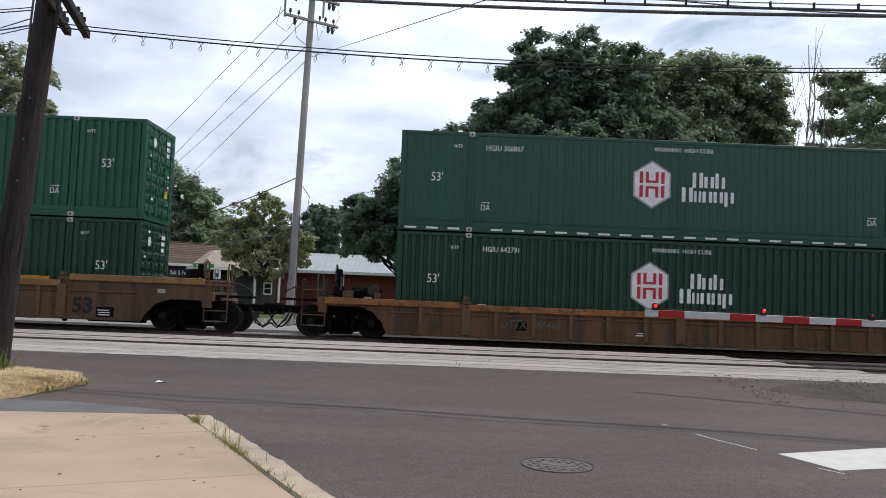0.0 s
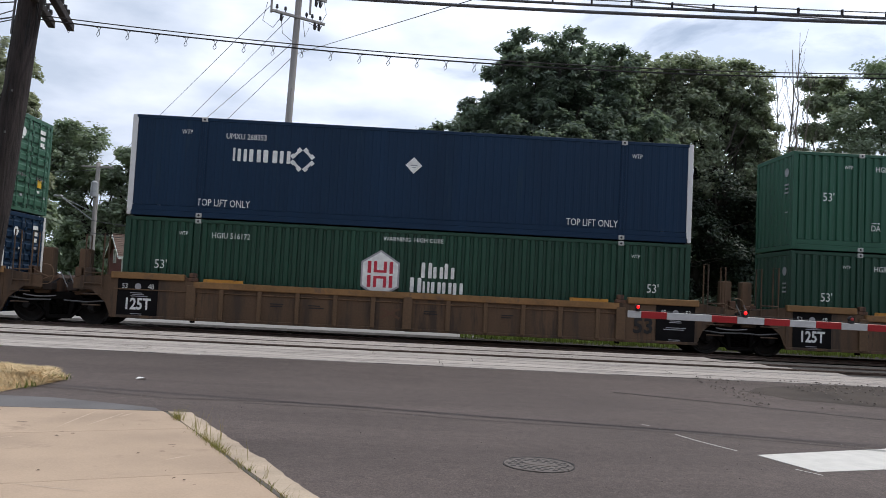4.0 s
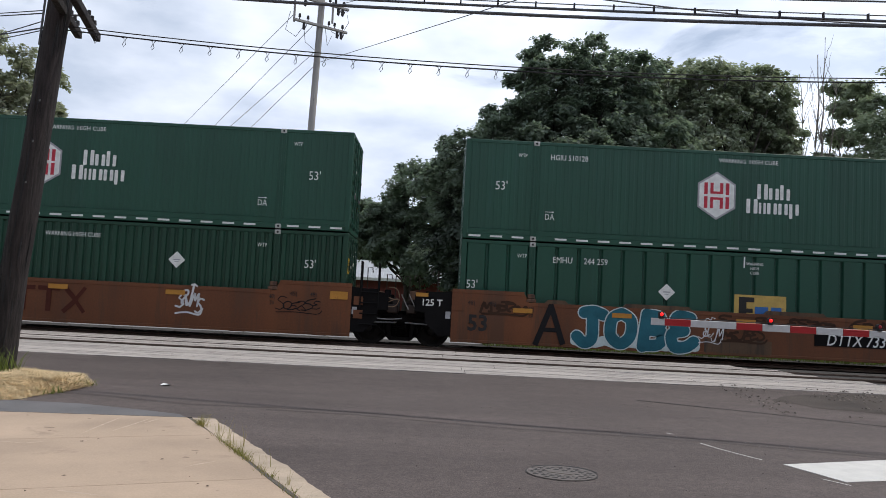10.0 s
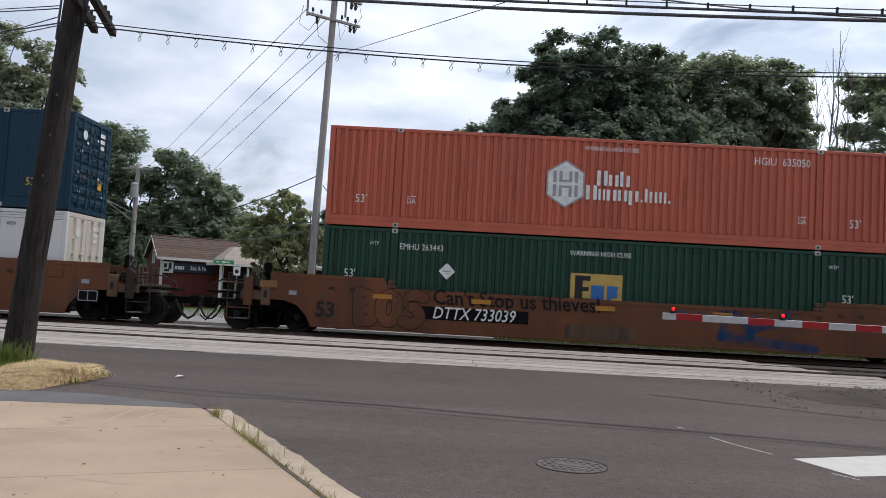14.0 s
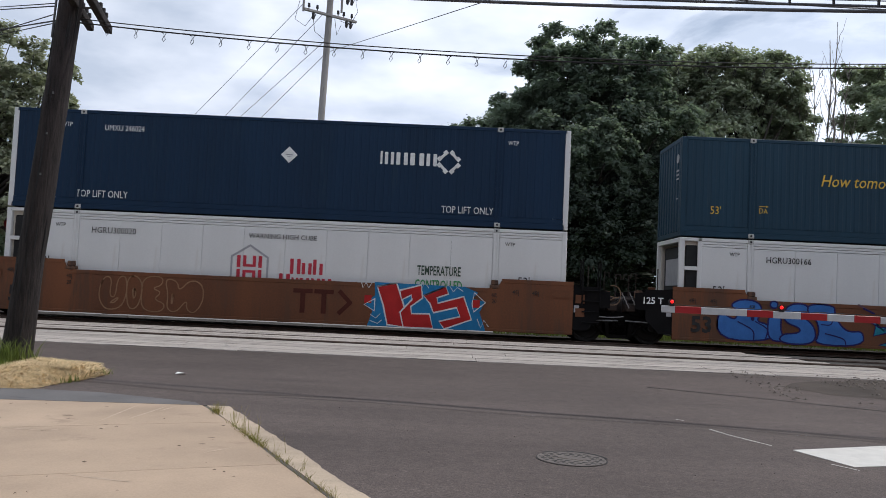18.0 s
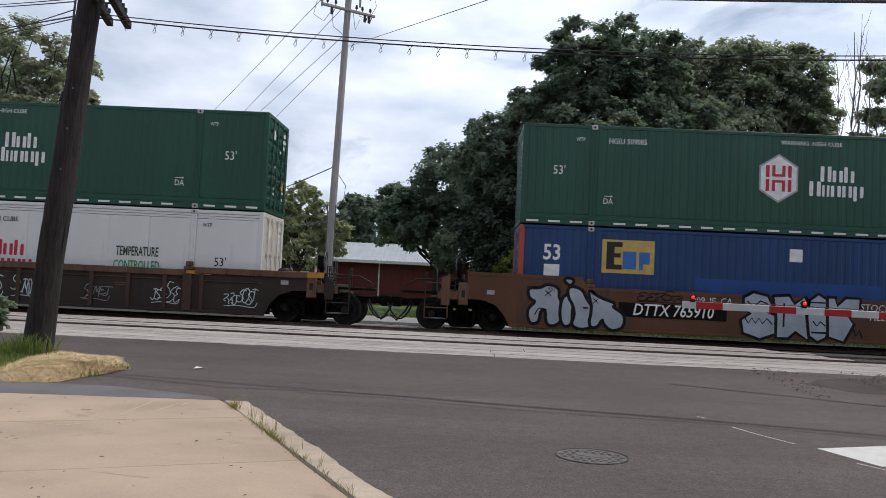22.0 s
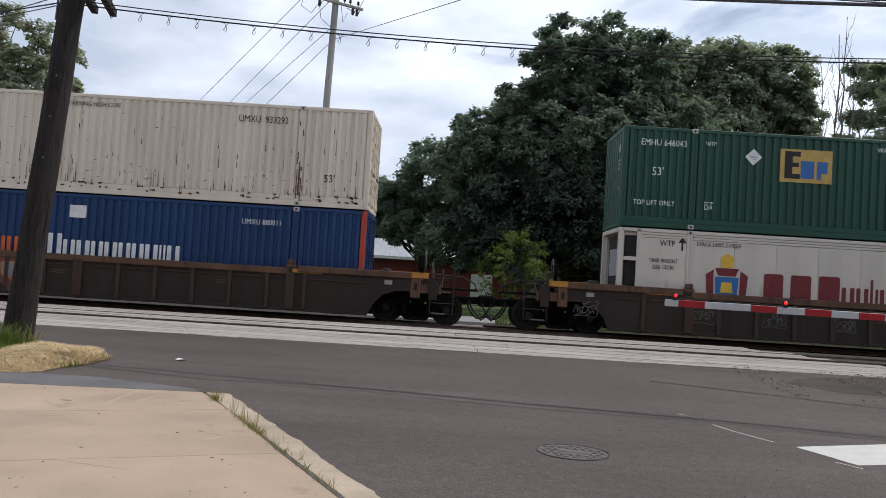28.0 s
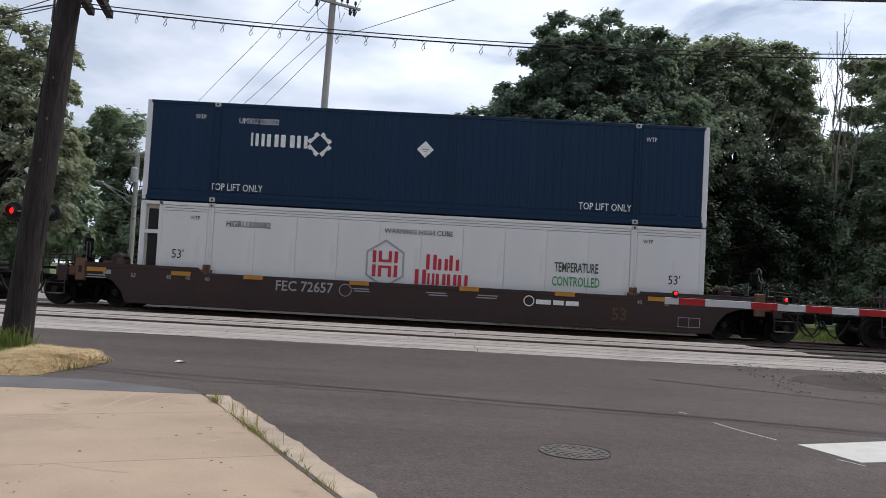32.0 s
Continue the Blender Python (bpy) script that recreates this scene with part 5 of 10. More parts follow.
def brush(s, pts, w, y, soft=True):
    """A thick spray stroke with round ends along points in x, z, as a sheet at y."""
    if soft and len(pts) > 2:
        p = [pts[0]] + list(pts) + [pts[-1]]
        out = []
        for k in range(1, len(p) - 2):
            for j in range(5):
                u = j / 5
                out.append(tuple(0.5 * (2 * p[k][i] + (p[k + 1][i] - p[k - 1][i]) * u + (2 * p[k - 1][i] - 5 * p[k][i] + 4 * p[k + 1][i] - p[k + 2][i]) * u * u + (3 * p[k][i] - p[k - 1][i] - 3 * p[k + 1][i] + p[k + 2][i]) * u ** 3) for i in (0, 1)))
        pts = out + [pts[-1]]
    left, right = [], []
    for k, (x, z) in enumerate(pts):
        (xa, za), (xb, zb) = pts[max(k - 1, 0)], pts[min(k + 1, len(pts) - 1)]
        d = math.hypot(xb - xa, zb - za) or 1
        nx, nz = -(zb - za) / d * w / 2, (xb - xa) / d * w / 2
        left.append((x + nx, z + nz))
        right.append((x - nx, z - nz))
    n = len(pts)
    s.add([(x, y, z) for x, z in left + right], [(k, k + 1, n + k + 1, n + k) for k in range(n - 1)])
    for k, j in ((0, 1), (n - 1, n - 2)):
        x, z = pts[k]
        a = math.atan2(z - pts[j][1], x - pts[j][0])
        s.add([(x + w / 2 * math.cos(a - math.pi / 2 + q * math.pi / 6), y, z + w / 2 * math.sin(a - math.pi / 2 + q * math.pi / 6)) for q in range(7)], [tuple(range(7))])
    return s


def spray(car, x0, x1, z0, z1, forms, fill, edge, back=None, seed=1, detail="pale", fat=0.40, rim=0.11, soft=True, outer=None, under=None):
    """A large spray-painted piece: a backing cloud, thick rounded forms with outlines and inner strokes."""
    rnd = random.Random(seed)
    n = len(forms)
    w, h, cz = (x1 - x0) / n, z1 - z0, (z0 + z1) / 2
    if back:
        for k in range(n + 1):
            s = Shape().add([(x, -0.0003 * k, z) for x, z in blob(rnd, x0 + k * w, cz, w * 1.15, h * rnd.uniform(0.66, 0.86))], [tuple(range(18))])
            part("graffiti", s, GRAF[back], car, "spray-painted backing cloud", at=(0, SIDE_Y - 0.0135, 0))
    fills = fill if isinstance(fill, tuple) else (fill,)
    g, lay = None, [0.0]

    def stroke_set(form, k, width, y, name, paint, on, label=""):
        gx, zz, lean = x0 + (k + 0.06) * w, z0 + 0.15 * h, rnd_lean[k]
        for st in FORMS[form]:
            lay[0] += 0.00012
            ob = part(name, brush(Shape(), [(gx + p * w * 0.88 + lean * q * h, zz + q * h * 0.70) for p, q in st], width, y - lay[0], soft), paint, on, label)
        return ob
    rnd_lean = [rnd.uniform(-0.08, 0.10) for _ in forms]
    sw = min(w * fat, h * 0.25)
    if under:
        pts = [(x0 + (x1 - x0) * k / 12, z0 + 0.21 * h + 0.03 * h * math.sin(2.6 * k)) for k in range(13)]
        part("graffiti", brush(Shape(), pts, 0.20 * h, SIDE_Y - 0.0145), GRAF[under], car, "ragged band under a spray-painted word")
    if outer:
        for k, f in enumerate(forms):
            stroke_set(f, k, sw + 2 * rim, SIDE_Y - 0.0150, "graffiti", GRAF[outer], car, "dark outer line of a spray-painted form")
        lay[0] = 0.0
    for k, f in enumerate(forms):
        g = stroke_set(f, k, sw + rim, SIDE_Y - 0.0160, "graffiti", GRAF[edge], car, "outline of a spray-painted form")
        stroke_set(f, k, sw, SIDE_Y - 0.0160, "graffiti_form", (fills[k % len(fills)] if not isinstance(fills[0], str) else GRAF[fills[k % len(fills)]]), g)
        s = Shape()
        for j in range(2):
            a = rnd.uniform(0, 6.28)
            px, pz = x0 + (k + rnd.uniform(0.25, 0.75)) * w, z0 + h * rnd.uniform(0.25, 0.8)
            brush(s, [(px, pz), (px + 0.07 * math.cos(a), pz + 0.07 * math.sin(a)), (px + 0.13 * math.cos(a + 0.7), pz + 0.13 * math.sin(a + 0.7))], 0.022, SIDE_Y - 0.0235 - 0.0002 * j)
        part("graffiti_line", s, GRAF[detail], g)
    return g


def rounded(o):
    """An outline with its corners cut twice."""
    for _ in range(2):
        o = [(a[0] * q + b[0] * (1 - q), a[1] * q + b[1] * (1 - q)) for a, b in zip(o, o[1:] + o[:1]) for q in (0.75, 0.25)]
    return o


def mural(car, x0, x1, z0, z1, forms, line, width, back=None, outer=None, lines=(), soft=False, label="spray-painted form"):
    """A spray-painted piece: solid forms with an outline each, on a backing, with loose strokes over them."""
    def at(o):
        return [(x0 + u * (x1 - x0), z0 + v * (z1 - z0)) for u, v in o]
    if back:
        o = at(back[1])
        part("graffiti", Shape().add([(x, 0, z) for x, z in o], [tuple(range(len(o)))]), GRAF[back[0]], car, "spray-painted backing", at=(0, SIDE_Y - 0.0135, 0))
    g = None
    for k, (paint, o) in enumerate(forms):
        o = rounded(at(o)) if soft else at(o)
        y = SIDE_Y - 0.0160 - 0.0006 * k
        ring = o + o[:2]
        if outer:
            part("graffiti", brush(Shape(), ring, width * 2.6, y + 0.0003, False), GRAF[outer], car, "dark outer line of a spray-painted form")
        g = part("graffiti", Shape().add([(x, y, z) for x, z in o], [tuple(range(len(o)))]), GRAF[paint], car, label)
        part("graffiti_line", brush(Shape(), ring, width, y - 0.0002, False), GRAF[line], g)
    for k, (paint, w, o) in enumerate(lines):
        part("graffiti_line", brush(Shape(), at(o), w, SIDE_Y - 0.0225 - 0.0002 * k, soft), GRAF[paint], g)
    return g


ONE = [(0, 0.72), (0.20, 1), (0.34, 1), (0.30, 0.32), (0.38, 0.30), (0.33, 0), (0.06, 0.06), (0.10, 0.30), (0.17, 0.36), (0.18, 0.62), (0.05, 0.55)]
TWO = [(0.33, 0.68), (0.40, 0.95), (0.50, 1), (0.58, 0.85), (0.54, 0.62), (0.46, 0.45), (0.64, 0.40), (0.58, 0.02), (0.34, 0.05), (0.38, 0.36), (0.46, 0.66), (0.42, 0.72), (0.36, 0.60)]
FIVE = [(0.58, 0.86), (0.86, 0.95), (0.82, 0.66), (0.69, 0.66), (0.68, 0.58), (0.92, 0.60), (1, 0.3), (0.86, 0), (0.64, 0.10), (0.65, 0.30), (0.79, 0.22), (0.84, 0.34), (0.80, 0.42), (0.58, 0.45)]


def tag(car, x, z, w, h, paint, seed, width=0.028):
    """A quick scrawl of four or five joined angular strokes, a flourish and dots."""
    rnd = random.Random(seed)
    picks = [rnd.choice(("bolt", "mount", "snake", "head", "hook", "ring", "three", "mount", "snake")) for _ in range(5 + seed % 3)]
    n, lay, g = len(picks), 0.0, None
    for k, f in enumerate(picks):
        cw, ch, lift = w / n * rnd.uniform(1.3, 2.0), h * rnd.uniform(0.45, 1.0), rnd.uniform(-0.05, 0.25) * h
        slant = rnd.uniform(0.05, 0.28)
        for st in FORMS[f]:
            lay += 0.0002
            pts = [(x - w / 2 + k * w / n + p * cw + slant * q * ch, z - h / 2 + lift + q * ch) for p, q in st]
            ob = part("graffiti_tag" if g is None else "tag_stroke", brush(Shape(), pts, width * rnd.uniform(0.8, 1.15), SIDE_Y - 0.016 - lay, rnd.random() < 0.85), GRAF[paint], g or car, "quick spray-painted tag" if g is None else "")
            g = g or ob
    pts = [(x - w * 0.45, z - h * 0.58), (x, z - h * 0.52), (x + w * 0.5, z - h * 0.60), (x + w * 0.62, z - h * 0.35)]
    part("tag_stroke", brush(Shape(), pts, width * 0.8, SIDE_Y - 0.0185), GRAF[paint], g)
    return g


def stencil(car, text, size, x, z, material, squeeze=0.85, shear=0.0, bold=0.0):
    return part("lettering", letters(text, size, squeeze, shear, bold), material, car, at=(x, SIDE_Y - 0.020, z))


def plate_on(car, name, x, z, w, h, material, label="", y=-0.012):
    return part(name, flat([rect(0, 0, w, h)], 0.006), material, car, label, at=(x, SIDE_Y + y, z))


def small_print(car, x, z, w, rows, material, gap=0.065):
    rnd = random.Random(int(x * 97 + z * 31))
    part("small_print", flat([rect(rnd.uniform(-0.1, 0.1) * w, -gap * k, w * rnd.uniform(0.6, 1.0), gap * 0.45) for k in range(rows)], 0.002), material, car, at=(x, SIDE_Y - 0.018, z))


def handrail(car, pts, name="handrail", r=0.022, paint=None):
    return part(name, Shape().path(pts, r, 6), paint or CAR_TAN, car)


def brake_wheel_shape():
    s = Shape()
    ring = [(0.27 * math.cos(k * math.pi / 10), 0.27 * math.sin(k * math.pi / 10)) for k in range(21)]
    s.path([(0, y, z) for y, z in ring], 0.017, 6)
    for k in range(5):
        a = k * 1.2566
        s.tube((0, 0, 0), (0.0, 0.26 * math.cos(a), 0.26 * math.sin(a)), 0.014, n=6)
    return s.tube((-0.05, 0, 0), (0.03, 0, 0), 0.045, n=10)


def hose(car, rnd, a, b, drop, r=0.018):
    a, b = Vector(a), Vector(b)
    pts = [a.lerp(b, k / 7) + Vector((0, rnd.uniform(-0.03, 0.03), -4 * drop * (k / 7) * (1 - k / 7))) for k in range(8)]
    part("hose", Shape().path(pts, r, 6), DARK, car)


def end_gear(car, sx, reach, over, body, rnd):
    """Brake gear, posts and hoses on the end deck of a car."""
    if over > 1:
        u = -reach + over
        a, b = sorted((sx(u - 0.02), sx(-reach + 0.25)))
        part("end_frame", Shape().box(a, SIDE_Y + 0.06, 1.16, b, SIDE_Y + 0.16, 1.40, 0.02), CAR_RUST, car, "rusty end frame")
        a, b = sorted((sx(u + 0.02), sx(u - 0.26)))
        part("end_casting", Shape().box(a, SIDE_Y - 0.03, 1.02, b, SIDE_Y + 0.12, 1.66, 0.025), CAR_RUST, car, "rusty cast post")
        part("casting_hole", Shape().box(sx(u - 0.12) - 0.05, SIDE_Y - 0.034, 1.24, sx(u - 0.12) + 0.05, SIDE_Y - 0.02, 1.44, 0.004), DARK, car)
        handrail(car, [(sx(u - 0.35), SIDE_Y + 0.1, 1.38), (sx(u - 0.35), SIDE_Y + 0.1, 1.74), (sx(-reach + 0.3), SIDE_Y + 0.1, 1.72), (sx(-reach + 0.3), SIDE_Y + 0.1, 1.38)], "end_rail", 0.03, CAR_DARK)
        handrail(car, [(sx(u - 0.35), SIDE_Y + 0.1, 1.56), (sx(-reach + 0.3), SIDE_Y + 0.1, 1.55)], "end_rail", 0.02, CAR_DARK)
    part("drum", once("drum", lambda: Shape().tube((0, -0.28, 0), (0, 0.28, 0), 0.18, n=18).tube((0, -0.31, 0), (0, -0.28, 0), 0.12, 0.18, 18)), CAR_DARK, car, "grimy brake drum", at=(sx(-0.62), 0.35, 1.66))
    part("drum_bracket", once("drum_bracket", lambda: Shape().box(-0.2, -0.22, 0, 0.2, 0.22, 0.40, 0.03).box(-0.05, -0.25, 0.3, 0.05, 0.25, 0.42, 0.01)), TRUCK, car, at=(sx(-0.62), 0.35, 1.34))
    a, b = sorted((sx(1.3), sx(-0.35)))
    # Dark sheet added behind the truck arch so the box doesn't show through.
    part("inner_sill", Shape().box(a, -0.12, 0.50, b, -0.09, 1.24, 0.008), TRUCK, car)
    part("brake_wheel", once("brake_wheel", brake_wheel_shape), TAG_STEEL, car, "spoked hand brake wheel", at=(sx(-reach + 0.75), 0.62, 2.12))
    part("brake_post", once("brake_post", lambda: Shape().box(-0.05, -0.06, 0, 0.05, 0.06, 0.86, 0.01).box(-0.12, -0.13, 0.52, 0.06, 0.13, 0.92, 0.03)), TRUCK, car, at=(sx(-reach + 0.85), 0.62, 1.34))
    a, b = sorted((sx(-reach + 0.35), sx(-reach + 1.15)))
    part("platform", Shape().box(a, -0.1, 1.40, b, 0.9, 1.44, 0.008), CAR_TAN_TOP if body in (CAR_TAN, CAR_ORANGE) else CAR_RUST, car, "worn end platform")
    for k in range(3):
        u, z = -reach + rnd.uniform(0.1, 1.3), rnd.uniform(1.75, 2.15)
        handrail(car, [(sx(u), 0.2 + 0.5 * k, 1.34), (sx(u), 0.2 + 0.5 * k, z), (sx(u - 0.02), 0.45 + 0.5 * k, z), (sx(u), 0.45 + 0.5 * k, 1.34)], "grab_iron", 0.017, TAG_STEEL)
    hose(car, rnd, (sx(-0.75), 0.3, 1.82), (sx(-1.55), 0.35, 1.72), 0.12)
    hose(car, rnd, (sx(-1.6), 0.3, 1.70), (sx(-reach + 0.3), 0.45, 1.5), 0.10)
    hose(car, rnd, (sx(-reach - 0.5), 0.85, 0.98), (sx(-3.75), 0.95, 0.96), 0.46, 0.028)
    for k in range(4):
        u = -rnd.uniform(0.3, reach - 0.5)
        w, h = rnd.uniform(0.08, 0.2), rnd.uniform(0.12, 0.36)
        part("bracket", Shape().box(sx(u) - w, 0.02, 1.34, sx(u) + w, 0.25 + rnd.random() * 0.5, 1.34 + h, 0.02), rnd.choice((body, CAR_RUST, TRUCK)), car)
    plate_on(car, "label_panel", sx(-0.75), 1.42 if body is not CAR_MAROON else 1.3, 0.22, 0.12, MARK_G, y=-0.012)
    part("side_step", Shape().box(min(sx(-reach + 0.1), sx(-reach + 0.5)), SIDE_Y - 0.03, 0.60, max(sx(-reach + 0.1), sx(-reach + 0.5)), SIDE_Y + 0.14, 0.64, 0.008), TAG_STEEL, car)


def joint_gear(car, sx, body, rnd, side):
    """Castings and hoses above the shared truck."""
    part("casting", Shape().box(min(sx(-0.95), sx(-1.5)), 0.35, 1.12, max(sx(-0.95), sx(-1.5)), 1.6, 1.62, 0.06), CAR_DARK if body is CAR_BLACK else CAR_RUST, car, "grimy joint casting")
    part("side_bearing", Shape().box(min(sx(-1.2), sx(-1.48)), -0.02, 1.20, max(sx(-1.2), sx(-1.48)), 0.3, 1.44, 0.03), CAR_DARK, car)
    for k in range(3):
        hose(car, rnd, (sx(-0.7), -0.05 + 0.1 * k, 1.55 - 0.1 * k), (sx(-1.55), 0.05 + 0.1 * k, 1.45 + 0.05 * k), 0.12 + 0.1 * rnd.random())
    if side:
        part("hose", Shape().path([(sx(-1.25 - 0.30 * math.sin(k * 0.30)), -0.14, 1.92 - 0.62 * k / 12 + 0.10 * math.sin(k * 0.6)) for k in range(13)], 0.014, 6), HOSE_TAN, car, "looped tan hose")
        part("hose", Shape().path([(sx(-0.95 - 0.55 * math.sin(k * 0.28)), -0.10, 1.78 - 0.36 * k / 10 - 0.08 * math.sin(k * 0.6)) for k in range(11)], 0.014, 6), HOSE_TAN, car, "looped tan hose")
        part("hose", Shape().path([(sx(-0.75 - 0.9 * k / 8), -0.13, 1.02 + 0.16 * (k / 8 - 0.5) ** 2) for k in range(9)], 0.018, 6), HOSE_SILVER, car, "pale air line above the truck")
    else:
        for j in (0, 1):
            part("hose", Shape().path([(sx(-1.20 - 0.22 * j - 0.03 * k), -0.15, 1.30 + 0.06 * k + 0.03 * (k % 2)) for k in range(8)], 0.016, 6), HOSE_SILVER, car, "crimped silver hose")
    part("pipe", Shape().path([(sx(-0.3), -0.1, 0.98), (sx(-0.9), -0.12, 0.92), (sx(-1.5), -0.1, 0.94)], 0.022, 6), TAG_STEEL, car)
    for k in range(2):
        u = -rnd.uniform(0.8, 1.4)
        part("bracket", Shape().box(sx(u) - 0.09, 0.1, 1.6, sx(u) + 0.09, 0.4, 1.70 + 0.2 * rnd.random(), 0.02), rnd.choice((body, CAR_RUST)), car)


def well_car(unit, paint, label, joint_l=False, joint_r=False, top=1.62, end_top=1.82, ribs=True, edge=None, end_paint=None, reach=2.5, rib_paint=None, over=1.1, low=0.45):
    car = thing("well_car", label, "rail car", group="well cars of the train")
    lx, rx = min(-reach + over, -1.02), max(16.15 + reach - over, 17.17)
    step = end_top > top + 0.04
    o = side_outline(lx, rx, joint_l, joint_r, top, end_top, step, low)
    far_y = CAR_W + SIDE_Y
    part("side_wall", Shape().prism(o, SIDE_Y, SIDE_Y + 0.05), paint, car)
    part("side_wall", Shape().prism(o, far_y - 0.05, far_y), paint, car)
    xl, xr = -0.2, 16.35
    for y0, y1 in ((SIDE_Y - 0.035, SIDE_Y + 0.10), (far_y - 0.10, far_y + 0.035)):
        part("bottom_sill", Shape().box(xl, y0 if ribs else y0 + 0.024, low, xr, y1 if ribs else y1 - 0.024, low + 0.08, 0.008), paint, car)
        # top chord, stepped at the lifting posts
        s = Shape()
        deep = 0.17 if ribs else 0.10
        for a, b, z in ((lx if not joint_l else -0.2, POST_A - 0.2, end_top), (POST_A + 0.05, POST_B - 0.05, top), (POST_B + 0.2, rx if not joint_r else 16.35, end_top)):
            if ribs:
                s.box(a, y0 - 0.04, z - deep, b, y1, z + 0.012, 0.014)
            else:
                s.box(a, y0 + 0.023, z - deep, b, y1 - 0.023, z + 0.012, 0.005)
        part("top_chord", s, edge or paint, car)
    if ribs:
        rib = once(("rib", top, low), lambda: Shape().box(-0.06, -0.06, low + 0.05, 0.06, 0.01, top - 0.1, 0.012))
        n = 14
        for k in range(n):
            x = 0.75 + k * 1.06
            if x < xr - 0.3 and not (joint_l and x < 1.9) and not ((joint_r or paint is CAR_TAN) and x > 14.2) and min(abs(x - POST_A), abs(x - 8.08), abs(x - POST_B)) > 0.35:
                part("rib", rib, rib_paint or paint, car, at=(x, SIDE_Y, 0))
                part("rib", rib, rib_paint or paint, car, at=(x, far_y, 0), turn=180)
        bead = once(("side_bead", xl, xr, top), lambda: Shape().box(xl + 0.1, -0.035, top - 0.30, xr - 0.1, 0.01, top - 0.265, 0.008))
        part("side_bead", bead, rib_paint or paint, car, at=(0, SIDE_Y, 0))
        wide = once(("wide_rib", top, low), lambda: Shape().box(-0.13, -0.075, low + 0.05, 0.13, 0.01, top - 0.1, 0.012))
        for x in (POST_A, 8.08, POST_B):
            part("wide_rib", wide, rib_paint or paint, car, at=(x, SIDE_Y, 0))
    for x in (0.5, 3.0, 8.0, 13.0, 15.3):
        part("floor_beam", once("floor_beam", lambda: Shape().box(0, SIDE_Y, -0.01, 0.4, CAR_W + SIDE_Y, 0.05, 0.01)), paint, car, at=(x, 0, low))
    saddle = once("guide_saddle", lambda: Shape().box(-0.14, -0.16, 0, 0.14, 0.04, 0.10, 0.015).box(-0.10, -0.14, 0.10, 0.10, 0.0, 0.24, 0.02))
    for x in (POST_A, POST_B):
        part("guide_saddle", saddle, CAR_RUST, car, at=(x, -0.05, top + 0.01))
    for side in (0, 1):
        joint = joint_r if side else joint_l
        body = end_paint or paint
        sx = (lambda u: 16.15 - u) if side else (lambda u: u)      # u counts from the box's end outwards, negative
        if joint:
            if not ribs:
                body = CAR_BLACK
            a, b = sorted((sx(-0.2), sx(-1.15)))
            s = Shape().box(a, 0.0, 1.20, b, BOX_W, 1.66, 0.03)
            s.box(min(sx(-0.9), sx(-1.35)), 0.15, 1.10, max(sx(-0.9), sx(-1.35)), BOX_W - 0.15, 1.55, 0.03)
            part("end_bulkhead", s, body, car)
            for y in (SIDE_Y + 0.02, far_y - 0.1):
                s = Shape().prism([(sx(-0.2), end_top - 0.06), (sx(-1.25), end_top - 0.22), (sx(-1.25), 1.28), (sx(-0.75), 1.28), (sx(-0.35), 0.95), (sx(-0.2), 0.6)], y, y + 0.06)
                part("end_wing", s, body, car)
            stake = None if not ribs else Shape().box(min(sx(-1.02), sx(-1.32)), 0.25, 1.55, max(sx(-1.02), sx(-1.32)), 0.60, 2.42, 0.03)
            if stake:
                part("stake", stake, body, car)
            joint_gear(car, sx, body, random.Random(unit + str(side)), side)
            if not ribs:
                a, b = sorted((sx(-0.19), sx(-0.95)))
                part("joint_panel", Shape().prism([(a, 1.86), (b, 1.86), (b, 1.0 if side else 0.62), ((a + b) / 2, 0.62), (a, 0.62 if side else 1.0)], SIDE_Y + 0.02, SIDE_Y + 0.06), CAR_BLACK, car, "black joint panel")
                for u, z, y in ((-0.62, 2.45, 0.1), (-1.15, 2.30, 0.5), (-1.42, 2.25, 0.2)):
                    handrail(car, [(sx(u), SIDE_Y + y, 1.6), (sx(u), SIDE_Y + y, z), (sx(u - 0.13), SIDE_Y + y, z), (sx(u - 0.15), SIDE_Y + y, z - 0.14)], "grab_iron", 0.018, CAR_DARK)
                part("placard_plate", once("placard_plate", lambda: flat([rect(0, 0, 0.14, 0.20)], 0.006)), MARK_G, car, at=(sx(-0.30), SIDE_Y + 0.012, 1.22))
            rails = ((-0.45, 2.85), (-0.95, 2.80)) if ribs else ((-0.45, 2.62), (-0.95, 2.58)) if side else ()
            for u, z in rails:
                handrail(car, [(sx(u), SIDE_Y - 0.03, 1.3), (sx(u), SIDE_Y - 0.03, z), (sx(u), SIDE_Y + 0.35, z), (sx(u), SIDE_Y + 0.35, 1.5)], paint=body)
            for z in (0.85, 1.15, 1.45, 1.75) if rails else ():
                handrail(car, [(sx(-0.45), SIDE_Y - 0.03, z), (sx(-0.95), SIDE_Y - 0.03, z)], "ladder_rung", paint=body)
        else:
            a, b = sorted((sx(0.25), sx(-reach + 0.45)))
            part("end_deck", Shape().box(a, 0.05, 1.24, b, BOX_W - 0.05, 1.34, 0.012), body, car)
            part("end_sill", Shape().box(min(sx(0.3), sx(-reach)), BOX_W / 2 - 0.32, 0.90, max(sx(0.3), sx(-reach)), BOX_W / 2 + 0.32, 1.24, 0.03), body, car)
            a, b = sorted((sx(-reach + 0.62), sx(-reach + 0.32)))
            part("end_beam", Shape().box(a, SIDE_Y, 1.18, b, far_y, 1.44, 0.02), body, car)
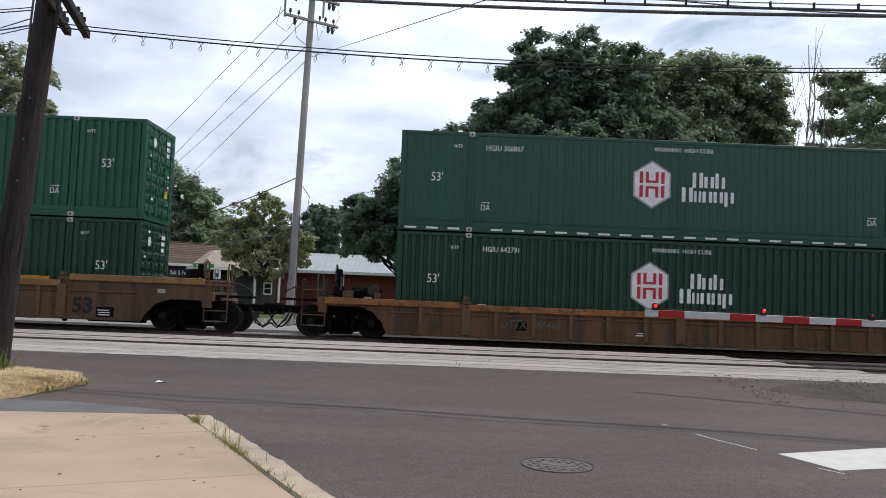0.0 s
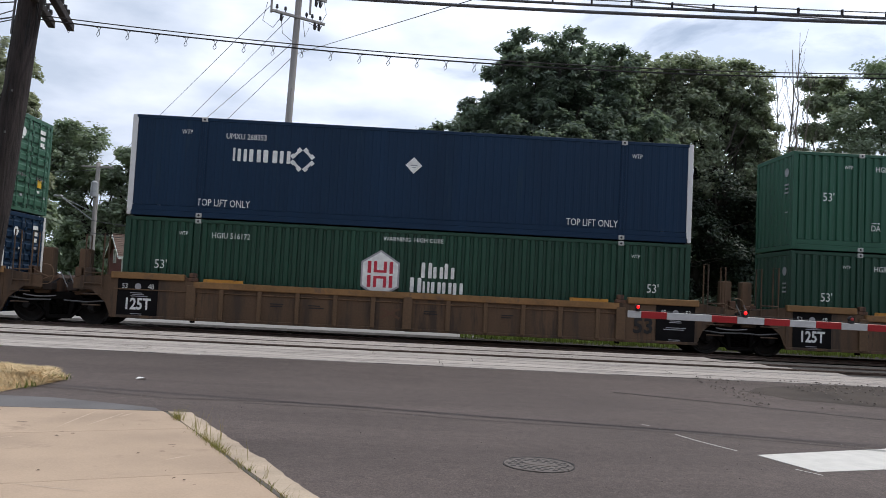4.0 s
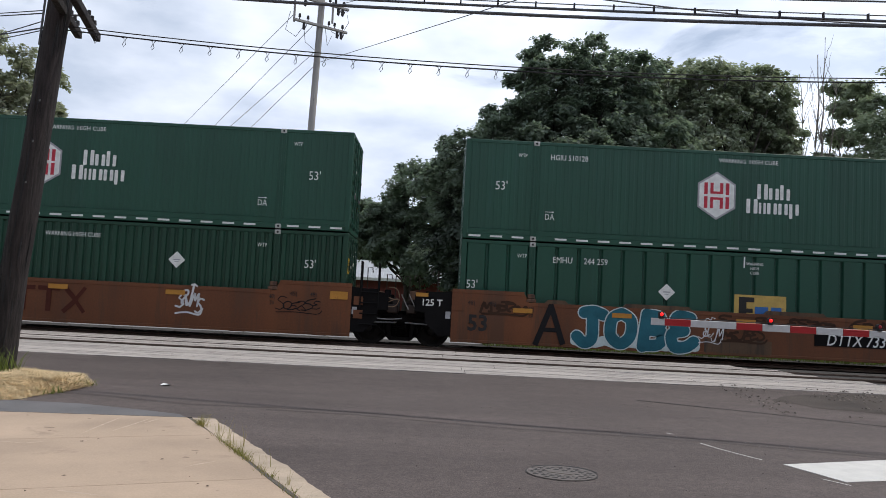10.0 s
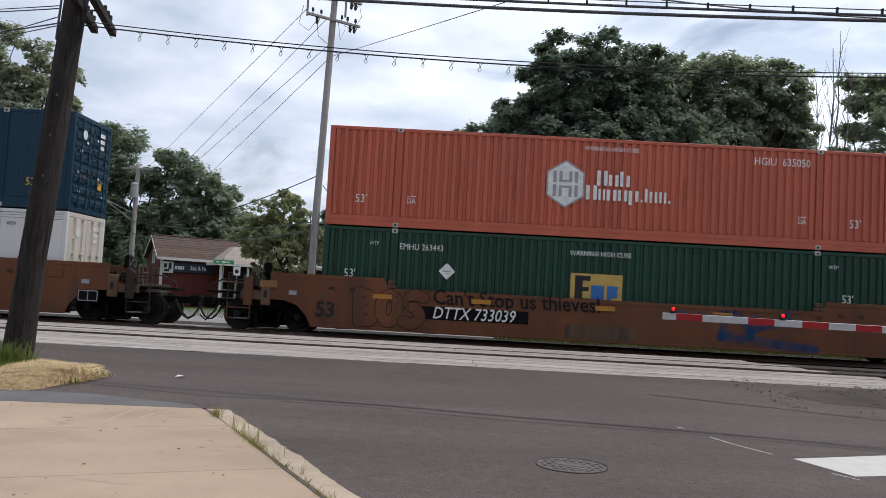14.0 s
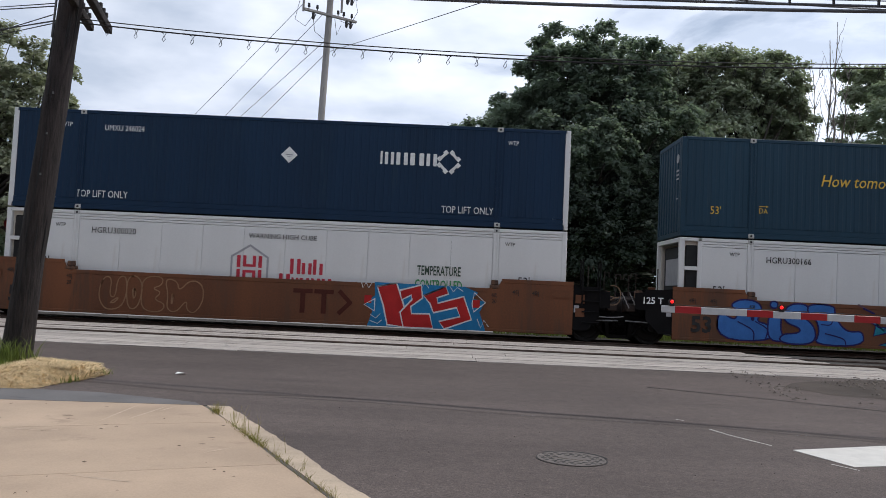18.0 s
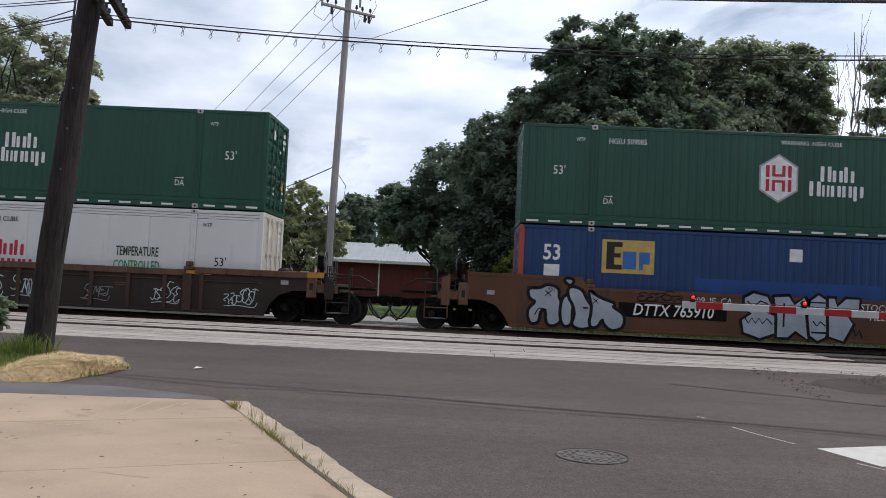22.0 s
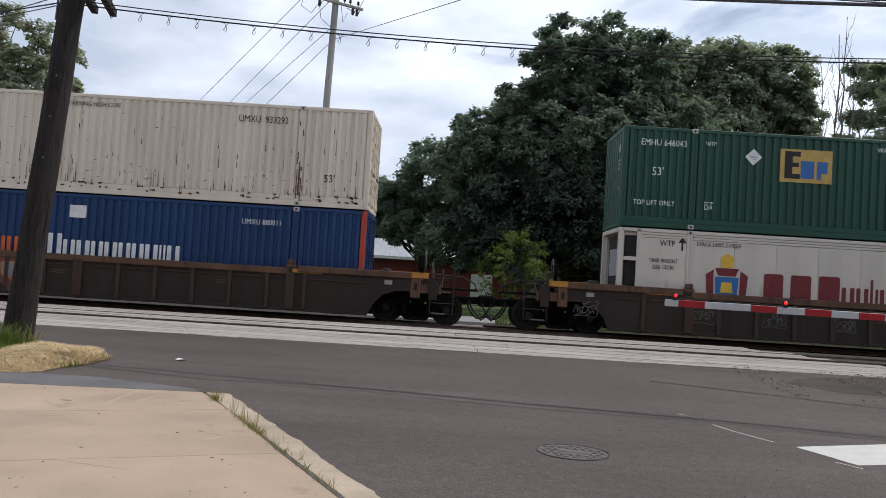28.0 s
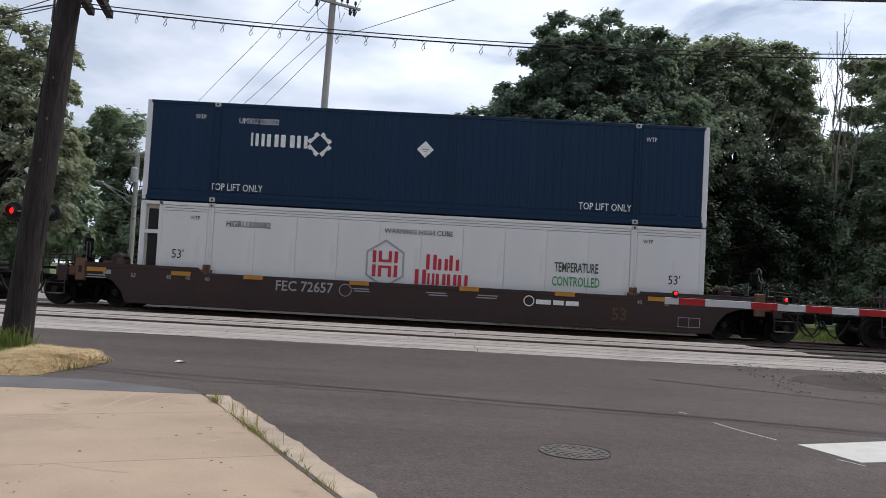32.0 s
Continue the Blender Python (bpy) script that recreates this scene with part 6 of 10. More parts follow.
            part("corner_gusset", Shape().prism([(sx(-reach + 0.6), end_top - 0.08), (sx(-reach + 0.36), end_top - 0.2), (sx(-reach + 0.36), 1.0), (sx(-reach + 0.6), 1.0)], SIDE_Y - 0.01, SIDE_Y + 0.1), body, car)
            part("coupler", Shape().box(min(sx(-reach), sx(-3.55)), BOX_W / 2 - 0.10, 0.92, max(sx(-reach), sx(-3.55)), BOX_W / 2 + 0.10, 1.14, 0.03).box(min(sx(-3.35), sx(-3.66)), BOX_W / 2 - 0.20, 0.86, max(sx(-3.35), sx(-3.66)), BOX_W / 2 + 0.20, 1.20, 0.05), TRUCK, car)
            part("air_hose", Shape().path([(sx(-reach - 0.55), 0.75, 1.05), (sx(-reach - 0.70), 0.72, 0.75), (sx(-reach - 0.95), 0.74, 0.48), (sx(-3.64), 0.80, 0.62)], 0.028, 7), DARK, car)
            for u, z in ((-reach + 0.55, 2.30 if body is CAR_TAN else 1.95), (-reach - 0.10, 2.25 if body is CAR_TAN else 1.90)):
                handrail(car, [(sx(u), SIDE_Y + 0.02, 1.05), (sx(u), SIDE_Y + 0.02, z), (sx(u), SIDE_Y + 0.40, z), (sx(u), SIDE_Y + 0.40, 1.3)], paint=CAR_RUST if body is CAR_TAN else CAR_DARK)
            part("crossover_step", Shape().box(min(sx(-reach + 0.4), sx(-3.3)), 0.15, 1.30, max(sx(-reach + 0.4), sx(-3.3)), 0.75, 1.37, 0.012), TRUCK, car)
            handrail(car, [(sx(-reach + 0.45), 0.16, 1.72), (sx(-reach - 0.35), 0.16, 1.70), (sx(-3.2), 0.16, 1.52), (sx(-3.25), 0.16, 1.33)], "crossover_rail", 0.022, CAR_DARK)
            for z in (0.62, 0.92, 1.62):
                handrail(car, [(sx(-reach + 0.55), SIDE_Y + 0.02, z), (sx(-reach - 0.10), SIDE_Y + 0.02, z)], "ladder_rung", 0.018, body)
            handrail(car, [(sx(-reach + 0.55), SIDE_Y + 0.02, 0.62), (sx(-reach + 0.55), SIDE_Y + 0.02, 1.1)], r=0.018, paint=body)
            handrail(car, [(sx(-reach - 0.10), SIDE_Y + 0.02, 0.62), (sx(-reach - 0.10), SIDE_Y + 0.02, 1.1)], r=0.018, paint=body)
            # brake gear on the deck
            part("air_tank", once("air_tank", lambda: Shape().tube((-0.36, 0, 0), (0.36, 0, 0), 0.20, n=18).tube((-0.42, 0, 0), (-0.36, 0, 0), 0.12, 0.2, 18).tube((0.36, 0, 0), (0.42, 0, 0), 0.2, 0.12, 18)), TRUCK, car, at=(sx(-0.9), 0.62, 1.56), smooth=False)
            part("brake_valve", once("brake_valve", lambda: Shape().box(-0.16, -0.14, 0, 0.16, 0.14, 0.42, 0.04).tube((0, -0.2, 0.2), (0, 0.2, 0.2), 0.11, n=12).box(-0.3, -0.05, 0.1, 0.3, 0.05, 0.18, 0.02)), TRUCK, car, at=(sx(-1.65), 0.55, 1.34))
            end_gear(car, sx, reach, over, body, random.Random(unit + str(side)))
    if not joint_l:
        make_truck(car, unit, -1.53)
    make_truck(car, unit, 17.75 if joint_r else 17.70, 0.48 if joint_r else 0.44, 1.82 if joint_r else 1.76)
    car["unit"] = unit
    return car


def number_board(car, text, x, z, w=2.0, h=0.34, size=0.36, board=True, ink=None):
    if board:
        plate_on(car, "number_board", x, z, w, h, CAR_BLACK, "black number board with white digits", y=-0.01)
    stencil(car, text, size, x, z, ink or MARK_W, 0.82, 0.22, 0.004)


def yellow_chips(car, xs, z, w=0.55, h=0.13):
    one = once(("reflector", w, h), lambda: flat([rect(0, 0, w, h)], 0.008))
    for x in xs:
        part("reflector", one, CAR_YELLOW, car, at=(x, SIDE_Y - 0.035, z))


def black_plate(car, x, first, second, extra=""):
    plate_on(car, "black_panel", x, 1.17, 1.12, 1.26, CAR_BLACK, "black painted panel with white stencils")
    stencil(car, first, 0.20, x - 0.36, 1.42, MARK_W)
    stencil(car, second, 0.20, x + 0.36, 1.42, MARK_W)
    part("round_mark", flat([[(0.09 * math.cos(k * 0.5236), 0.09 * math.sin(k * 0.5236)) for k in range(12)]], 0.002), MARK_G, car, at=(x, SIDE_Y - 0.018, 1.42))
    small_print(car, x, 1.24, 0.5, 3, MARK_G, 0.045)
    if extra:
        stencil(car, extra, 0.44, x, 0.92, MARK_W, 0.8, 0, 0.012)
    else:
        small_print(car, x, 1.0, 0.7, 2, MARK_G, 0.05)
    small_print(car, x, 0.66, 0.4, 2, MARK_G, 0.045)
    plate_on(car, "reflector", x, 1.73, 0.62, 0.12, CAR_YELLOW, y=-0.06)
    for dx in (-0.42, 0.42):
        plate_on(car, "white_tick", x + dx, 1.72, 0.05, 0.17, MARK_W, y=-0.06)


CARS = {}
# The tan car in front, with a low side
car = CARS["A"] = well_car("A", CAR_AMBER, "amber brown well car with low ribbed sides carrying two green containers", top=1.36, end_top=1.42, edge=EDGE_RUST, over=0.55, rib_paint=CAR_TAN_RIB)
stencil(car, "DTTX  466468", 0.33, 3.85, 0.86, MARK_DULL, 0.82, 0.22, 0.004)
plate_on(car, "patch", 3.6, 0.84, 0.3, 0.28, CAR_BLACK)
small_print(car, 7.0, 0.75, 0.3, 2, MARK_W)

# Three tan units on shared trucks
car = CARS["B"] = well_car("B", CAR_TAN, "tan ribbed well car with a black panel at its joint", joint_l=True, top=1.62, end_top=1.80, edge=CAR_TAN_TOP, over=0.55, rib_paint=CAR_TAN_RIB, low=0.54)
black_plate(car, 0.55, "53", "48", "125T")
number_board(car, "DTTX 790593", 11.9, 0.98, 1.65, 0.26, 0.31, ink=MARK_DULL)
stencil(car, "53", 0.60, 14.72, 0.92, MARK_K, 1.0, 0, 0.018)
plate_on(car, "label_panel", 15.35, 0.74, 0.5, 0.34, CAR_BLACK)
small_print(car, 15.35, 0.82, 0.4, 3, MARK_W)
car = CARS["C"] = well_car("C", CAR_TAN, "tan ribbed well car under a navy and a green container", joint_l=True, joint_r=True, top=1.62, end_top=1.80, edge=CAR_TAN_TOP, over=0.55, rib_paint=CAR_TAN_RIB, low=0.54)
black_plate(car, 0.55, "53", "48", "125T")
black_plate(car, 15.70, "48", "53")
stencil(car, "53", 0.60, 14.78, 1.00, MARK_K, 1.0, 0, 0.018)
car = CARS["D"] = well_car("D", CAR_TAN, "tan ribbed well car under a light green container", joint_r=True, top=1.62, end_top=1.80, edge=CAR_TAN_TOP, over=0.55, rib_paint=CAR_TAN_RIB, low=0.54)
black_plate(car, 15.70, "48", "53")
number_board(car, "DTTX 790593", 3.0, 1.0, 1.65, 0.26, 0.31, ink=MARK_DULL)
stencil(car, "53", 0.60, 14.78, 1.00, MARK_K, 1.0, 0, 0.018)
plate_on(car, "label_panel", -1.0, 1.5, 0.3, 0.14, MARK_W)
for u in "BCD":
    yellow_chips(CARS[u], (2.9, 13.2), 1.66, 1.1, 0.12)
    for x in (2.12, 14.05):
        stencil(CARS[u], "40", 0.20, x, 1.26, MARK_K)
        stencil(CARS[u], "20", 0.20, x, 1.02, MARK_K)
    for x in (4.4, 5.5, 8.7, 10.9):
        small_print(CARS[u], x, 1.12, 0.42, 2, MARK_K)
    part("block_mark", flat(ribbon([(-0.25, -0.13), (0.25, 0.13)], 0.07) + ribbon([(-0.25, 0.13), (0.25, -0.13)], 0.07)), CAR_RUST, CARS[u], at=(7.6, SIDE_Y - 0.018, 1.02))

# Three orange-brown units with plain sides and graffiti
car = CARS["E"] = well_car("E", CAR_ORANGE, "orange-brown smooth well car with teal graffiti", joint_l=True, top=1.68, end_top=1.96, ribs=False, end_paint=CAR_DARK, low=0.48)
stencil(car, "53", 0.62, 0.55, 1.02, MARK_K, 0.95, 0, 0.016)
spray(car, 3.30, 6.70, 0.40, 1.76, ("hook", "ring", "bowls", "three"), "teal", "pale", None, 11, "teal", 0.38, 0.06, under="pale")
part("graffiti", flat(ribbon([(2.2, 0.55), (2.6, 1.62), (2.95, 0.6)], 0.16) + ribbon([(2.35, 0.95), (2.85, 0.95)], 0.12)), GRAF["black"], car, "tall black spray-painted strokes", at=(0, SIDE_Y - 0.016, 0))
tag(car, 7.05, 1.15, 0.6, 0.6, "white", 21)
for k, (x, z, w, h) in enumerate(((8.0, 1.42, 1.5, 0.30), (7.9, 1.10, 1.3, 0.40), (9.9, 1.44, 1.4, 0.32), (11.6, 1.42, 1.5, 0.36), (13.2, 1.30, 1.5, 0.55), (1.2, 1.50, 1.2, 0.32))):
    tag(car, x, z, w, h, "soot", 22 + k, 0.07)
number_board(car, "DTTX 733039", 11.5, 1.05, 2.9, 0.34, 0.46)
plate_on(car, "patch", 7.9, 0.72, 1.9, 0.42, CAR_TAN, y=-0.008)
car = CARS["F"] = well_car("F", CAR_ORANGE, "orange-brown smooth well car with black outline graffiti", joint_l=True, joint_r=True, top=1.68, end_top=1.96, ribs=False, end_paint=CAR_DARK, low=0.48)
stencil(car, "53", 0.62, 0.55, 1.02, MARK_K, 0.95, 0, 0.016)
for k, o in enumerate(([(0, 0.5), (0.04, 0.9), (0.11, 1), (0.19, 0.8), (0.19, 0.2), (0.11, 0), (0.03, 0.15)], [(0.22, 1), (0.35, 1), (0.40, 0.75), (0.34, 0.5), (0.42, 0), (0.33, 0.05), (0.29, 0.4), (0.27, 0), (0.21, 0)],
                       [(0.44, 1), (0.56, 0.95), (0.62, 0.5), (0.56, 0.05), (0.44, 0)], [(0.64, 1), (0.80, 1), (0.80, 0.8), (0.72, 0.75), (0.80, 0.6), (0.72, 0.4), (0.82, 0.2), (0.80, 0), (0.64, 0)],
                       [(0.83, 1), (0.95, 1), (1.0, 0.75), (0.94, 0.5), (1.02, 0), (0.93, 0.05), (0.89, 0.4), (0.87, 0), (0.82, 0)], [(0.08, 0.62), (0.12, 0.6), (0.11, 0.34)], [(0.48, 0.75), (0.54, 0.6), (0.49, 0.3)], [(0.88, 0.82), (0.93, 0.74), (0.89, 0.66)], [(0.28, 0.84), (0.33, 0.76), (0.29, 0.66)])):
    o = rounded([(2.35 + 3.15 * u, 0.55 + 1.05 * v) for u, v in o])
    part("graffiti", brush(Shape(), o + o[:2], 0.05, SIDE_Y - 0.016 - 0.0002 * k, False), GRAF["soot" if k % 2 else "black"], car, "black spray-painted outline letter")
part("block_mark", flat([rect(7.15, 1.42, 0.62, 0.12), rect(7.15, 1.08, 0.14, 0.6), rect(7.85, 1.42, 0.62, 0.12), rect(7.85, 1.08, 0.14, 0.6)] + ribbon([(8.3, 0.8), (8.62, 1.12), (8.3, 1.46)], 0.13) + ribbon([(8.85, 0.8), (8.6, 1.12), (8.85, 1.46)], 0.1)), GRAF["brown"], car, "dull red block emblem", at=(0, SIDE_Y - 0.016, 0))
tag(car, 11.75, 1.3, 0.7, 0.7, "white", 33, 0.06)
tag(car, 14.8, 1.3, 1.2, 0.4, "black", 34)
car = CARS["G"] = well_car("G", CAR_ORANGE, "orange-brown smooth well car with handwritten graffiti", joint_r=True, top=1.68, end_top=1.96, ribs=False, end_paint=CAR_ORANGE, low=0.48)
stencil(car, "53", 0.60, 0.2, 0.98, MARK_K, 0.95, 0, 0.016)
stencil(car, "Can't Stop us thieves!", 0.60, 5.62, 1.50, GRAF["black"], 0.90, -0.1, 0.007)
number_board(car, "DTTX 733039", 4.40, 1.06, 3.1, 0.36, 0.48)
spray(car, 1.0, 3.0, 0.50, 1.74, ("bowls", "ring", "snake"), (CAR_ORANGE,), "soot", None, 80, "soot", 0.46, 0.05)
for k, (pts, w) in enumerate((([(11.40, 0.80), (11.46, 1.50)], 0.20), ([(11.48, 1.50), (11.75, 1.42)], 0.16), ([(11.75, 1.50), (12.05, 1.25), (12.22, 0.86)], 0.20), ([(12.20, 0.92), (12.32, 1.45)], 0.16), ([(12.22, 1.05), (12.75, 1.22), (13.30, 1.36)], 0.17), ([(13.28, 1.40), (13.2, 1.60)], 0.16), ([(11.42, 0.84), (12.3, 0.78), (13.2, 0.68), (14.0, 0.64)], 0.22), ([(10.0, 1.38), (10.7, 1.36)], 0.26))):
    for j, q in enumerate((1.35, 1.0, 0.65)):
        part("graffiti", brush(Shape(), pts, w * q, SIDE_Y - 0.0160 - 0.0003 * (3 * k + j)), MIST_BLUE, car, "hazy blue spray-painted scrawl")
plate_on(car, "patch", 8.0, 0.75, 2.0, 0.42, CAR_TAN, y=-0.008)

car = CARS["H"] = well_car("H", CAR_ORANGE, "orange-brown smooth well car with blue and cyan graffiti", joint_l=True, top=1.68, end_top=1.96, ribs=False, end_paint=CAR_DARK, low=0.48)
stencil(car, "53", 0.62, 0.62, 0.92, MARK_K, 1.0, 0, 0.018)
mural(car, 1.07, 5.17, 0.47, 1.72, (
    ("sea", [(0, 0.75), (0, 0.05), (0.40, 0.08), (0.36, 0.45), (0.26, 0.50), (0.31, 0.72), (0.28, 0.95), (0.16, 1.0), (0.08, 0.85), (0.14, 0.72), (0.12, 0.48)]),
    ("sea", [(0.36, 0.97), (0.41, 0.97), (0.41, 0.82), (0.36, 0.82)]),
    ("sea", [(0.36, 0.72), (0.44, 0.70), (0.43, 0.30), (0.48, 0.08), (0.36, 0.08), (0.34, 0.4)]),
    ("sea", [(0.44, 0.70), (0.50, 0.95), (0.62, 0.93), (0.62, 0.74), (0.54, 0.72), (0.66, 0.5), (0.68, 0.15), (0.60, 0.02), (0.42, 0.06), (0.44, 0.25), (0.56, 0.28), (0.57, 0.40), (0.47, 0.5)]),
    ("sea", [(0.60, 0.95), (0.80, 0.95), (0.80, 0.75), (0.84, 0.5), (0.90, 0.35), (1.0, 0.40), (1.0, 0.05), (0.66, 0.04), (0.70, 0.3), (0.68, 0.6), (0.64, 0.62)])),
    "indigo", 0.045, soft=True, label="blue spray-painted letter form", lines=(
        ("indigo", 0.10, [(0.235, 0.70), (0.24, 0.55)]), ("indigo", 0.035, [(0.14, 0.48), (0.24, 0.30), (0.25, 0.10)]), ("indigo", 0.035, [(0.26, 0.50), (0.34, 0.34), (0.33, 0.12)]),
        ("indigo", 0.03, [(0.70, 0.62), (0.78, 0.60), (0.77, 0.50), (0.71, 0.50)]), ("indigo", 0.035, [(0.74, 0.30), (0.86, 0.20), (0.88, 0.06)])))
mural(car, 5.09, 8.74, 0.46, 1.72, (
    ("aqua", [(0, 0.72), (0.12, 0.60), (0.10, 0.30), (0.20, 0.38), (0.26, 0.20), (0.30, 0.52), (0.14, 0.50)]),
    ("aqua", [(0.18, 0.45), (0.28, 0.85), (0.38, 0.97), (0.62, 0.97), (0.52, 0.82), (0.36, 0.78), (0.33, 0.62), (0.46, 0.58), (0.42, 0.25), (0.28, 0.05), (0.14, 0.10), (0.30, 0.25), (0.30, 0.38)]),
    ("aqua", [(0.46, 0.55), (0.60, 0.85), (0.66, 0.98), (0.84, 0.92), (0.76, 0.70), (0.70, 0.45), (0.62, 0.50), (0.56, 0.30), (0.48, 0.20), (0.52, 0.42)]),
    ("aqua", [(0.74, 0.30), (0.77, 0.75), (0.86, 0.92), (0.96, 0.82), (1.0, 0.45), (0.93, 0.06), (0.82, 0.0), (0.75, 0.12)])),
    "indigo", 0.038, label="teal spray-painted letter form", lines=(
        ("plum", 0.08, [(0.40, 0.06), (0.50, 0.30), (0.60, -0.02)]), ("plum", 0.07, [(0.56, 0.28), (0.66, 0.40), (0.74, 0.18)]), ("indigo", 0.04, [(0.84, 0.62), (0.90, 0.66), (0.92, 0.40), (0.86, 0.30), (0.82, 0.42), (0.84, 0.62)]),
        ("indigo", 0.03, [(0.77, 0.48), (0.99, 0.50)]), ("indigo", 0.03, [(0.34, 0.62), (0.44, 0.74), (0.50, 0.60)]), ("pale", 0.02, [(0.50, 0.16), (0.56, 0.02)]), ("pale", 0.02, [(0.53, 0.20), (0.62, 0.0)]), ("plum", 0.05, [(-0.02, 0.98), (0.08, 0.84)]), ("indigo", 0.05, [(0.02, 0.90), (0.10, 0.80)])))
for k, (paint, w, pts) in enumerate((("faint", 0.035, [(8.75, 0.62), (8.72, 1.2), (8.95, 1.55), (9.25, 1.62), (9.2, 1.35)]), ("white", 0.06, [(8.98, 1.38), (8.92, 1.12), (9.05, 1.08), (9.08, 1.30)]), ("plum", 0.05, [(9.1, 1.55), (9.65, 1.60), (9.4, 1.25), (9.1, 0.95)]), ("plum", 0.05, [(9.3, 1.2), (9.9, 1.22), (10.1, 0.95), (10.6, 0.72)]),
                                       ("white", 0.03, [(8.95, 0.95), (9.15, 0.72), (9.3, 0.76)]), ("white", 0.03, [(9.5, 0.88), (9.62, 0.58)]), ("white", 0.03, [(9.45, 0.70), (9.75, 0.74)]), ("white", 0.025, [(9.7, 0.92), (9.85, 0.98)]), ("white", 0.025, [(9.0, 0.55), (9.1, 0.68)]), ("faint", 0.025, [(9.9, 1.15), (10.2, 0.92)]))):
    part("graffiti", brush(Shape(), pts, w, SIDE_Y - 0.0165 - 0.0002 * k), GRAF[paint], car, "thin spray-painted stroke")
number_board(car, "DTTX 765910", 11.4, 1.2, 3.0, 0.36, 0.46)
car = CARS["I"] = well_car("I", CAR_ORANGE, "orange-brown smooth well car with red graffiti on blue", joint_l=True, joint_r=True, top=1.68, end_top=1.96, ribs=False, end_paint=CAR_DARK, low=0.48)
stencil(car, "53", 0.62, 0.62, 0.92, MARK_K, 1.0, 0, 0.018)
for k, o in enumerate(([(0, 0.6), (0.05, 0.95), (0.12, 0.9), (0.10, 0.4), (0.16, 0.35), (0.17, 0.9), (0.25, 1.0), (0.27, 0.5), (0.22, 0.08), (0.08, 0.0), (0.01, 0.25)], [(0.27, 0.95), (0.36, 1.0), (0.42, 0.7), (0.38, 0.1), (0.29, 0.05), (0.26, 0.5)], [(0.42, 0.98), (0.60, 1.0), (0.60, 0.76), (0.50, 0.66), (0.60, 0.56), (0.52, 0.36), (0.64, 0.24), (0.60, 0.0), (0.42, 0.04), (0.40, 0.5)],
                       [(0.62, 0.95), (0.74, 0.9), (0.76, 0.6), (0.86, 0.95), (0.98, 0.85), (1.0, 0.4), (0.92, 0.0), (0.84, 0.1), (0.84, 0.4), (0.74, 0.0), (0.65, 0.1), (0.66, 0.5)], [(0.10, 0.2), (0.16, 0.22), (0.20, 0.4)], [(0.32, 0.7), (0.36, 0.5), (0.33, 0.3)], [(0.70, 0.6), (0.71, 0.35), (0.69, 0.2)])):
    o = rounded([(2.90 + 3.0 * u, 0.58 + 1.02 * v) for u, v in o])
    part("graffiti", brush(Shape(), o + o[:2], 0.035, SIDE_Y - 0.016 - 0.0002 * k, False), GRAF["tan"], car, "pale spray-painted outline letter")
mural(car, 10.80, 13.50, 0.48, 1.72, (
    ("crimson", [(0, 0.90), (0.20, 1.0), (0.27, 0.60), (0.36, 0.0), (0.12, 0.04), (0.07, 0.48)]),
    ("crimson", [(0.24, 0.84), (0.46, 0.98), (0.48, 0.68), (0.36, 0.48), (0.37, 0.32), (0.56, 0.33), (0.60, 0.0), (0.29, 0.0), (0.25, 0.34), (0.37, 0.64), (0.36, 0.74), (0.26, 0.62)]),
    ("crimson", [(0.49, 0.74), (0.72, 0.97), (0.75, 0.80), (0.63, 0.70), (0.64, 0.58), (0.91, 0.76), (1.0, 0.24), (0.72, 0.0), (0.66, 0.17), (0.88, 0.30), (0.84, 0.50), (0.60, 0.36), (0.56, 0.56)])),
    "white", 0.045, ("azure", [(-0.03, 1.0), (0.92, 0.98), (1.06, 0.86), (1.0, 0.72), (1.14, 0.66), (1.08, 0.42), (1.15, 0.0), (-0.09, 0.0), (-0.04, 0.34), (-0.12, 0.50), (-0.02, 0.70)]), label="red angular spray-painted figure", lines=(
        ("white", 0.03, [(1.0, 0.60), (1.02, 0.86), (1.14, 0.64), (1.02, 0.42), (1.0, 0.60)]), ("white", 0.03, [(-0.02, 0.62), (-0.13, 0.48), (-0.02, 0.34), (-0.02, 0.62)]),
        ("white", 0.022, [(-0.17, 1.0), (-0.15, 0.86), (-0.12, 0.98), (-0.09, 0.86), (-0.05, 1.0)]), ("pale", 0.022, [(0.44, 1.02), (0.47, 0.92), (0.50, 1.02), (0.54, 0.92)]), ("pale", 0.022, [(0.76, 0.98), (0.80, 0.86), (0.84, 0.96), (0.90, 0.88)]),
        ("pale", 0.022, [(-0.06, 0.26), (0.0, 0.18), (0.04, 0.28)]), ("pale", 0.022, [(-0.06, 0.12), (0.02, 0.06), (0.06, 0.14)]), ("white", 0.022, [(1.06, 0.26), (1.10, 0.06), (1.13, 0.24), (1.18, 0.10)])))
for x in (10.55, 13.62):
    part("graffiti", flat([[(x - 0.10, 1.12), (x + 0.10, 1.12), (x + 0.10, 1.34), (x - 0.10, 1.34)]], 0.002), GRAF["crimson"], car, "small red spray-painted arrow", at=(0, SIDE_Y - 0.0170, 0))
part("block_mark", flat([rect(8.7, 1.38, 0.55, 0.12), rect(8.7, 1.06, 0.14, 0.6), rect(9.3, 1.38, 0.55, 0.12), rect(9.3, 1.06, 0.14, 0.6)] + ribbon([(9.75, 0.8), (10.05, 1.1), (9.75, 1.4)], 0.12)), GRAF["brown"], car, "dull red block emblem", at=(0, SIDE_Y - 0.015, 0))
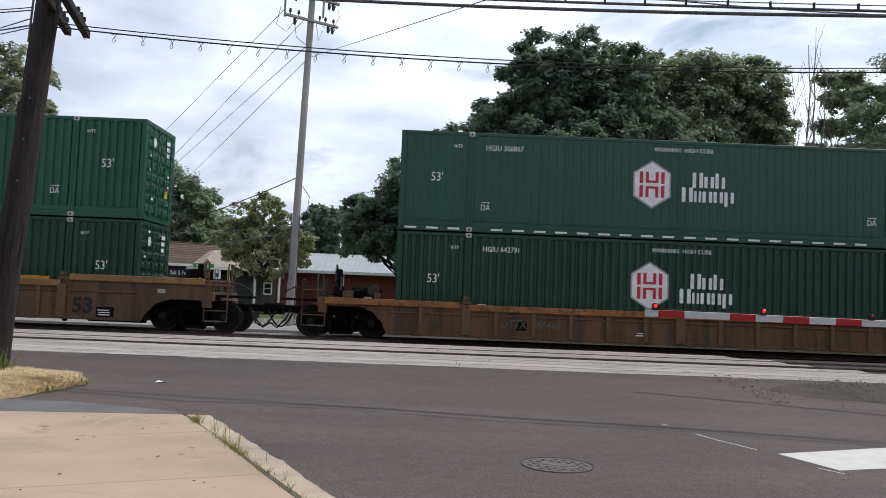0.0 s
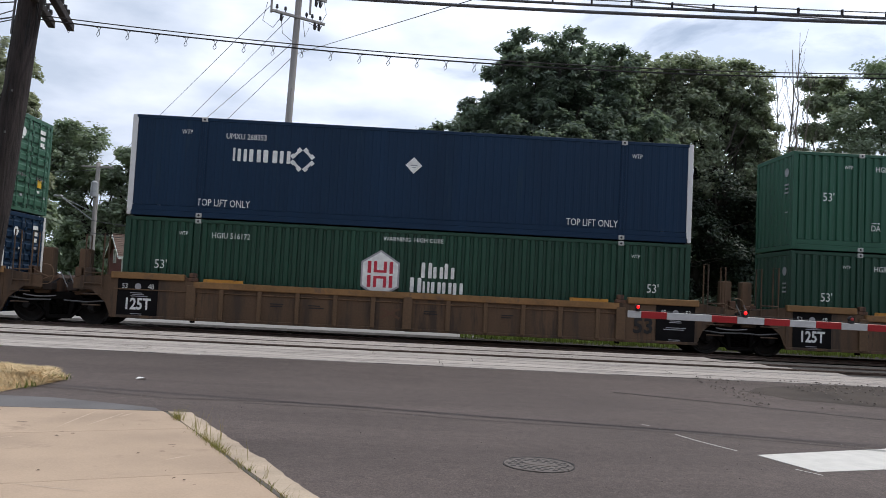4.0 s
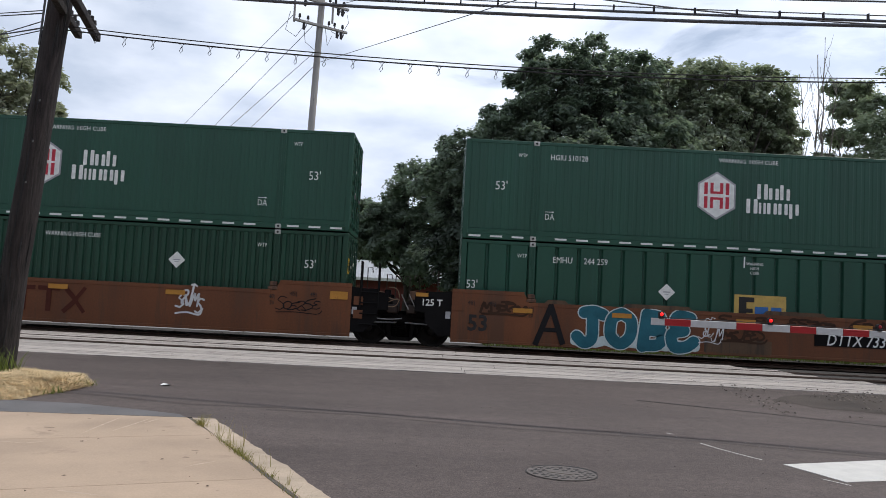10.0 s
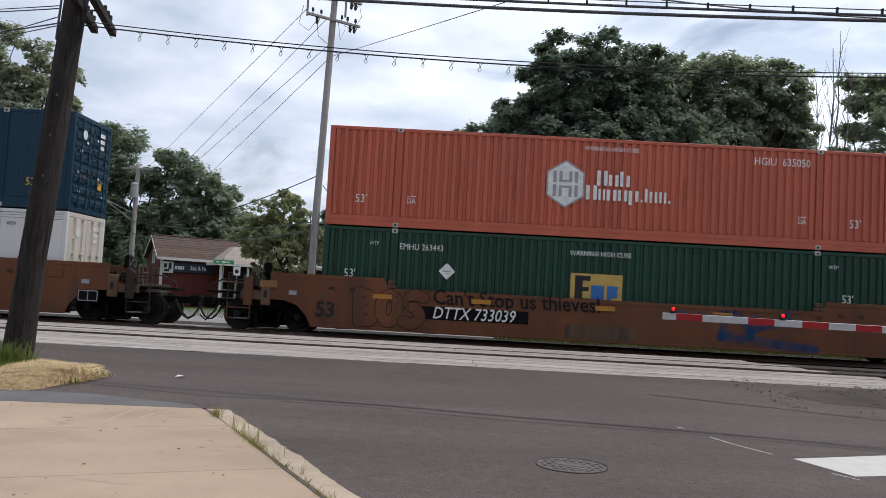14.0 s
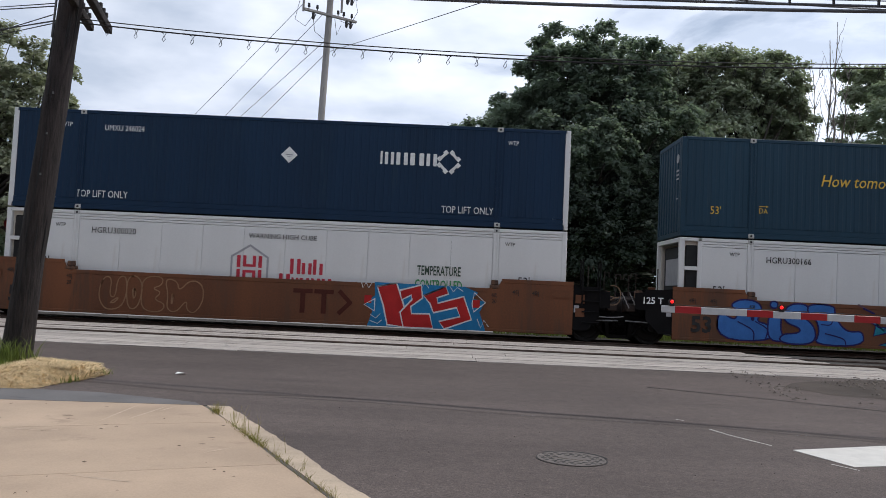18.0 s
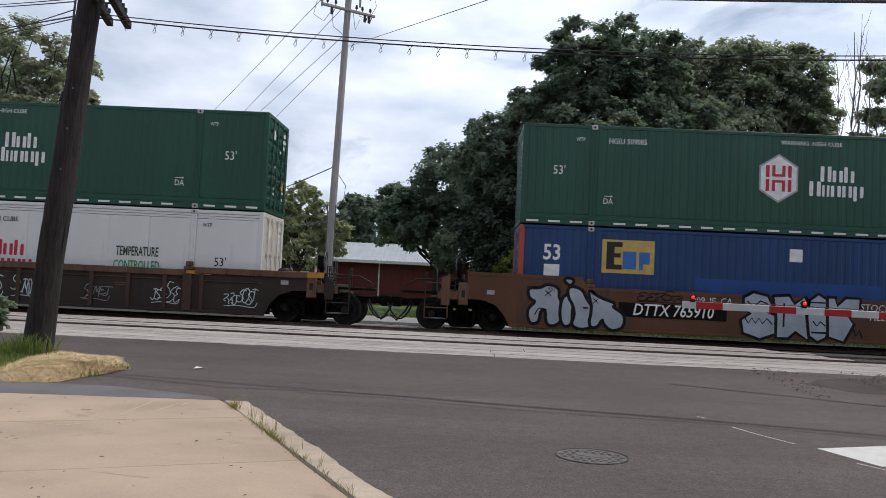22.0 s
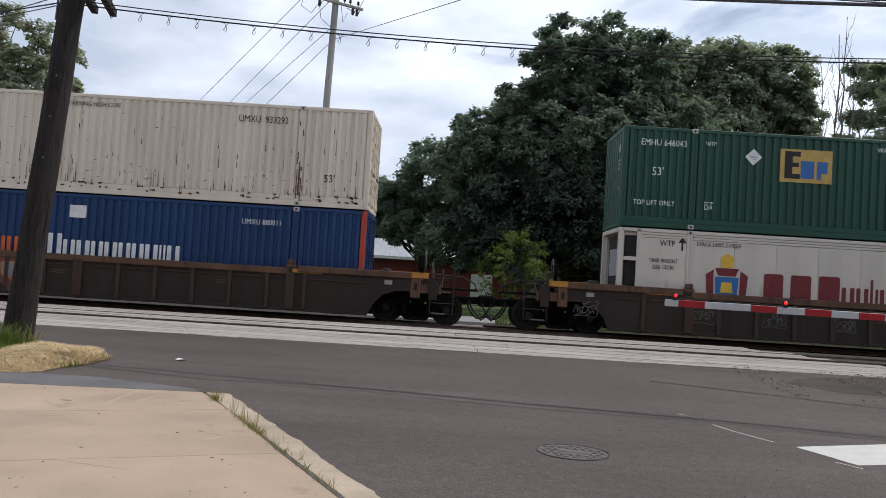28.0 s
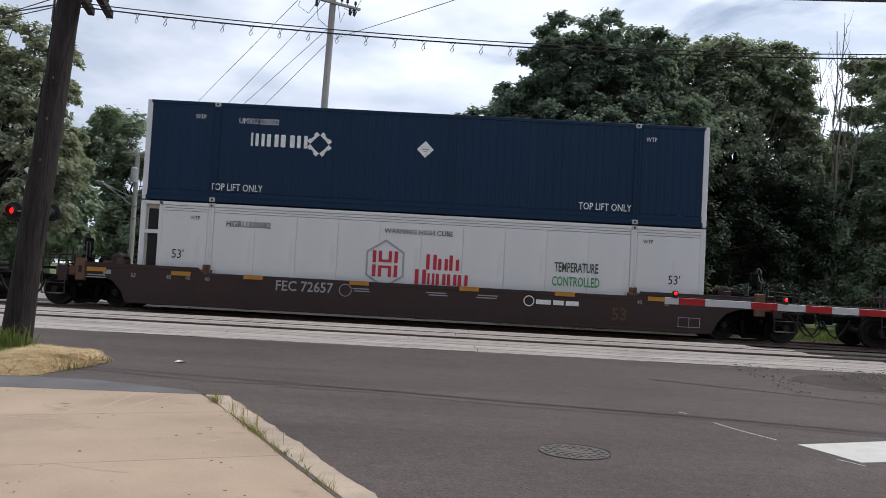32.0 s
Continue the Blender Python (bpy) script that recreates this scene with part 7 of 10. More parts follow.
car = CARS["J"] = well_car("J", CAR_ORANGE_SHADE, "orange-brown smooth well car, shade in its paint, with silver and purple graffiti", joint_r=True, top=1.68, end_top=1.96, ribs=False, end_paint=CAR_RUST, low=0.48)
mural(car, 0.30, 3.00, 0.50, 1.72, (
    ("steel", [(0.36, 1.16), (0.48, 1.14), (0.43, 0.98)]),
    ("steel", [(0, 0.90), (0.12, 0.88), (0.20, 1.0), (0.32, 0.92), (0.31, 0.72), (0.36, 0.55), (0.36, 0.2), (0.28, 0.05), (0.20, 0.1), (0.20, 0.42), (0.13, 0.42), (0.12, 0.12), (0.03, 0.08), (0, 0.4), (0.10, 0.6), (0.02, 0.66)]),
    ("steel", [(0.36, 0.75), (0.48, 0.80), (0.46, 0.4), (0.46, 0.1), (0.38, 0.05), (0.34, 0.3)]),
    ("steel", [(0.42, 0.98), (0.56, 0.92), (0.60, 0.70), (0.70, 0.45), (0.70, 0.1), (0.56, 0.0), (0.46, 0.1), (0.50, 0.3), (0.48, 0.55), (0.42, 0.75)]),
    ("steel", [(0.62, 0.95), (0.72, 0.75), (0.92, 0.62), (0.86, 0.55), (1.0, 0.4), (1.0, 0.1), (0.88, 0.0), (0.80, 0.15), (0.78, 0.3), (0.72, 0.05), (0.64, 0.1), (0.68, 0.5)])),
    "black", 0.05, outer="black", soft=True, label="silver spray-painted bubble letter", lines=(
        ("black", 0.03, [(0.18, 0.86), (0.24, 0.74)]), ("black", 0.03, [(0.24, 0.86), (0.18, 0.74)]), ("black", 0.025, [(0.68, 0.72), (0.73, 0.62)]), ("black", 0.025, [(0.73, 0.72), (0.68, 0.62)]), ("black", 0.03, [(0.08, 0.30), (0.12, 0.44), (0.20, 0.42)]), ("soot", 0.05, [(0.58, 0.50), (0.62, 0.50)])))
number_board(car, "DTTX 765910", 4.35, 1.12, 3.0, 0.40, 0.46)
tag(car, 3.9, 1.52, 1.2, 0.28, "black", 99)
stencil(car, "909. IE. CA.", 0.27, 5.45, 1.46, GRAF["white"], 0.9, 0.1)
mural(car, 6.25, 9.50, 0.48, 1.74, (
    ("steel", [(0.02, 0.9), (0.10, 1.02), (0.22, 0.95), (0.26, 0.75), (0.20, 0.62), (0.31, 0.5), (0.31, 0.15), (0.16, 0.0), (0.02, 0.12), (0, 0.4), (0.08, 0.55), (0.02, 0.7)]),
    ("steel", [(0.27, 0.95), (0.40, 0.98), (0.45, 0.8), (0.54, 0.97), (0.58, 0.5), (0.57, 0.03), (0.46, 0.2), (0.40, 0.05), (0.30, 0.05), (0.30, 0.5)]),
    ("steel", [(0.56, 0.55), (0.58, 0.90), (0.65, 1.04), (0.73, 0.92), (0.75, 0.5), (0.72, 0.10), (0.65, 0.0), (0.58, 0.12)]),
    ("steel", [(0.73, 0.98), (0.79, 0.98), (0.81, 0.80), (0.88, 0.98), (1, 0.98), (1, 0.62), (0.90, 0.60), (0.95, 0.42), (0.87, 0.02), (0.74, 0.12)])),
    "black", 0.05, outer="black", soft=False, label="silver spray-painted block letter", lines=(
        ("black", 0.04, [(0.03, 0.46), (0.06, 0.34), (0.09, 0.46), (0.12, 0.34), (0.15, 0.46), (0.18, 0.34), (0.22, 0.46), (0.26, 0.34)]), ("black", 0.04, [(0.05, 0.82), (0.10, 0.70), (0.16, 0.84), (0.22, 0.78)]), ("black", 0.05, [(0.36, 0.80), (0.36, 0.30)]),
        ("black", 0.04, [(0.58, 0.86), (0.73, 0.86)]), ("black", 0.03, [(0.60, 0.74), (0.64, 0.60)]), ("black", 0.03, [(0.64, 0.74), (0.60, 0.60)]), ("black", 0.03, [(0.67, 0.74), (0.71, 0.60)]), ("black", 0.03, [(0.71, 0.74), (0.67, 0.60)]), ("black", 0.04, [(0.61, 0.44), (0.64, 0.34), (0.67, 0.44), (0.71, 0.36)]), ("black", 0.05, [(0.60, 0.20), (0.72, 0.20)]),
        ("black", 0.05, [(0.95, 0.30), (0.97, 0.16), (1.0, 0.30), (1.02, 0.14)])))
stencil(car, "STOCK", 0.27, 9.93, 1.48, GRAF["white"], 0.95, 0.08)
stencil(car, "FILLZ...", 0.27, 10.15, 1.22, GRAF["white"], 0.95, 0.08)
mural(car, 11.42, 13.96, 0.52, 1.80, (("violet", ONE), ("orange", TWO), ("violet", FIVE)), "white", 0.028,
      ("moss", [(0.02, 1.0), (0.30, 0.96), (0.62, 1.02), (1.06, 0.98), (1.10, 0.60), (1.12, 0.05), (0.98, -0.06), (0.70, 0.02), (0.10, 0.04), (-0.04, 0.34), (-0.02, 0.80)]), "black", soft=False, label="spray-painted figure with white line",
      lines=[("indigo", 0.06, [(u, v), (u + 0.025, v + 0.02)]) for u, v in ((0.22, 0.38), (0.12, 0.22), (0.28, 0.60), (0.42, 0.40), (0.48, 0.30), (0.60, 0.56), (0.88, 0.44), (0.84, 0.20), (0.92, 0.34))])
tag(car, 11.30, 1.70, 0.35, 0.20, "black", 151, 0.02)
tag(car, 11.12, 1.28, 0.30, 0.55, "black", 152, 0.035)
tag(car, 14.05, 1.62, 0.45, 0.26, "black", 153, 0.022)
for u in "EFGHIJ":
    yellow_chips(CARS[u], (1.8, 4.6, 8.1, 11.4) if u in "FGE" else (), 1.45 if u != "F" else 1.48)
    for x, a_ in ((0.35, "48"), (0.95, "45"), (14.72, "45"), (15.28, "48"), (16.05, "53")):
        stencil(CARS[u], a_ + "|", 0.17, x, 1.60, MARK_K, 0.95)
    for x in (2.03, 14.12):
        stencil(CARS[u], "40|", 0.16, x, 1.50, MARK_K)
        stencil(CARS[u], "20", 0.16, x, 1.32, MARK_K)
    for a, b in ((2.4, 3.1), (4.6, 6.6), (8.6, 10.4), (12.2, 13.4)):
        if u == "E":
            part("top_stiffener", Shape().prism([(a, 1.68), (b, 1.68), (b - 0.12, 1.79), (a + 0.12, 1.79)], SIDE_Y - 0.02, SIDE_Y + 0.08), CAR_TAN, CARS[u])
for u, x in (("E", -0.75), ("F", -0.75), ("H", -0.75), ("I", -0.75)):
    stencil(CARS[u], "125 T", 0.26, x - 0.02, 1.54, MARK_W, 0.98, 0, 0.004)
    plate_on(CARS[u], "reflector", -0.02, 1.50, 0.22, 0.26, CAR_ORANGE, "orange-brown plate beside the black panel", y=-0.022)
    if u in "EF":
        yellow_chips(CARS[u], (x - 0.3,), 1.76, 0.35, 0.11)
for u, x in (("E", 16.15), ("H", 17.0)):
    plate_on(CARS[u], "service_plate", x, 1.02, 0.60, 0.34, CAR_BLACK, "black service plate with white outline", y=-0.008)
    for q in ([(-0.27, -0.14), (0.27, -0.14)], [(-0.27, 0.14), (0.27, 0.14)], [(-0.27, -0.14), (-0.27, 0.14)], [(0.27, -0.14), (0.27, 0.14)], [(0, -0.14), (0, 0.14)]):
        part("plate_outline", flat(ribbon(q, 0.022), 0.002), MARK_G, CARS[u], at=(x, SIDE_Y - 0.0135, 1.02))
for u in "FIJ" + "H":
    plate_on(CARS[u], "reflector", 16.0, 1.62, 0.5, 0.22, CAR_YELLOW if u == "F" else CAR_ORANGE, y=-0.03)
plate_on(CARS["G"], "reflector", -1.45, 1.64, 0.5, 0.20, CAR_TAN_TOP, y=-0.03)
plate_on(CARS["G"], "reflector", 16.66, 1.50, 0.50, 0.24, CAR_YELLOW, y=0.008)
yellow_chips(CARS["G"], (14.75,), 1.34)
plate_on(CARS["G"], "label_panel", 15.85, 1.24, 0.55, 0.10, MARK_G)
for u in "FIJ":
    for z in (1.50, 1.12):
        plate_on(CARS[u], "end_plate", 16.55, z, 0.26, 0.24, CAR_ORANGE, "orange-brown plate on the black joint panel", y=0.008)

# Four single cars, dark
car = CARS["K"] = well_car("K", CAR_DARK, "dark brown ribbed well car with white tags and a yellow edge", top=1.65, end_top=1.73, edge=CAR_RUST, rib_paint=CAR_DARK_RIB)
for k, (x, w) in enumerate(((6.15, 1.0), (8.35, 0.9), (9.4, 1.0), (11.45, 0.9), (13.45, 0.95), (15.6, 1.1))):
    tag(car, x, 0.98, w * 0.8, 0.52, "faint" if k == 3 else "pale", 120 + k, 0.026)
yellow_chips(car, (5.8, 8.9, 11.5, 14.3, 1.1), 1.59, 0.95, 0.11)
plate_on(car, "label_panel", -0.05, 0.85, 0.24, 0.22, MARK_G)
car = CARS["L"] = well_car("L", CAR_DARK, "dark brown ribbed well car with faint tags", top=1.65, end_top=1.73, edge=CAR_RUST, rib_paint=CAR_DARK_RIB)
for k, x in enumerate((-0.9, 2.4, 4.4, 6.35, 8.55, 10.6, 12.6)):
    tag(car, x, 1.05, 0.62, 0.42, "smoke", 140 + k, 0.022)
yellow_chips(car, (1.2, 3.0, 9.1, 11.6, 15.0), 1.59, 0.85, 0.11)
plate_on(car, "patch", 12.0, 0.85, 1.9, 0.5, CAR_RUST, y=-0.04)
car = CARS["M"] = well_car("M", CAR_DARK, "dark brown ribbed well car with a painted round figure", top=1.65, end_top=1.73, edge=CAR_RUST, rib_paint=CAR_DARK_RIB)
g = part("graffiti", flat([blob(random.Random(7), 6.34, 1.05, 0.98, 1.05)], 0.002), GRAF["rose"], car, "dull rose painted figure with two pale discs", at=(0, SIDE_Y - 0.040, 0))
for x in (6.10, 6.58):
    d = part("graffiti_form", flat([blob(random.Random(8), x, 1.14, 0.40, 0.52)], 0.002), GRAF["orange"], g, at=(0, -0.002, 0))
    part("graffiti_form", flat([blob(random.Random(8), x, 1.14, 0.33, 0.45)], 0.002), GRAF["faint"], g, at=(0, -0.004, 0))
part("graffiti_form", flat([[(6.16, 0.90), (6.52, 0.90), (6.34, 0.52)]], 0.002), GRAF["orange"], g, at=(0, -0.004, 0))
yellow_chips(car, (1.1, 3.4, 9.0, 11.5, 14.6), 1.59, 0.85, 0.11)
for u in "KLM":
    for x in (-1.4, 17.5):
        plate_on(CARS[u], "reflector", x, 1.67, 1.05, 0.16, CAR_YELLOW, y=-0.06)
    for x in (2.6, 7.5, 12.2):
        small_print(CARS[u], x, 1.2, 0.4, 2, CAR_RUST)
car = CARS["N"] = well_car("N", CAR_MAROON, "maroon smooth well car with yellow markers and white numbers", top=1.40, end_top=1.54, ribs=False, edge=CAR_MAROON)
stencil(car, "FEC 72657", 0.40, 4.85, 1.16, MARK_G, 0.92, 0, 0.006)
part("round_mark", flat(ribbon([(0.17 * math.cos(k * 0.4189), 0.17 * math.sin(k * 0.4189)) for k in range(16)], 0.02)), MARK_G, car, at=(6.02, SIDE_Y - 0.018, 1.14))
part("round_mark", flat(ribbon([(0.14 * math.cos(k * 0.4189), 0.14 * math.sin(k * 0.4189)) for k in range(16)], 0.03)), MARK_W, car, at=(11.2, SIDE_Y - 0.018, 1.12))
for dx, w in ((-0.39, 0.42), (0.03, 0.30), (0.42, 0.36)):
    part("word_block", flat([rect(dx, 0.065, w, 0.13)], 0.002), MARK_W, car, at=(12.0, SIDE_Y - 0.018, 1.04))
stencil(car, "53", 0.48, 13.75, 0.86, CAR_TAN, 0.95, 0, 0.01)
for x, s_ in ((0.0, "53"), (1.0, "48"), (1.55, "45"), (2.1, "40"), (14.3, "40"), (15.05, "45")):
    stencil(car, s_, 0.17, x, 1.24, MARK_G)
yellow_chips(car, (-1.05, 1.35, 3.4, 6.4, 9.5, 12.2, 14.8), 1.36, 0.55, 0.12)
part("panel_outline", flat(ribbon([(15.4, 0.62), (16.0, 0.62), (16.0, 0.88), (15.4, 0.88), (15.4, 0.62)], 0.015) + ribbon([(15.7, 0.62), (15.7, 0.88)], 0.012)), MARK_G, car, at=(0, SIDE_Y - 0.018, 0))
for x in (-1.05, 6.5, 8.6, 10.0):
    small_print(car, x, 1.2, 0.6, 2, MARK_G)
LEFT["P"] = LEFT["N"] - 23.5
CARS["P"] = well_car("P", CAR_DARK, "dark brown well car at the end of the view", top=1.65, end_top=1.73, edge=CAR_RUST, rib_paint=CAR_DARK_RIB)
for u, car in CARS.items():
    del car["unit"]
    ride(car, u, 0.0)


# ---- ground, road, track ----
def rise(y):
    """Height of the ground: the road climbs gently to the rails and falls again behind them."""
    if y <= 13:
        return 0.0
    if y < 20.5:
        u = (y - 13) / 7.5
        return 0.26 * u * u * (3 - 2 * u)
    if y < 28:
        return 0.26 - 0.15 * max(0.0, min(1.0, (y - 22.3) / 0.7, (27.6 - y) / 0.8))
    if y < 40:
        u = (y - 28) / 12
        return 0.26 - 0.20 * u * u * (3 - 2 * u)
    return 0.06


def sheet(name, xs, ys, lift, material, label="", bumpy=0.0):
    s = Shape()
    vs = [(x, y, rise(y) + lift + (bumpy * noise.noise((x * 0.35, y * 0.35, 0)) if bumpy else 0)) for y in ys for x in xs]
    n = len(xs)
    s.add(vs, [(j * n + i, j * n + i + 1, (j + 1) * n + i + 1, (j + 1) * n + i) for j in range(len(ys) - 1) for i in range(n - 1)])
    return tagged(part(name, s, material, smooth=True), label, kind="structure")


def steps(a, b, n):
    return [a + (b - a) * k / n for k in range(n + 1)]


far_steps = [-900, -300, -120] + steps(-60, 60, 60) + [120, 300, 900]
sheet("ground", far_steps, [-120, -40, -10, 0, 8] + steps(13, 40, 40) + [50, 70, 100, 200, 500, 1500], -0.09, GRASS_GROUND, "lawn and bare earth ground reaching to the horizon")
sheet("road", steps(-45, 45, 60), [-40, -20, -5] + steps(0, 13, 13) + steps(13.4, 16.8, 12), 0.0, ASPHALT, "fresh dark asphalt road in front of the crossing")

# rough shoulder beside the crossing
DIRT_EDGE = [(6.6, 14.6), (8.2, 14.0), (11, 13.5), (16, 13.2), (26, 13.0), (26, 17.2), (11, 16.9), (8.6, 16.7), (7.0, 16.2), (6.2, 15.4)]
s = Shape()
cx_, cy_ = 12.0, 15.2
ring = []
for (xa, ya), (xb, yb) in zip(DIRT_EDGE, DIRT_EDGE[1:] + DIRT_EDGE[:1]):
    for k in range(6):
        u = k / 6
        x, y = xa + (xb - xa) * u, ya + (yb - ya) * u
        ring.append((x + 0.18 * noise.noise((x * 2, y * 2, 1)), y + 0.14 * noise.noise((x * 2, y * 2, 5))))
vs, m = [(cx_, cy_, rise(cy_) + 0.03)], len(ring)
for q in (0.35, 0.7, 1.0):
    for x, y in ring:
        xx, yy = cx_ + (x - cx_) * q, cy_ + (y - cy_) * q
        vs.append((xx, yy, rise(yy) + (0.02 + 0.03 * noise.noise((xx, yy, 2)) if q < 1 else 0.004)))
fs = [(0, 1 + i, 1 + (i + 1) % m) for i in range(m)] + [(1 + r * m + i, 1 + (r + 1) * m + i, 1 + (r + 1) * m + (i + 1) % m, 1 + r * m + (i + 1) % m) for r in range(2) for i in range(m)]
tagged(part("dirt_shoulder", Shape().add(vs, fs), DIRT, smooth=True), "bare brown dirt patch at the edge of the road", kind="structure")

# ballast under the running track
sheet("track_bed", steps(-45, 45, 90), [22.3, 22.9, 23.4, 24.0, 25.0, 26.2, 27.2, 27.6], 0.005, BALLAST, "dark ballast bed of the railway track", 0.0)
# the road behind the track and the grass beside it
tagged(sheet("road_behind", steps(-60, 2.2, 40), steps(27.6, 36, 12), 0.004, ROAD_FAR), "pale worn road behind the railway track")


tagged(sheet("road_far_side", steps(-60, -6.5, 30), steps(36, 46, 8), 0.004, ROAD_FAR), "pale worn road reaching to the red house")


def rail_shape(length):
    prof = [(-0.075, 0), (0.075, 0), (0.02, 0.03), (0.012, 0.11), (0.036, 0.125), (0.036, 0.16), (-0.036, 0.16), (-0.036, 0.125), (-0.012, 0.11), (-0.02, 0.03)]
    n = len(prof)
    vs = [(x, y, z) for x in (-length / 2, length / 2) for y, z in prof]
    return Shape().add(vs, [tuple(range(n)), tuple(range(2 * n - 1, n - 1, -1))] + [(i, (i + 1) % n, n + (i + 1) % n, n + i) for i in range(n)])


track = tagged(thing("railway_track", "steel rails on dark wooden sleepers", "track"), kind="structure")
rail_me = rail_shape(120).mesh("rail")
for y in (24.115, 25.615, 19.05, 20.55):
    part("rail", rail_me, RAIL_TOP, track, at=(0, y, RAIL_Z - 0.16))
tie = Shape().box(-0.115, -1.28, -0.16, 0.115, 1.28, 0.0, 0.012).mesh("sleeper")
for k in range(72):
    x = -20 + k * 0.56
    part("sleeper", tie, BARK, track, at=(x, 24.865, RAIL_Z - 0.145))

# ballast stones on the open stretch
rnd = random.Random(3)
s = Shape()
for k in range(5200):
    x, y = rnd.uniform(-20, 26), rnd.choice((rnd.uniform(22.4, 23.95), rnd.uniform(22.4, 27.5)))
    if x < 8.4 and y < 23.5:
        continue
    r = rnd.uniform(0.02, 0.05)
    a = rnd.uniform(0, 6.28)
    z = rise(y) + 0.005
    vs = [(x + r * math.cos(a + q), y + r * math.sin(a + q), z) for q in (0, 2.1, 4.2)] + [(x + r * 0.3 * math.cos(a), y + r * 0.3 * math.sin(a), z + r * 0.8)]
    s.add(vs, [(0, 1, 3), (1, 2, 3), (2, 0, 3)])
me = bpy.data.meshes.new("ballast_stones")
me.from_pydata(s.v, [], s.f)
tagged(part("ballast_stones", me, BALLAST), "loose dark ballast stones along the track", "gravel", kind="stuff")

# crossing surface: concrete panels in rows along the track
crossing = tagged(thing("level_crossing", "weathered pale concrete panels of a level crossing", "level crossing"), kind="structure")
rnd = random.Random(8)
ROWS = [(16.80, 17.30), (17.33, 17.84), (17.87, 18.38), (18.41, 18.94), (19.16, 19.80), (19.83, 20.44), (20.66, 21.16), (21.19, 21.70), (21.73, 22.26)]
for j, (y0, y1) in enumerate(ROWS):
    ends = 9.0 + (0.9 if j < 4 else -0.3 * (j - 4)) + rnd.uniform(-0.3, 0.3)
    if j < 3:
        ends = 30
    x = -26 + rnd.uniform(0, 1)
    while x < ends:
        w = min(rnd.choice((4.88, 4.88, 3.66, 6.1)), ends - x)
        if w > 0.4:
            za, zb = rise(y0) + 0.012 + rnd.uniform(-0.002, 0.002), rise(y1) + 0.012 + rnd.uniform(-0.002, 0.002)
            c_ = 0.004
            vs = [(c_, c_, za), (w - c_, c_, za), (w - c_, y1 - y0 - c_, zb), (c_, y1 - y0 - c_, zb),
                  (0, 0, za - 0.03), (w, 0, za - 0.03), (w, y1 - y0, zb - 0.03), (0, y1 - y0, zb - 0.03)]
            q = Shape().add(vs, [(0, 1, 2, 3), (4, 5, 1, 0), (5, 6, 2, 1), (6, 7, 3, 2), (7, 4, 0, 3)])
            part("panel", q, PANEL, crossing, at=(x, y0, 0))
        x += w + 0.006
sheet("crossing_bed", steps(-30, 30, 40), steps(16.8, 22.3, 20), -0.025, BALLAST, "dark bed between the crossing panels")
for y in (24.30, 24.62, 24.94, 25.26):
    for k in range(9):
        part("panel", once("gauge_panel", lambda: Shape().box(0, 0, 0, 2.42, 0.29, 0.03, 0.01)), PANEL, crossing, at=(-21 + k * 2.45, y, RAIL_Z - 0.045))

# pavement slabs, kerb and verge
pavement = tagged(thing("pavement", "sandy concrete pavement in large slabs beside the road", "pavement"), kind="structure")
WALK_Z = 0.15
IN_A, IN_B = Vector((-2.64, 9.07)), Vector((-0.69, 5.29))       # inner kerb line
along = (IN_B - IN_A).normalized()


def inner(d):
    return IN_A + along * d


JOINTS = [((-2.64, 9.07), (-9.6, 8.20)), ((-2.07, 8.05), (-9.6, 4.50)), ((-1.19, 6.26), (-9.6, 2.40)), ((-0.28, 4.5), (-9.6, 0.25)), ((0.646, 2.7), (-9.6, -1.97)), ((1.575, 0.9), (-9.6, -4.2)), ((3.38, -2.6), (-9.6, -8.5))]
for (a0, b0), (a1, b1) in zip(JOINTS, JOINTS[1:]):
    pa, pb, pc, pd = Vector(a0), Vector(b0), Vector(b1), Vector(a1)
    mid = (pa + pb + pc + pd) / 4
    o = [p + (mid - p).normalized() * 0.008 for p in (pa, pb, pc, pd)]
    o2 = [p + (mid - p).normalized() * 0.018 for p in (pa, pb, pc, pd)]
    q = Shape().add([(*p, WALK_Z) for p in o2] + [(*p, WALK_Z - 0.012) for p in o] + [(*p, 0.0) for p in o],
                    [(3, 2, 1, 0)] + [(i, (i + 1) % 4, 4 + (i + 1) % 4, 4 + i) for i in range(4)] + [(4 + i, 4 + (i + 1) % 4, 8 + (i + 1) % 4, 8 + i) for i in range(4)])
    part("slab", q, CONCRETE, pavement)
part("slab_bed", Shape().add([(x, y, 0.138) for x, y in ((-2.60, 9.02), (-9.6, 8.1), (-9.6, -8.4), (3.4, -2.6))], [(3, 2, 1, 0)]), DIRT, pavement)

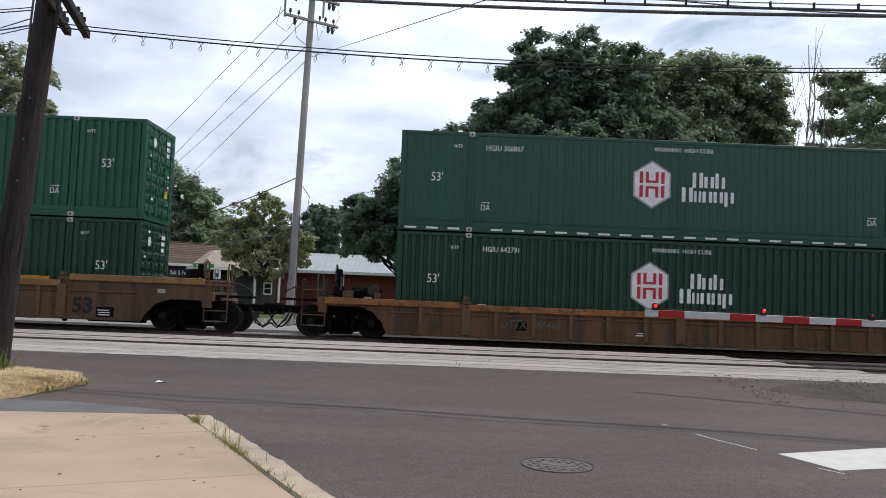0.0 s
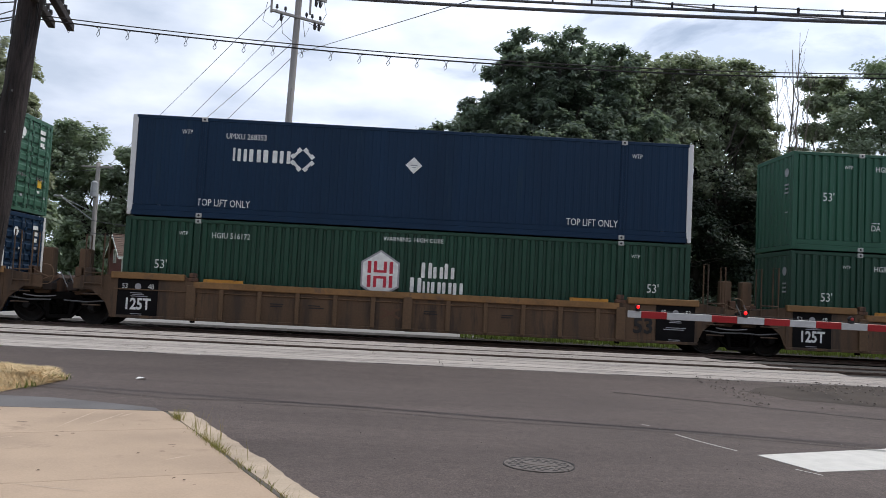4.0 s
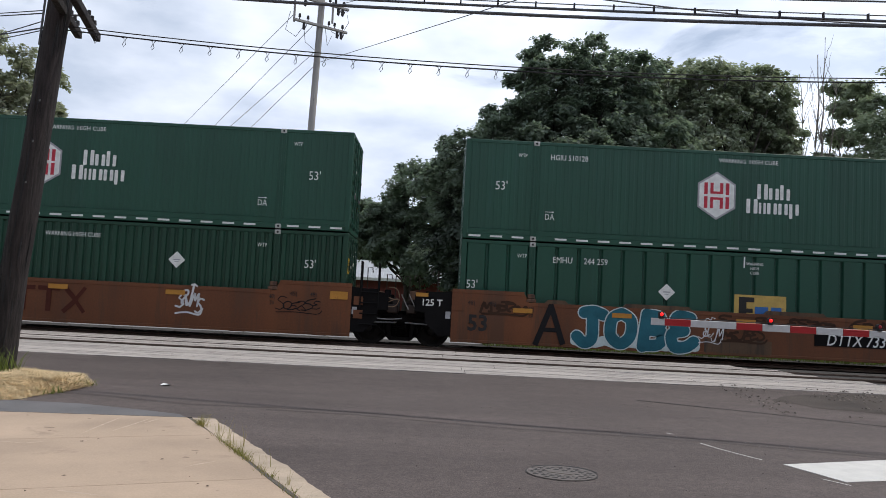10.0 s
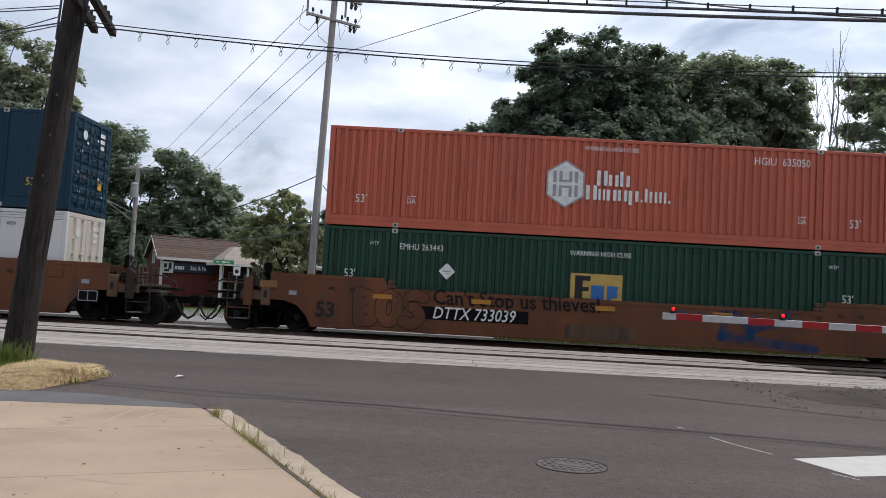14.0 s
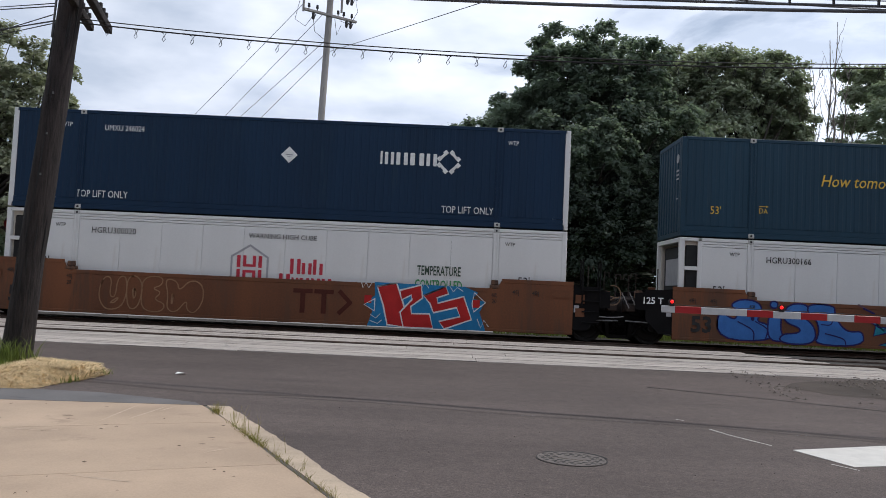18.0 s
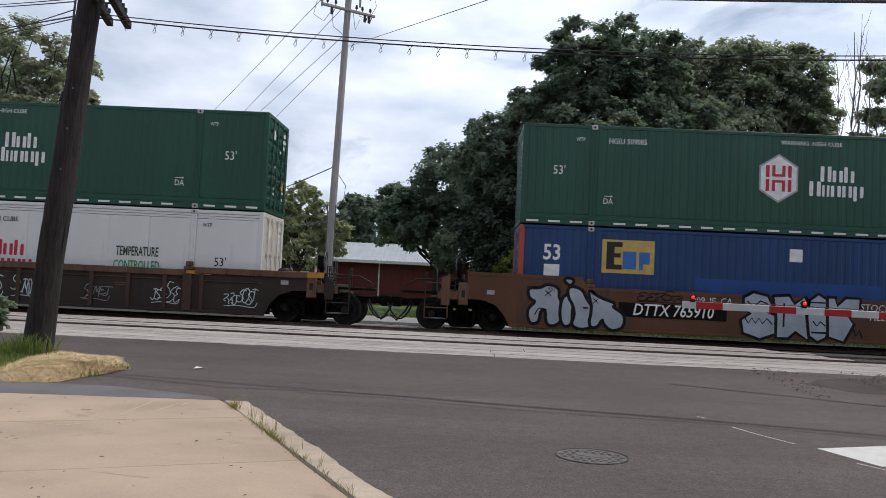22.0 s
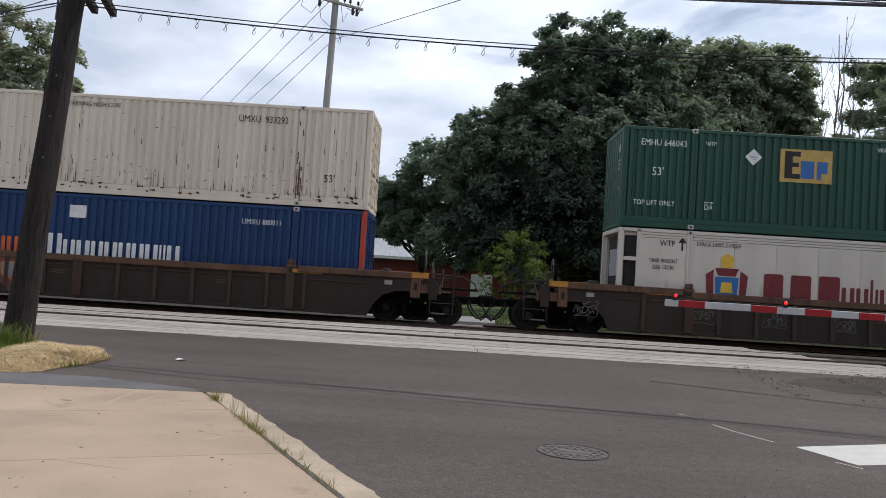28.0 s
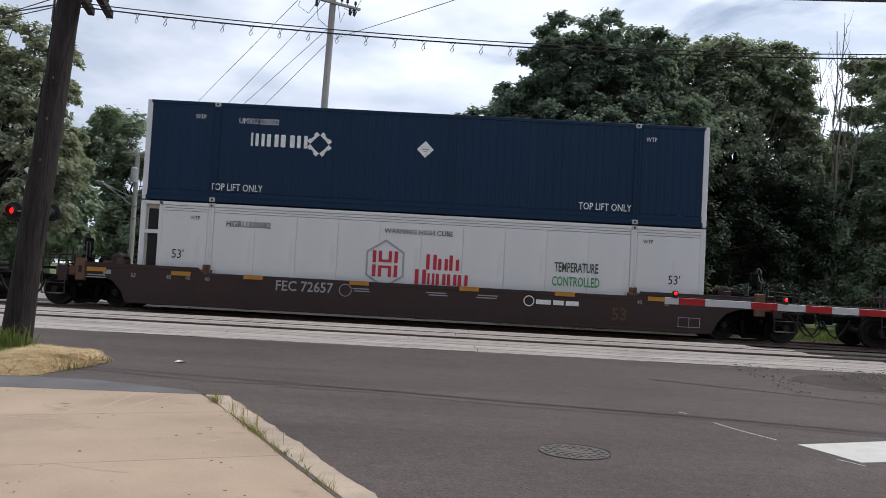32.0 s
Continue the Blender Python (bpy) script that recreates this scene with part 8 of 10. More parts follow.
kerb = tagged(thing("kerb", "worn concrete kerb stones between pavement and road", "kerb"), kind="structure")
KERB_Y = (9.07, 8.10, 6.94, 5.70, 4.1, 2.4, 0.5, -2.6)
K_IN = [(-2.615 + (9.07 - y) * 0.5159, y + 0.01) for y in KERB_Y]
K_OUT = [(-2.35 + (9.09 - y) * 0.512, y + 0.03) for y in KERB_Y]
rnd = random.Random(4)
for k in range(len(K_IN) - 1):
    nsub = 4
    for j in range(nsub):
        u0, u1 = j / nsub, (j + 1) / nsub
        q = []
        for src in (K_IN, K_OUT):
            for u in (u0, u1):
                q.append(Vector(src[k]).lerp(Vector(src[k + 1]), u))
        i0, i1, o0, o1 = q
        n = 5
        vs = []
        for c in range(n + 1):
            u = c / n
            pi, po = i0.lerp(i1, u), o0.lerp(o1, u)
            w = (po - pi).normalized()
            jag = 0.020 * noise.noise((pi.x * 3, pi.y * 3, 0.3)) + 0.018 * noise.noise((pi.x * 11, pi.y * 11, 4))
            vs += [(*(pi - w * 0.004), 0.08), (*(pi + w * 0.008), WALK_Z - 0.004), (*(po - w * (0.020 - jag)), WALK_Z - 0.006 + jag * 0.25), (*(po + w * jag), WALK_Z - 0.06), (*(po + w * (0.02 + jag)), -0.01)]
        fs = [(c * 5 + r, c * 5 + r + 1, (c + 1) * 5 + r + 1, (c + 1) * 5 + r) for c in range(n) for r in range(4)]
        part("kerb_stone", Shape().add(vs, fs), KERB, kerb)

tagged(part("old_asphalt_strip", Shape().slab([(-2.42, 9.16), (-3.09, 10.23), (-3.66, 10.45), (-4.5, 10.72), (-5.4, 10.73), (-5.94, 10.63), (-9.8, 10.2), (-9.8, 7.5)], 0.001, 0.010), ASPHALT_OLD), "weathered grey asphalt strip beside the pavement", kind="structure")

s = Shape()
vs = []
for k in range(81):
    u = k / 80
    x, y = -2.60 - 7.0 * u, 9.075 - 0.87 * u
    w = 0.012 + 0.030 * abs(noise.noise((x * 5, 0, 1)))
    vs += [(x, y - w, WALK_Z + 0.002), (x, y + 0.03, WALK_Z - 0.03)]
s.add(vs, [(2 * k, 2 * k + 2, 2 * k + 3, 2 * k + 1) for k in range(80)])
tagged(part("tar_line", s, TYRE_DARK), "ragged dark tar line along the edge of the pavement", kind="structure")

# ragged black strip: shadow gap along the kerb painted at the broken asphalt edge
rnd = random.Random(41)
edge_in, edge_out = [], []
for k in range(121):
    u = k / 120
    y = 9.2 - 7.4 * u
    x = -2.33 + (9.09 - y) * 0.512
    w = 0.030 + 0.030 * abs(noise.noise((x * 6, y * 6, 2))) + 0.020 * rnd.random()
    edge_in.append((x - 0.03, y - 0.015, 0.006))
    edge_out.append((x + w, y + w * 0.5, 0.006))
n_ = len(edge_in)
tagged(part("broken_edge", Shape().add(edge_in + edge_out, [(k, k + 1, n_ + k + 1, n_ + k) for k in range(n_ - 1)]), DARK), "ragged black strip for the shadow gap at the broken asphalt edge along the kerb", kind="structure")


def blades(points, h, w, seed, lean=0.35):
    """Single bent blades at points (x, y, z)."""
    r = random.Random(seed)
    vs, fs = [], []
    for x, y, z in points:
        a, hh, ww = r.uniform(0, 6.28), h * r.uniform(0.5, 1.2), w * r.uniform(0.7, 1.2)
        b = r.uniform(0, 6.28)
        dx, dy = lean * hh * math.cos(b), lean * hh * math.sin(b)
        px, py = ww * math.cos(a), ww * math.sin(a)
        k = len(vs)
        vs += [(x - px, y - py, z), (x + px, y + py, z), (x + px * 0.6 + dx * 0.4, y + py * 0.6 + dy * 0.4, z + hh * 0.6), (x - px * 0.6 + dx * 0.4, y - py * 0.6 + dy * 0.4, z + hh * 0.6), (x + dx, y + dy, z + hh)]
        fs += [(k, k + 1, k + 2, k + 3), (k + 3, k + 2, k + 4)]
    me = bpy.data.meshes.new("blades")
    me.from_pydata(vs, [], fs)
    return me


# dark soil in the kerb joint
s = Shape()
pa, pb = inner(-0.02), inner(13)
s.add([(pa.x - 0.006, pa.y, 0.147), (pb.x - 0.006, pb.y, 0.147), (pb.x + 0.020, pb.y + 0.012, 0.147), (pa.x + 0.020, pa.y + 0.012, 0.147)], [(0, 1, 2, 3)])
tagged(part("joint_soil", s, GRIT), "dark soil packed in the kerb joint", kind="structure")

# grass in the kerb joint
rnd = random.Random(12)
for d0, n, hh, spread in ((0.30, 34, 0.06, 0.05), (0.52, 150, 0.13, 0.06), (0.62, 61, 0.16, 0.04), (1.35, 44, 0.10, 0.08), (1.62, 90, 0.09, 0.09), (1.85, 121, 0.10, 0.09), (2.08, 160, 0.09, 0.08), (2.30, 150, 0.09, 0.07), (2.46, 81, 0.09, 0.05), (2.85, 75, 0.08, 0.10), (3.10, 60, 0.09, 0.08), (3.6, 70, 0.08, 0.14), (4.05, 85, 0.10, 0.10)):
    pts = []
    for _ in range(n):
        p = inner(d0 + rnd.gauss(0, spread)) + Vector((rnd.gauss(0.015, 0.018), rnd.gauss(0.005, 0.018)))
        pts.append((p.x, p.y, 0.125))
    tagged(part("grass_tuft", blades(pts[::2], hh * 0.85, 0.0032, n, 0.75), GRASS_DRY if n % 2 else GRASS_KERB), "small tuft of grass in the kerb joint", "grass", "kerb grass", "stuff")
for d0, hh in ((0.66, 0.20), (1.12, 0.16), (1.22, 0.20), (1.58, 0.24), (1.66, 0.18), (2.0, 0.26), (2.06, 0.20), (2.75, 0.16), (3.4, 0.15)):
    p = inner(d0) + Vector((0.07, 0.03))
    tagged(part("weed_stalk", blades([(p.x + rnd.gauss(0, 0.02), p.y + rnd.gauss(0, 0.02), 0.145) for _ in range(5)], hh, 0.0022, int(d0 * 100), 0.3), GRASS_DRY), "thin dry weed stalks beside the kerb joint", "grass", "kerb grass", "stuff")
pts = [(-2.95 + rnd.gauss(0, 0.22), 9.16 + rnd.gauss(0.03, 0.05), 0.02) for _ in range(240)]
tagged(part("grass_tuft", blades(pts[:150], 0.11, 0.004, 5, 0.6), GRASS_DRY), "low grass at the pavement corner", "grass", "kerb grass", "stuff")

# twigs and crumbs on the pavement and the road
rnd = random.Random(77)
for _ in range(34):
    x, y = rnd.uniform(-4.6, -0.9), rnd.uniform(4.6, 8.7)
    if x > -2.5 + (9.0 - y) * 0.40:
        continue
    a, l = rnd.uniform(0, 3.14), rnd.uniform(0.006, 0.028)
    tagged(part("twig", Shape().path([(0, 0, 0.003), (l * 0.5, 0.006, 0.005), (l, 0.0, 0.003)], 0.0018, 4), TWIG, at=(x, y, WALK_Z), turn=math.degrees(a)), "tiny brown twig on the pavement", "litter", "litter on the pavement")
for x, y in ((-3.05, 7.35), (-2.15, 6.75), (-2.6, 6.0), (-1.55, 5.9)):
    tagged(part("dead_leaf", Shape().add([(-0.018, 0, 0.004), (0, -0.010, 0.008), (0.02, 0, 0.004), (0, 0.011, 0.005)], [(0, 1, 2), (0, 2, 3)]), TWIG, at=(x, y, WALK_Z), turn=x * 60), "small dry brown leaf on the pavement", "litter", "litter on the pavement")
rnd = random.Random(78)
s = Shape()
for _ in range(200):
    x, y = rnd.uniform(-4, 7), rnd.uniform(6.2, 16)
    if y < 9.3 and x < -0.3 - (y - 5.7) * 0.5:
        continue
    r = rnd.uniform(0.004, 0.011)
    a = rnd.uniform(0, 6)
    z = rise(y)
    s.add([(x + r * math.cos(a + q), y + r * math.sin(a + q), z) for q in (0, 2.1, 4.2)] + [(x, y, z + r)], [(0, 1, 3), (1, 2, 3), (2, 0, 3)])
me = bpy.data.meshes.new("road_grit")
me.from_pydata(s.v, [], s.f)
tagged(part("road_grit", me, GRIT), "pale grit scattered over the asphalt", "gravel", kind="stuff")

# straw heap round the wooden pole
HEAP_C = Vector((-6.10, 12.45))
HEAP_RIM = [(-7.44, 14.70), (-6.92, 14.45), (-6.26, 14.10), (-5.93, 14.15), (-5.72, 13.62), (-5.25, 12.80), (-5.24, 12.30), (-5.26, 11.85), (-5.34, 11.55), (-5.36, 11.15), (-5.40, 10.72), (-5.80, 10.64), (-6.45, 10.70), (-6.62, 11.5), (-6.85, 12.4), (-7.10, 13.3)]


def heap_reach(a):
    """How far the heap reaches from its middle in the direction a."""
    d = Vector((math.cos(a), math.sin(a)))
    for (xa, ya), (xb, yb) in zip(HEAP_RIM, HEAP_RIM[1:] + HEAP_RIM[:1]):
        pa, e = Vector((xa, ya)) - HEAP_C, Vector((xb - xa, yb - ya))
        den = d.x * e.y - d.y * e.x
        if abs(den) > 1e-9:
            u = (pa.x * d.y - pa.y * d.x) / den
            q = (pa.x * e.y - pa.y * e.x) / den
            if 0 <= u <= 1 and q > 0:
                return q
    return 1.0


def heap_height(q):
    return 0.11 * max(0.0, 1 - q * q) ** 1.1


s = Shape()
nx, ny = 72, 20
vs = []
for j in range(ny + 1):
    for i in range(nx + 1):
        a = 2 * math.pi * i / nx
        q = j / ny
        r = heap_reach(a) * q * (1.0 + 0.05 * noise.noise((math.cos(a) * 6, math.sin(a) * 6, 3)))
        x, y = HEAP_C.x + r * math.cos(a), HEAP_C.y + r * math.sin(a)
        vs.append((x, y, heap_height(q) + 0.03 * noise.noise((x * 4, y * 4, 0)) * (1 - q) + 0.012 * (1 - q) + 0.003))
s.add(vs, [(j * (nx + 1) + i, j * (nx + 1) + i + 1, (j + 1) * (nx + 1) + i + 1, (j + 1) * (nx + 1) + i) for j in range(ny) for i in range(nx)])
heap = tagged(part("straw_mulch", s, STRAW_BED, smooth=True), "low heap of pale straw mulch at the roadside", "straw", kind="stuff")
rnd = random.Random(9)
vs, fs = [], []
for _ in range(30000):
    a, q = rnd.uniform(0, 6.28), math.sqrt(rnd.random()) * 1.02
    if rnd.random() < 0.02:
        q *= rnd.uniform(1.0, 1.14)
    r = heap_reach(a) * q
    x, y = HEAP_C.x + r * math.cos(a), HEAP_C.y + r * math.sin(a)
    z = heap_height(q) + 0.012 + 0.03 * noise.noise((x * 4, y * 4, 0)) * max(0.0, 1 - q)
    b, l, w = rnd.uniform(0, 6.28), rnd.uniform(0.03, 0.12), rnd.uniform(0.0015, 0.0045)
    t = rnd.uniform(-0.12, 0.45) * l
    dx, dy = l * math.cos(b), l * math.sin(b)
    k = len(vs)
    vs += [(x - w * math.sin(b), y + w * math.cos(b), z), (x + w * math.sin(b), y - w * math.cos(b), z), (x + dx + w * math.sin(b), y + dy - w * math.cos(b), z + t + 0.004), (x + dx - w * math.sin(b), y + dy + w * math.cos(b), z + t + 0.004)]
    fs.append((k, k + 1, k + 2, k + 3))
me = bpy.data.meshes.new("straw")
me.from_pydata(vs, [], fs)
part("straw_stalks", me, STRAW, heap)
pts = []
while len(pts) < 7000:
    x, y = rnd.uniform(-10.0, -6.2), rnd.uniform(10.7, 15.0)
    if x < -6.74 - 0.31 * (y - 12.4) + rnd.gauss(0, 0.09):
        pts.append((x, y, 0.05))
pts += [(-5.28 + rnd.gauss(0, 0.07), rnd.choice((12.75, 12.6, 11.7, 11.5, 11.9)) + rnd.gauss(0, 0.06), 0.01) for _ in range(60)]
foot = [(rnd.gauss(-7.30, 0.24), rnd.gauss(13.55, 0.14), 0.04) for _ in range(220)]
tagged(part("weed_tuft", blades(foot, 0.38, 0.010, 8, 0.5), GRASS), "tall weeds at the foot of the wooden pole", "grass", kind="stuff")
tagged(part("verge_grass", blades(pts, 0.11, 0.006, 6, 0.6), GRASS), "green verge grass round the pole foot", "grass", kind="stuff")
s = Shape().slab([(-45, 10.6), (-6.4, 10.7), (-6.6, 11.8), (-7.4, 14.5), (-8.0, 15.2), (-45, 16.0)], -0.02, 0.012)
tagged(part("verge", s, GRASS_GROUND), "grassy verge with earth beside the road", kind="structure")

# grass beyond the track
rnd = random.Random(15)
pts = []
for _ in range(26000):
    x, y = rnd.uniform(-30, 40), 27.7 + 14 * rnd.random() ** 1.6
    if x < 2.0 + 0.6 * noise.noise((y, 0, 0)) and y < 36:
        continue
    pts.append((x, y, rise(y) - 0.08))
tagged(part("lawn_grass", blades(pts, 0.32, 0.012, 16), GRASS), "uncut green grass beyond the railway track", "grass", kind="stuff")
pts = [(rnd.uniform(1.5, 30), rnd.gauss(27.6, 0.25), 0.24) for _ in range(5000)]
tagged(part("trackside_weeds", blades(pts, 0.30, 0.012, 17), GRASS), "weeds along the far edge of the ballast", "grass", kind="stuff")

# pale scrapes and dark spots on the pavement
rnd = random.Random(31)
for k, (x, y, l, a) in enumerate(((-3.22, 7.66, 1.32, 93), (-3.03, 7.86, 1.02, 87), (-3.09, 7.30, 0.16, 70), (-3.50, 7.12, 0.22, 40), (-2.94, 8.50, 0.4, 80), (-3.9, 7.2, 0.5, -8), (-1.9, 6.5, 0.35, 60), (-2.6, 5.6, 0.6, -12))):
    o = [(l * u, 0.007 * math.sin(5 * u + k) + sgn * 0.013 * math.sin(math.pi * u), 0.0) for sgn, us in ((1, (0, 0.3, 0.6, 1.0)), (-1, (0.8, 0.5, 0.2))) for u in us]
    tagged(part("scrape", Shape().add(o, [tuple(range(len(o)))]), SCRAPE, at=(x, y, WALK_Z + 0.0015), turn=a), "pale scrape on the pavement", "scrape", "marks on the pavement")
for k in range(11):
    x, y = rnd.uniform(-4.6, -1.3), rnd.uniform(5.0, 8.7)
    if x > -2.6 + (9.0 - y) * 0.40:
        continue
    r = rnd.uniform(0.006, 0.020)
    o = [(r * (1 + 0.4 * rnd.random()) * math.cos(q), 0.8 * r * (1 + 0.4 * rnd.random()) * math.sin(q), 0.0) for q in [j * 0.6283 for j in range(10)]]
    tagged(part("gum_spot", Shape().add(o, [tuple(range(10))]), SPOT, at=(x, y, WALK_Z + 0.0015)), "dark flattened spot on the pavement", "spot", "marks on the pavement")

for x, y, w, h in ((-3.64, 7.98, 0.048, 0.022), (-3.55, 7.80, 0.014, 0.018), (-2.01, 7.18, 0.03, 0.014), (-2.0, 6.88, 0.024, 0.018)):
    o = [(w * (1 + 0.3 * rnd.random()) * math.cos(q), h * (1 + 0.3 * rnd.random()) * math.sin(q), 0.0) for q in [j * 0.5236 for j in range(12)]]
    tagged(part("stain", Shape().add(o, [tuple(range(12))]), SPOT, at=(x, y, WALK_Z + 0.0018)), "dark brown stain on the pavement", "stain", "marks on the pavement")

# marks on the asphalt
tagged(part("stop_line", Shape().slab([(3.72, 8.83), (3.98, 8.02), (6.6, 8.95), (6.6, 10.1)], 0.001, 0.006), ROAD_WHITE), "white painted stop line on the asphalt", "road marking")
def strip(name, pts, w, mat_, label, z=0.005):
    vs = []
    for k, (x, y) in enumerate(pts):
        xa, ya = pts[max(k - 1, 0)]
        xb, yb = pts[min(k + 1, len(pts) - 1)]
        d = math.hypot(xb - xa, yb - ya)
        nx_, ny_ = -(yb - ya) / d * w / 2, (xb - xa) / d * w / 2
        vs += [(x + nx_, y + ny_, rise(y) + z), (x - nx_, y - ny_, rise(y) + z)]
    return tagged(part(name, Shape().add(vs, [(2 * k, 2 * k + 1, 2 * k + 3, 2 * k + 2) for k in range(len(pts) - 1)]), mat_), label, "road mark")


strip("chalk_line", [(3.22, 10.02), (3.32, 9.66), (3.44, 9.36), (3.58, 9.04)], 0.022, ROAD_WHITE, "thin white chalk line on the asphalt")
strip("chalk_line", [(3.0, 10.75), (3.08, 10.66)], 0.02, ROAD_WHITE, "short white chalk mark on the asphalt")
strip("chalk_line", [(3.80, 8.12), (3.95, 7.86)], 0.02, ROAD_WHITE, "short white chalk mark at the stop line")
strip("pavement_seam", [(3.51, 14.41), (4.0, 14.2), (4.56, 13.94), (5.34, 13.57), (6.49, 12.85), (9.0, 11.3)], 0.040, DARK, "dark seam in the asphalt")


def tyre_mark(pts, w, label, z):
    """A soft-edged dark streak laid along points on the road."""
    ob = strip("tyre_mark", sum([[tuple(Vector(a).lerp(Vector(b), j / 6)) for j in range(6)] for a, b in zip(pts, pts[1:])], []) + [pts[-1]], w, STREAK_FILM, label, z)
    uv = ob.data.uv_layers.new(name="across")
    for poly in ob.data.polygons:
        for li in poly.loop_indices:
            uv.data[li].uv = (0.0, ob.data.loops[li].vertex_index % 2)
    return tagged(ob, kind="stuff")


tyre_mark([(-7.5, 12.3), (-4.49, 11.64), (-3.3, 11.2), (-1.64, 11.33), (-0.48, 11.20), (0.5, 10.90), (1.36, 10.73), (2.41, 10.59), (3.73, 10.30), (4.89, 9.91), (9.0, 8.5)], 0.26, "dark curved streak across the asphalt", 0.004)
tyre_mark([(-2.2, 11.05), (-1.0, 10.98), (0.49, 10.54), (1.32, 10.39), (2.34, 10.28), (3.37, 10.16), (4.83, 9.70), (9.0, 8.2)], 0.20, "second dark streak beside the first", 0.006)
tagged(part("paper_scrap", Shape().add([(-4.34, 13.22, 0.01), (-4.18, 13.25, 0.03), (-4.20, 13.36, 0.012), (-4.32, 13.33, 0.035)], [(0, 1, 2, 3)]), MARK_W), "small pale scrap of paper on the road", "litter")

# manhole cover, set in the asphalt
mh = thing("manhole_cover", "round cast iron manhole cover with rows of dark slots", "manhole cover", at=(1.215, 7.765, 0), turn=-22)
circle = lambda r, n=40: [(r * math.cos(2 * math.pi * k / n), r * math.sin(2 * math.pi * k / n)) for k in range(n)]
part("rim", Shape().slab(circle(0.335), -0.02, 0.004), TYRE_DARK, mh)
part("lid", Shape().slab(circle(0.322), 0.0, 0.008), IRON, mh)
# Dark arc at the far edge paints the shadow over a sunken lid.
shadow_arc = [((0.322 + 0.006) * math.cos(a), 0.328 * math.sin(a), 0.009) for a in [0.5 + 2.3 * k / 24 for k in range(25)]]
shadow_arc += [((0.345 + 0.02 * abs(noise.noise((k * 0.7, 0, 0)))) * math.cos(a), (0.372 + 0.03 * noise.noise((k * 0.9, 0, 3))) * math.sin(a), 0.009) for k, a in enumerate([0.5 + 2.3 * k / 24 for k in range(25)])]
part("gap", Shape().add(shadow_arc, [(k, k + 1, 26 + k, 25 + k) for k in range(24)]), DARK, mh, "dark ragged arc painting the shadow at the lid's far edge")
for j in range(-4, 5):
    for i in range(-4, 5):
        x, y = (i + 0.5 * (j % 2)) * 0.078, j * 0.062
        if math.hypot(x, y) < 0.285 and not (abs(x) < 0.12 and abs(y) < 0.07):
            part("slot", once("lid_slot", lambda: Shape().box(-0.027, -0.013, 0, 0.027, 0.013, 0.002, 0.0008)), DARK, mh, at=(x, y, 0.0072))
part("name_plate", Shape().box(-0.125, -0.05, 0.0078, 0.125, 0.05, 0.012, 0.002), IRON, mh)

# gravel worn out of the shoulder and the panel edge
rnd = random.Random(61)
s = Shape()
for _ in range(2600):
    x, y = rnd.uniform(5.6, 20), rnd.uniform(13.3, 16.9)
    if noise.noise((x * 0.8, y * 1.3, 7)) < -0.05 + 0.35 * (y < 14.2):
        continue
    r, a = rnd.uniform(0.012, 0.035), rnd.uniform(0, 6.28)
    z = rise(y) + 0.03
    s.add([(x + r * math.cos(a + q), y + r * math.sin(a + q), z) for q in (0, 2.1, 4.2)] + [(x, y, z + r * 0.8)], [(0, 1, 3), (1, 2, 3), (2, 0, 3)])
me = bpy.data.meshes.new("shoulder_gravel")
me.from_pydata(s.v, [], s.f)
tagged(part("shoulder_gravel", me, GRAVEL), "loose grey gravel on the dirt shoulder", "gravel", kind="stuff")

# unseen plain wall added behind the viewer to cut skylight on the train
SKY_BLOCK = tagged(thing("unseen_sky_block", "unseen plain brown wall behind the viewer that blocks skylight", "building", at=(0, -9.0, 0)), kind="structure")
part("wall", Shape().box(-60, -6, 0, 60, 0, 10.5), BLOCK_BROWN, SKY_BLOCK)
part("cornice", Shape().box(-60, 0, 10.0, 60, 0.25, 10.5, 0.04), KERB, SKY_BLOCK)


# ---- poles, wires, gate ----
def wavy_tube(a, b, r0, r1, n=16, m=24, rough=0.03, flare=0.0):
    a, b = Vector(a), Vector(b)
    vs = []
    for k in range(m + 1):
        u = k / m
        p = a.lerp(b, u)
        for i in range(n):
            t = 2 * math.pi * i / n
            r = (r0 + (r1 - r0) * u + flare * math.exp(-12 * u)) * (1 + rough * noise.noise((math.cos(t) * 2, math.sin(t) * 2, u * 7)))
            vs.append((p.x + r * math.cos(t), p.y + r * math.sin(t), p.z))
    fs = [(k * n + i, k * n + (i + 1) % n, (k + 1) * n + (i + 1) % n, (k + 1) * n + i) for k in range(m) for i in range(n)]
    return Shape().add(vs, fs + [tuple(range(m * n, (m + 1) * n))])


POLE = thing("utility_pole", "dark weathered wooden utility pole leaning slightly, in straw and grass", "utility pole", at=(-7.26, 14.0, 0.0))
part("pole", wavy_tube((-0.085, 0, -0.3), (0.69, 0, 8.9), 0.225, 0.182, 28, 60, 0.07, 0.05), WOOD_POLE, POLE, smooth=True)


def pole_x(z):
    return 0.0843 * z - 0.06


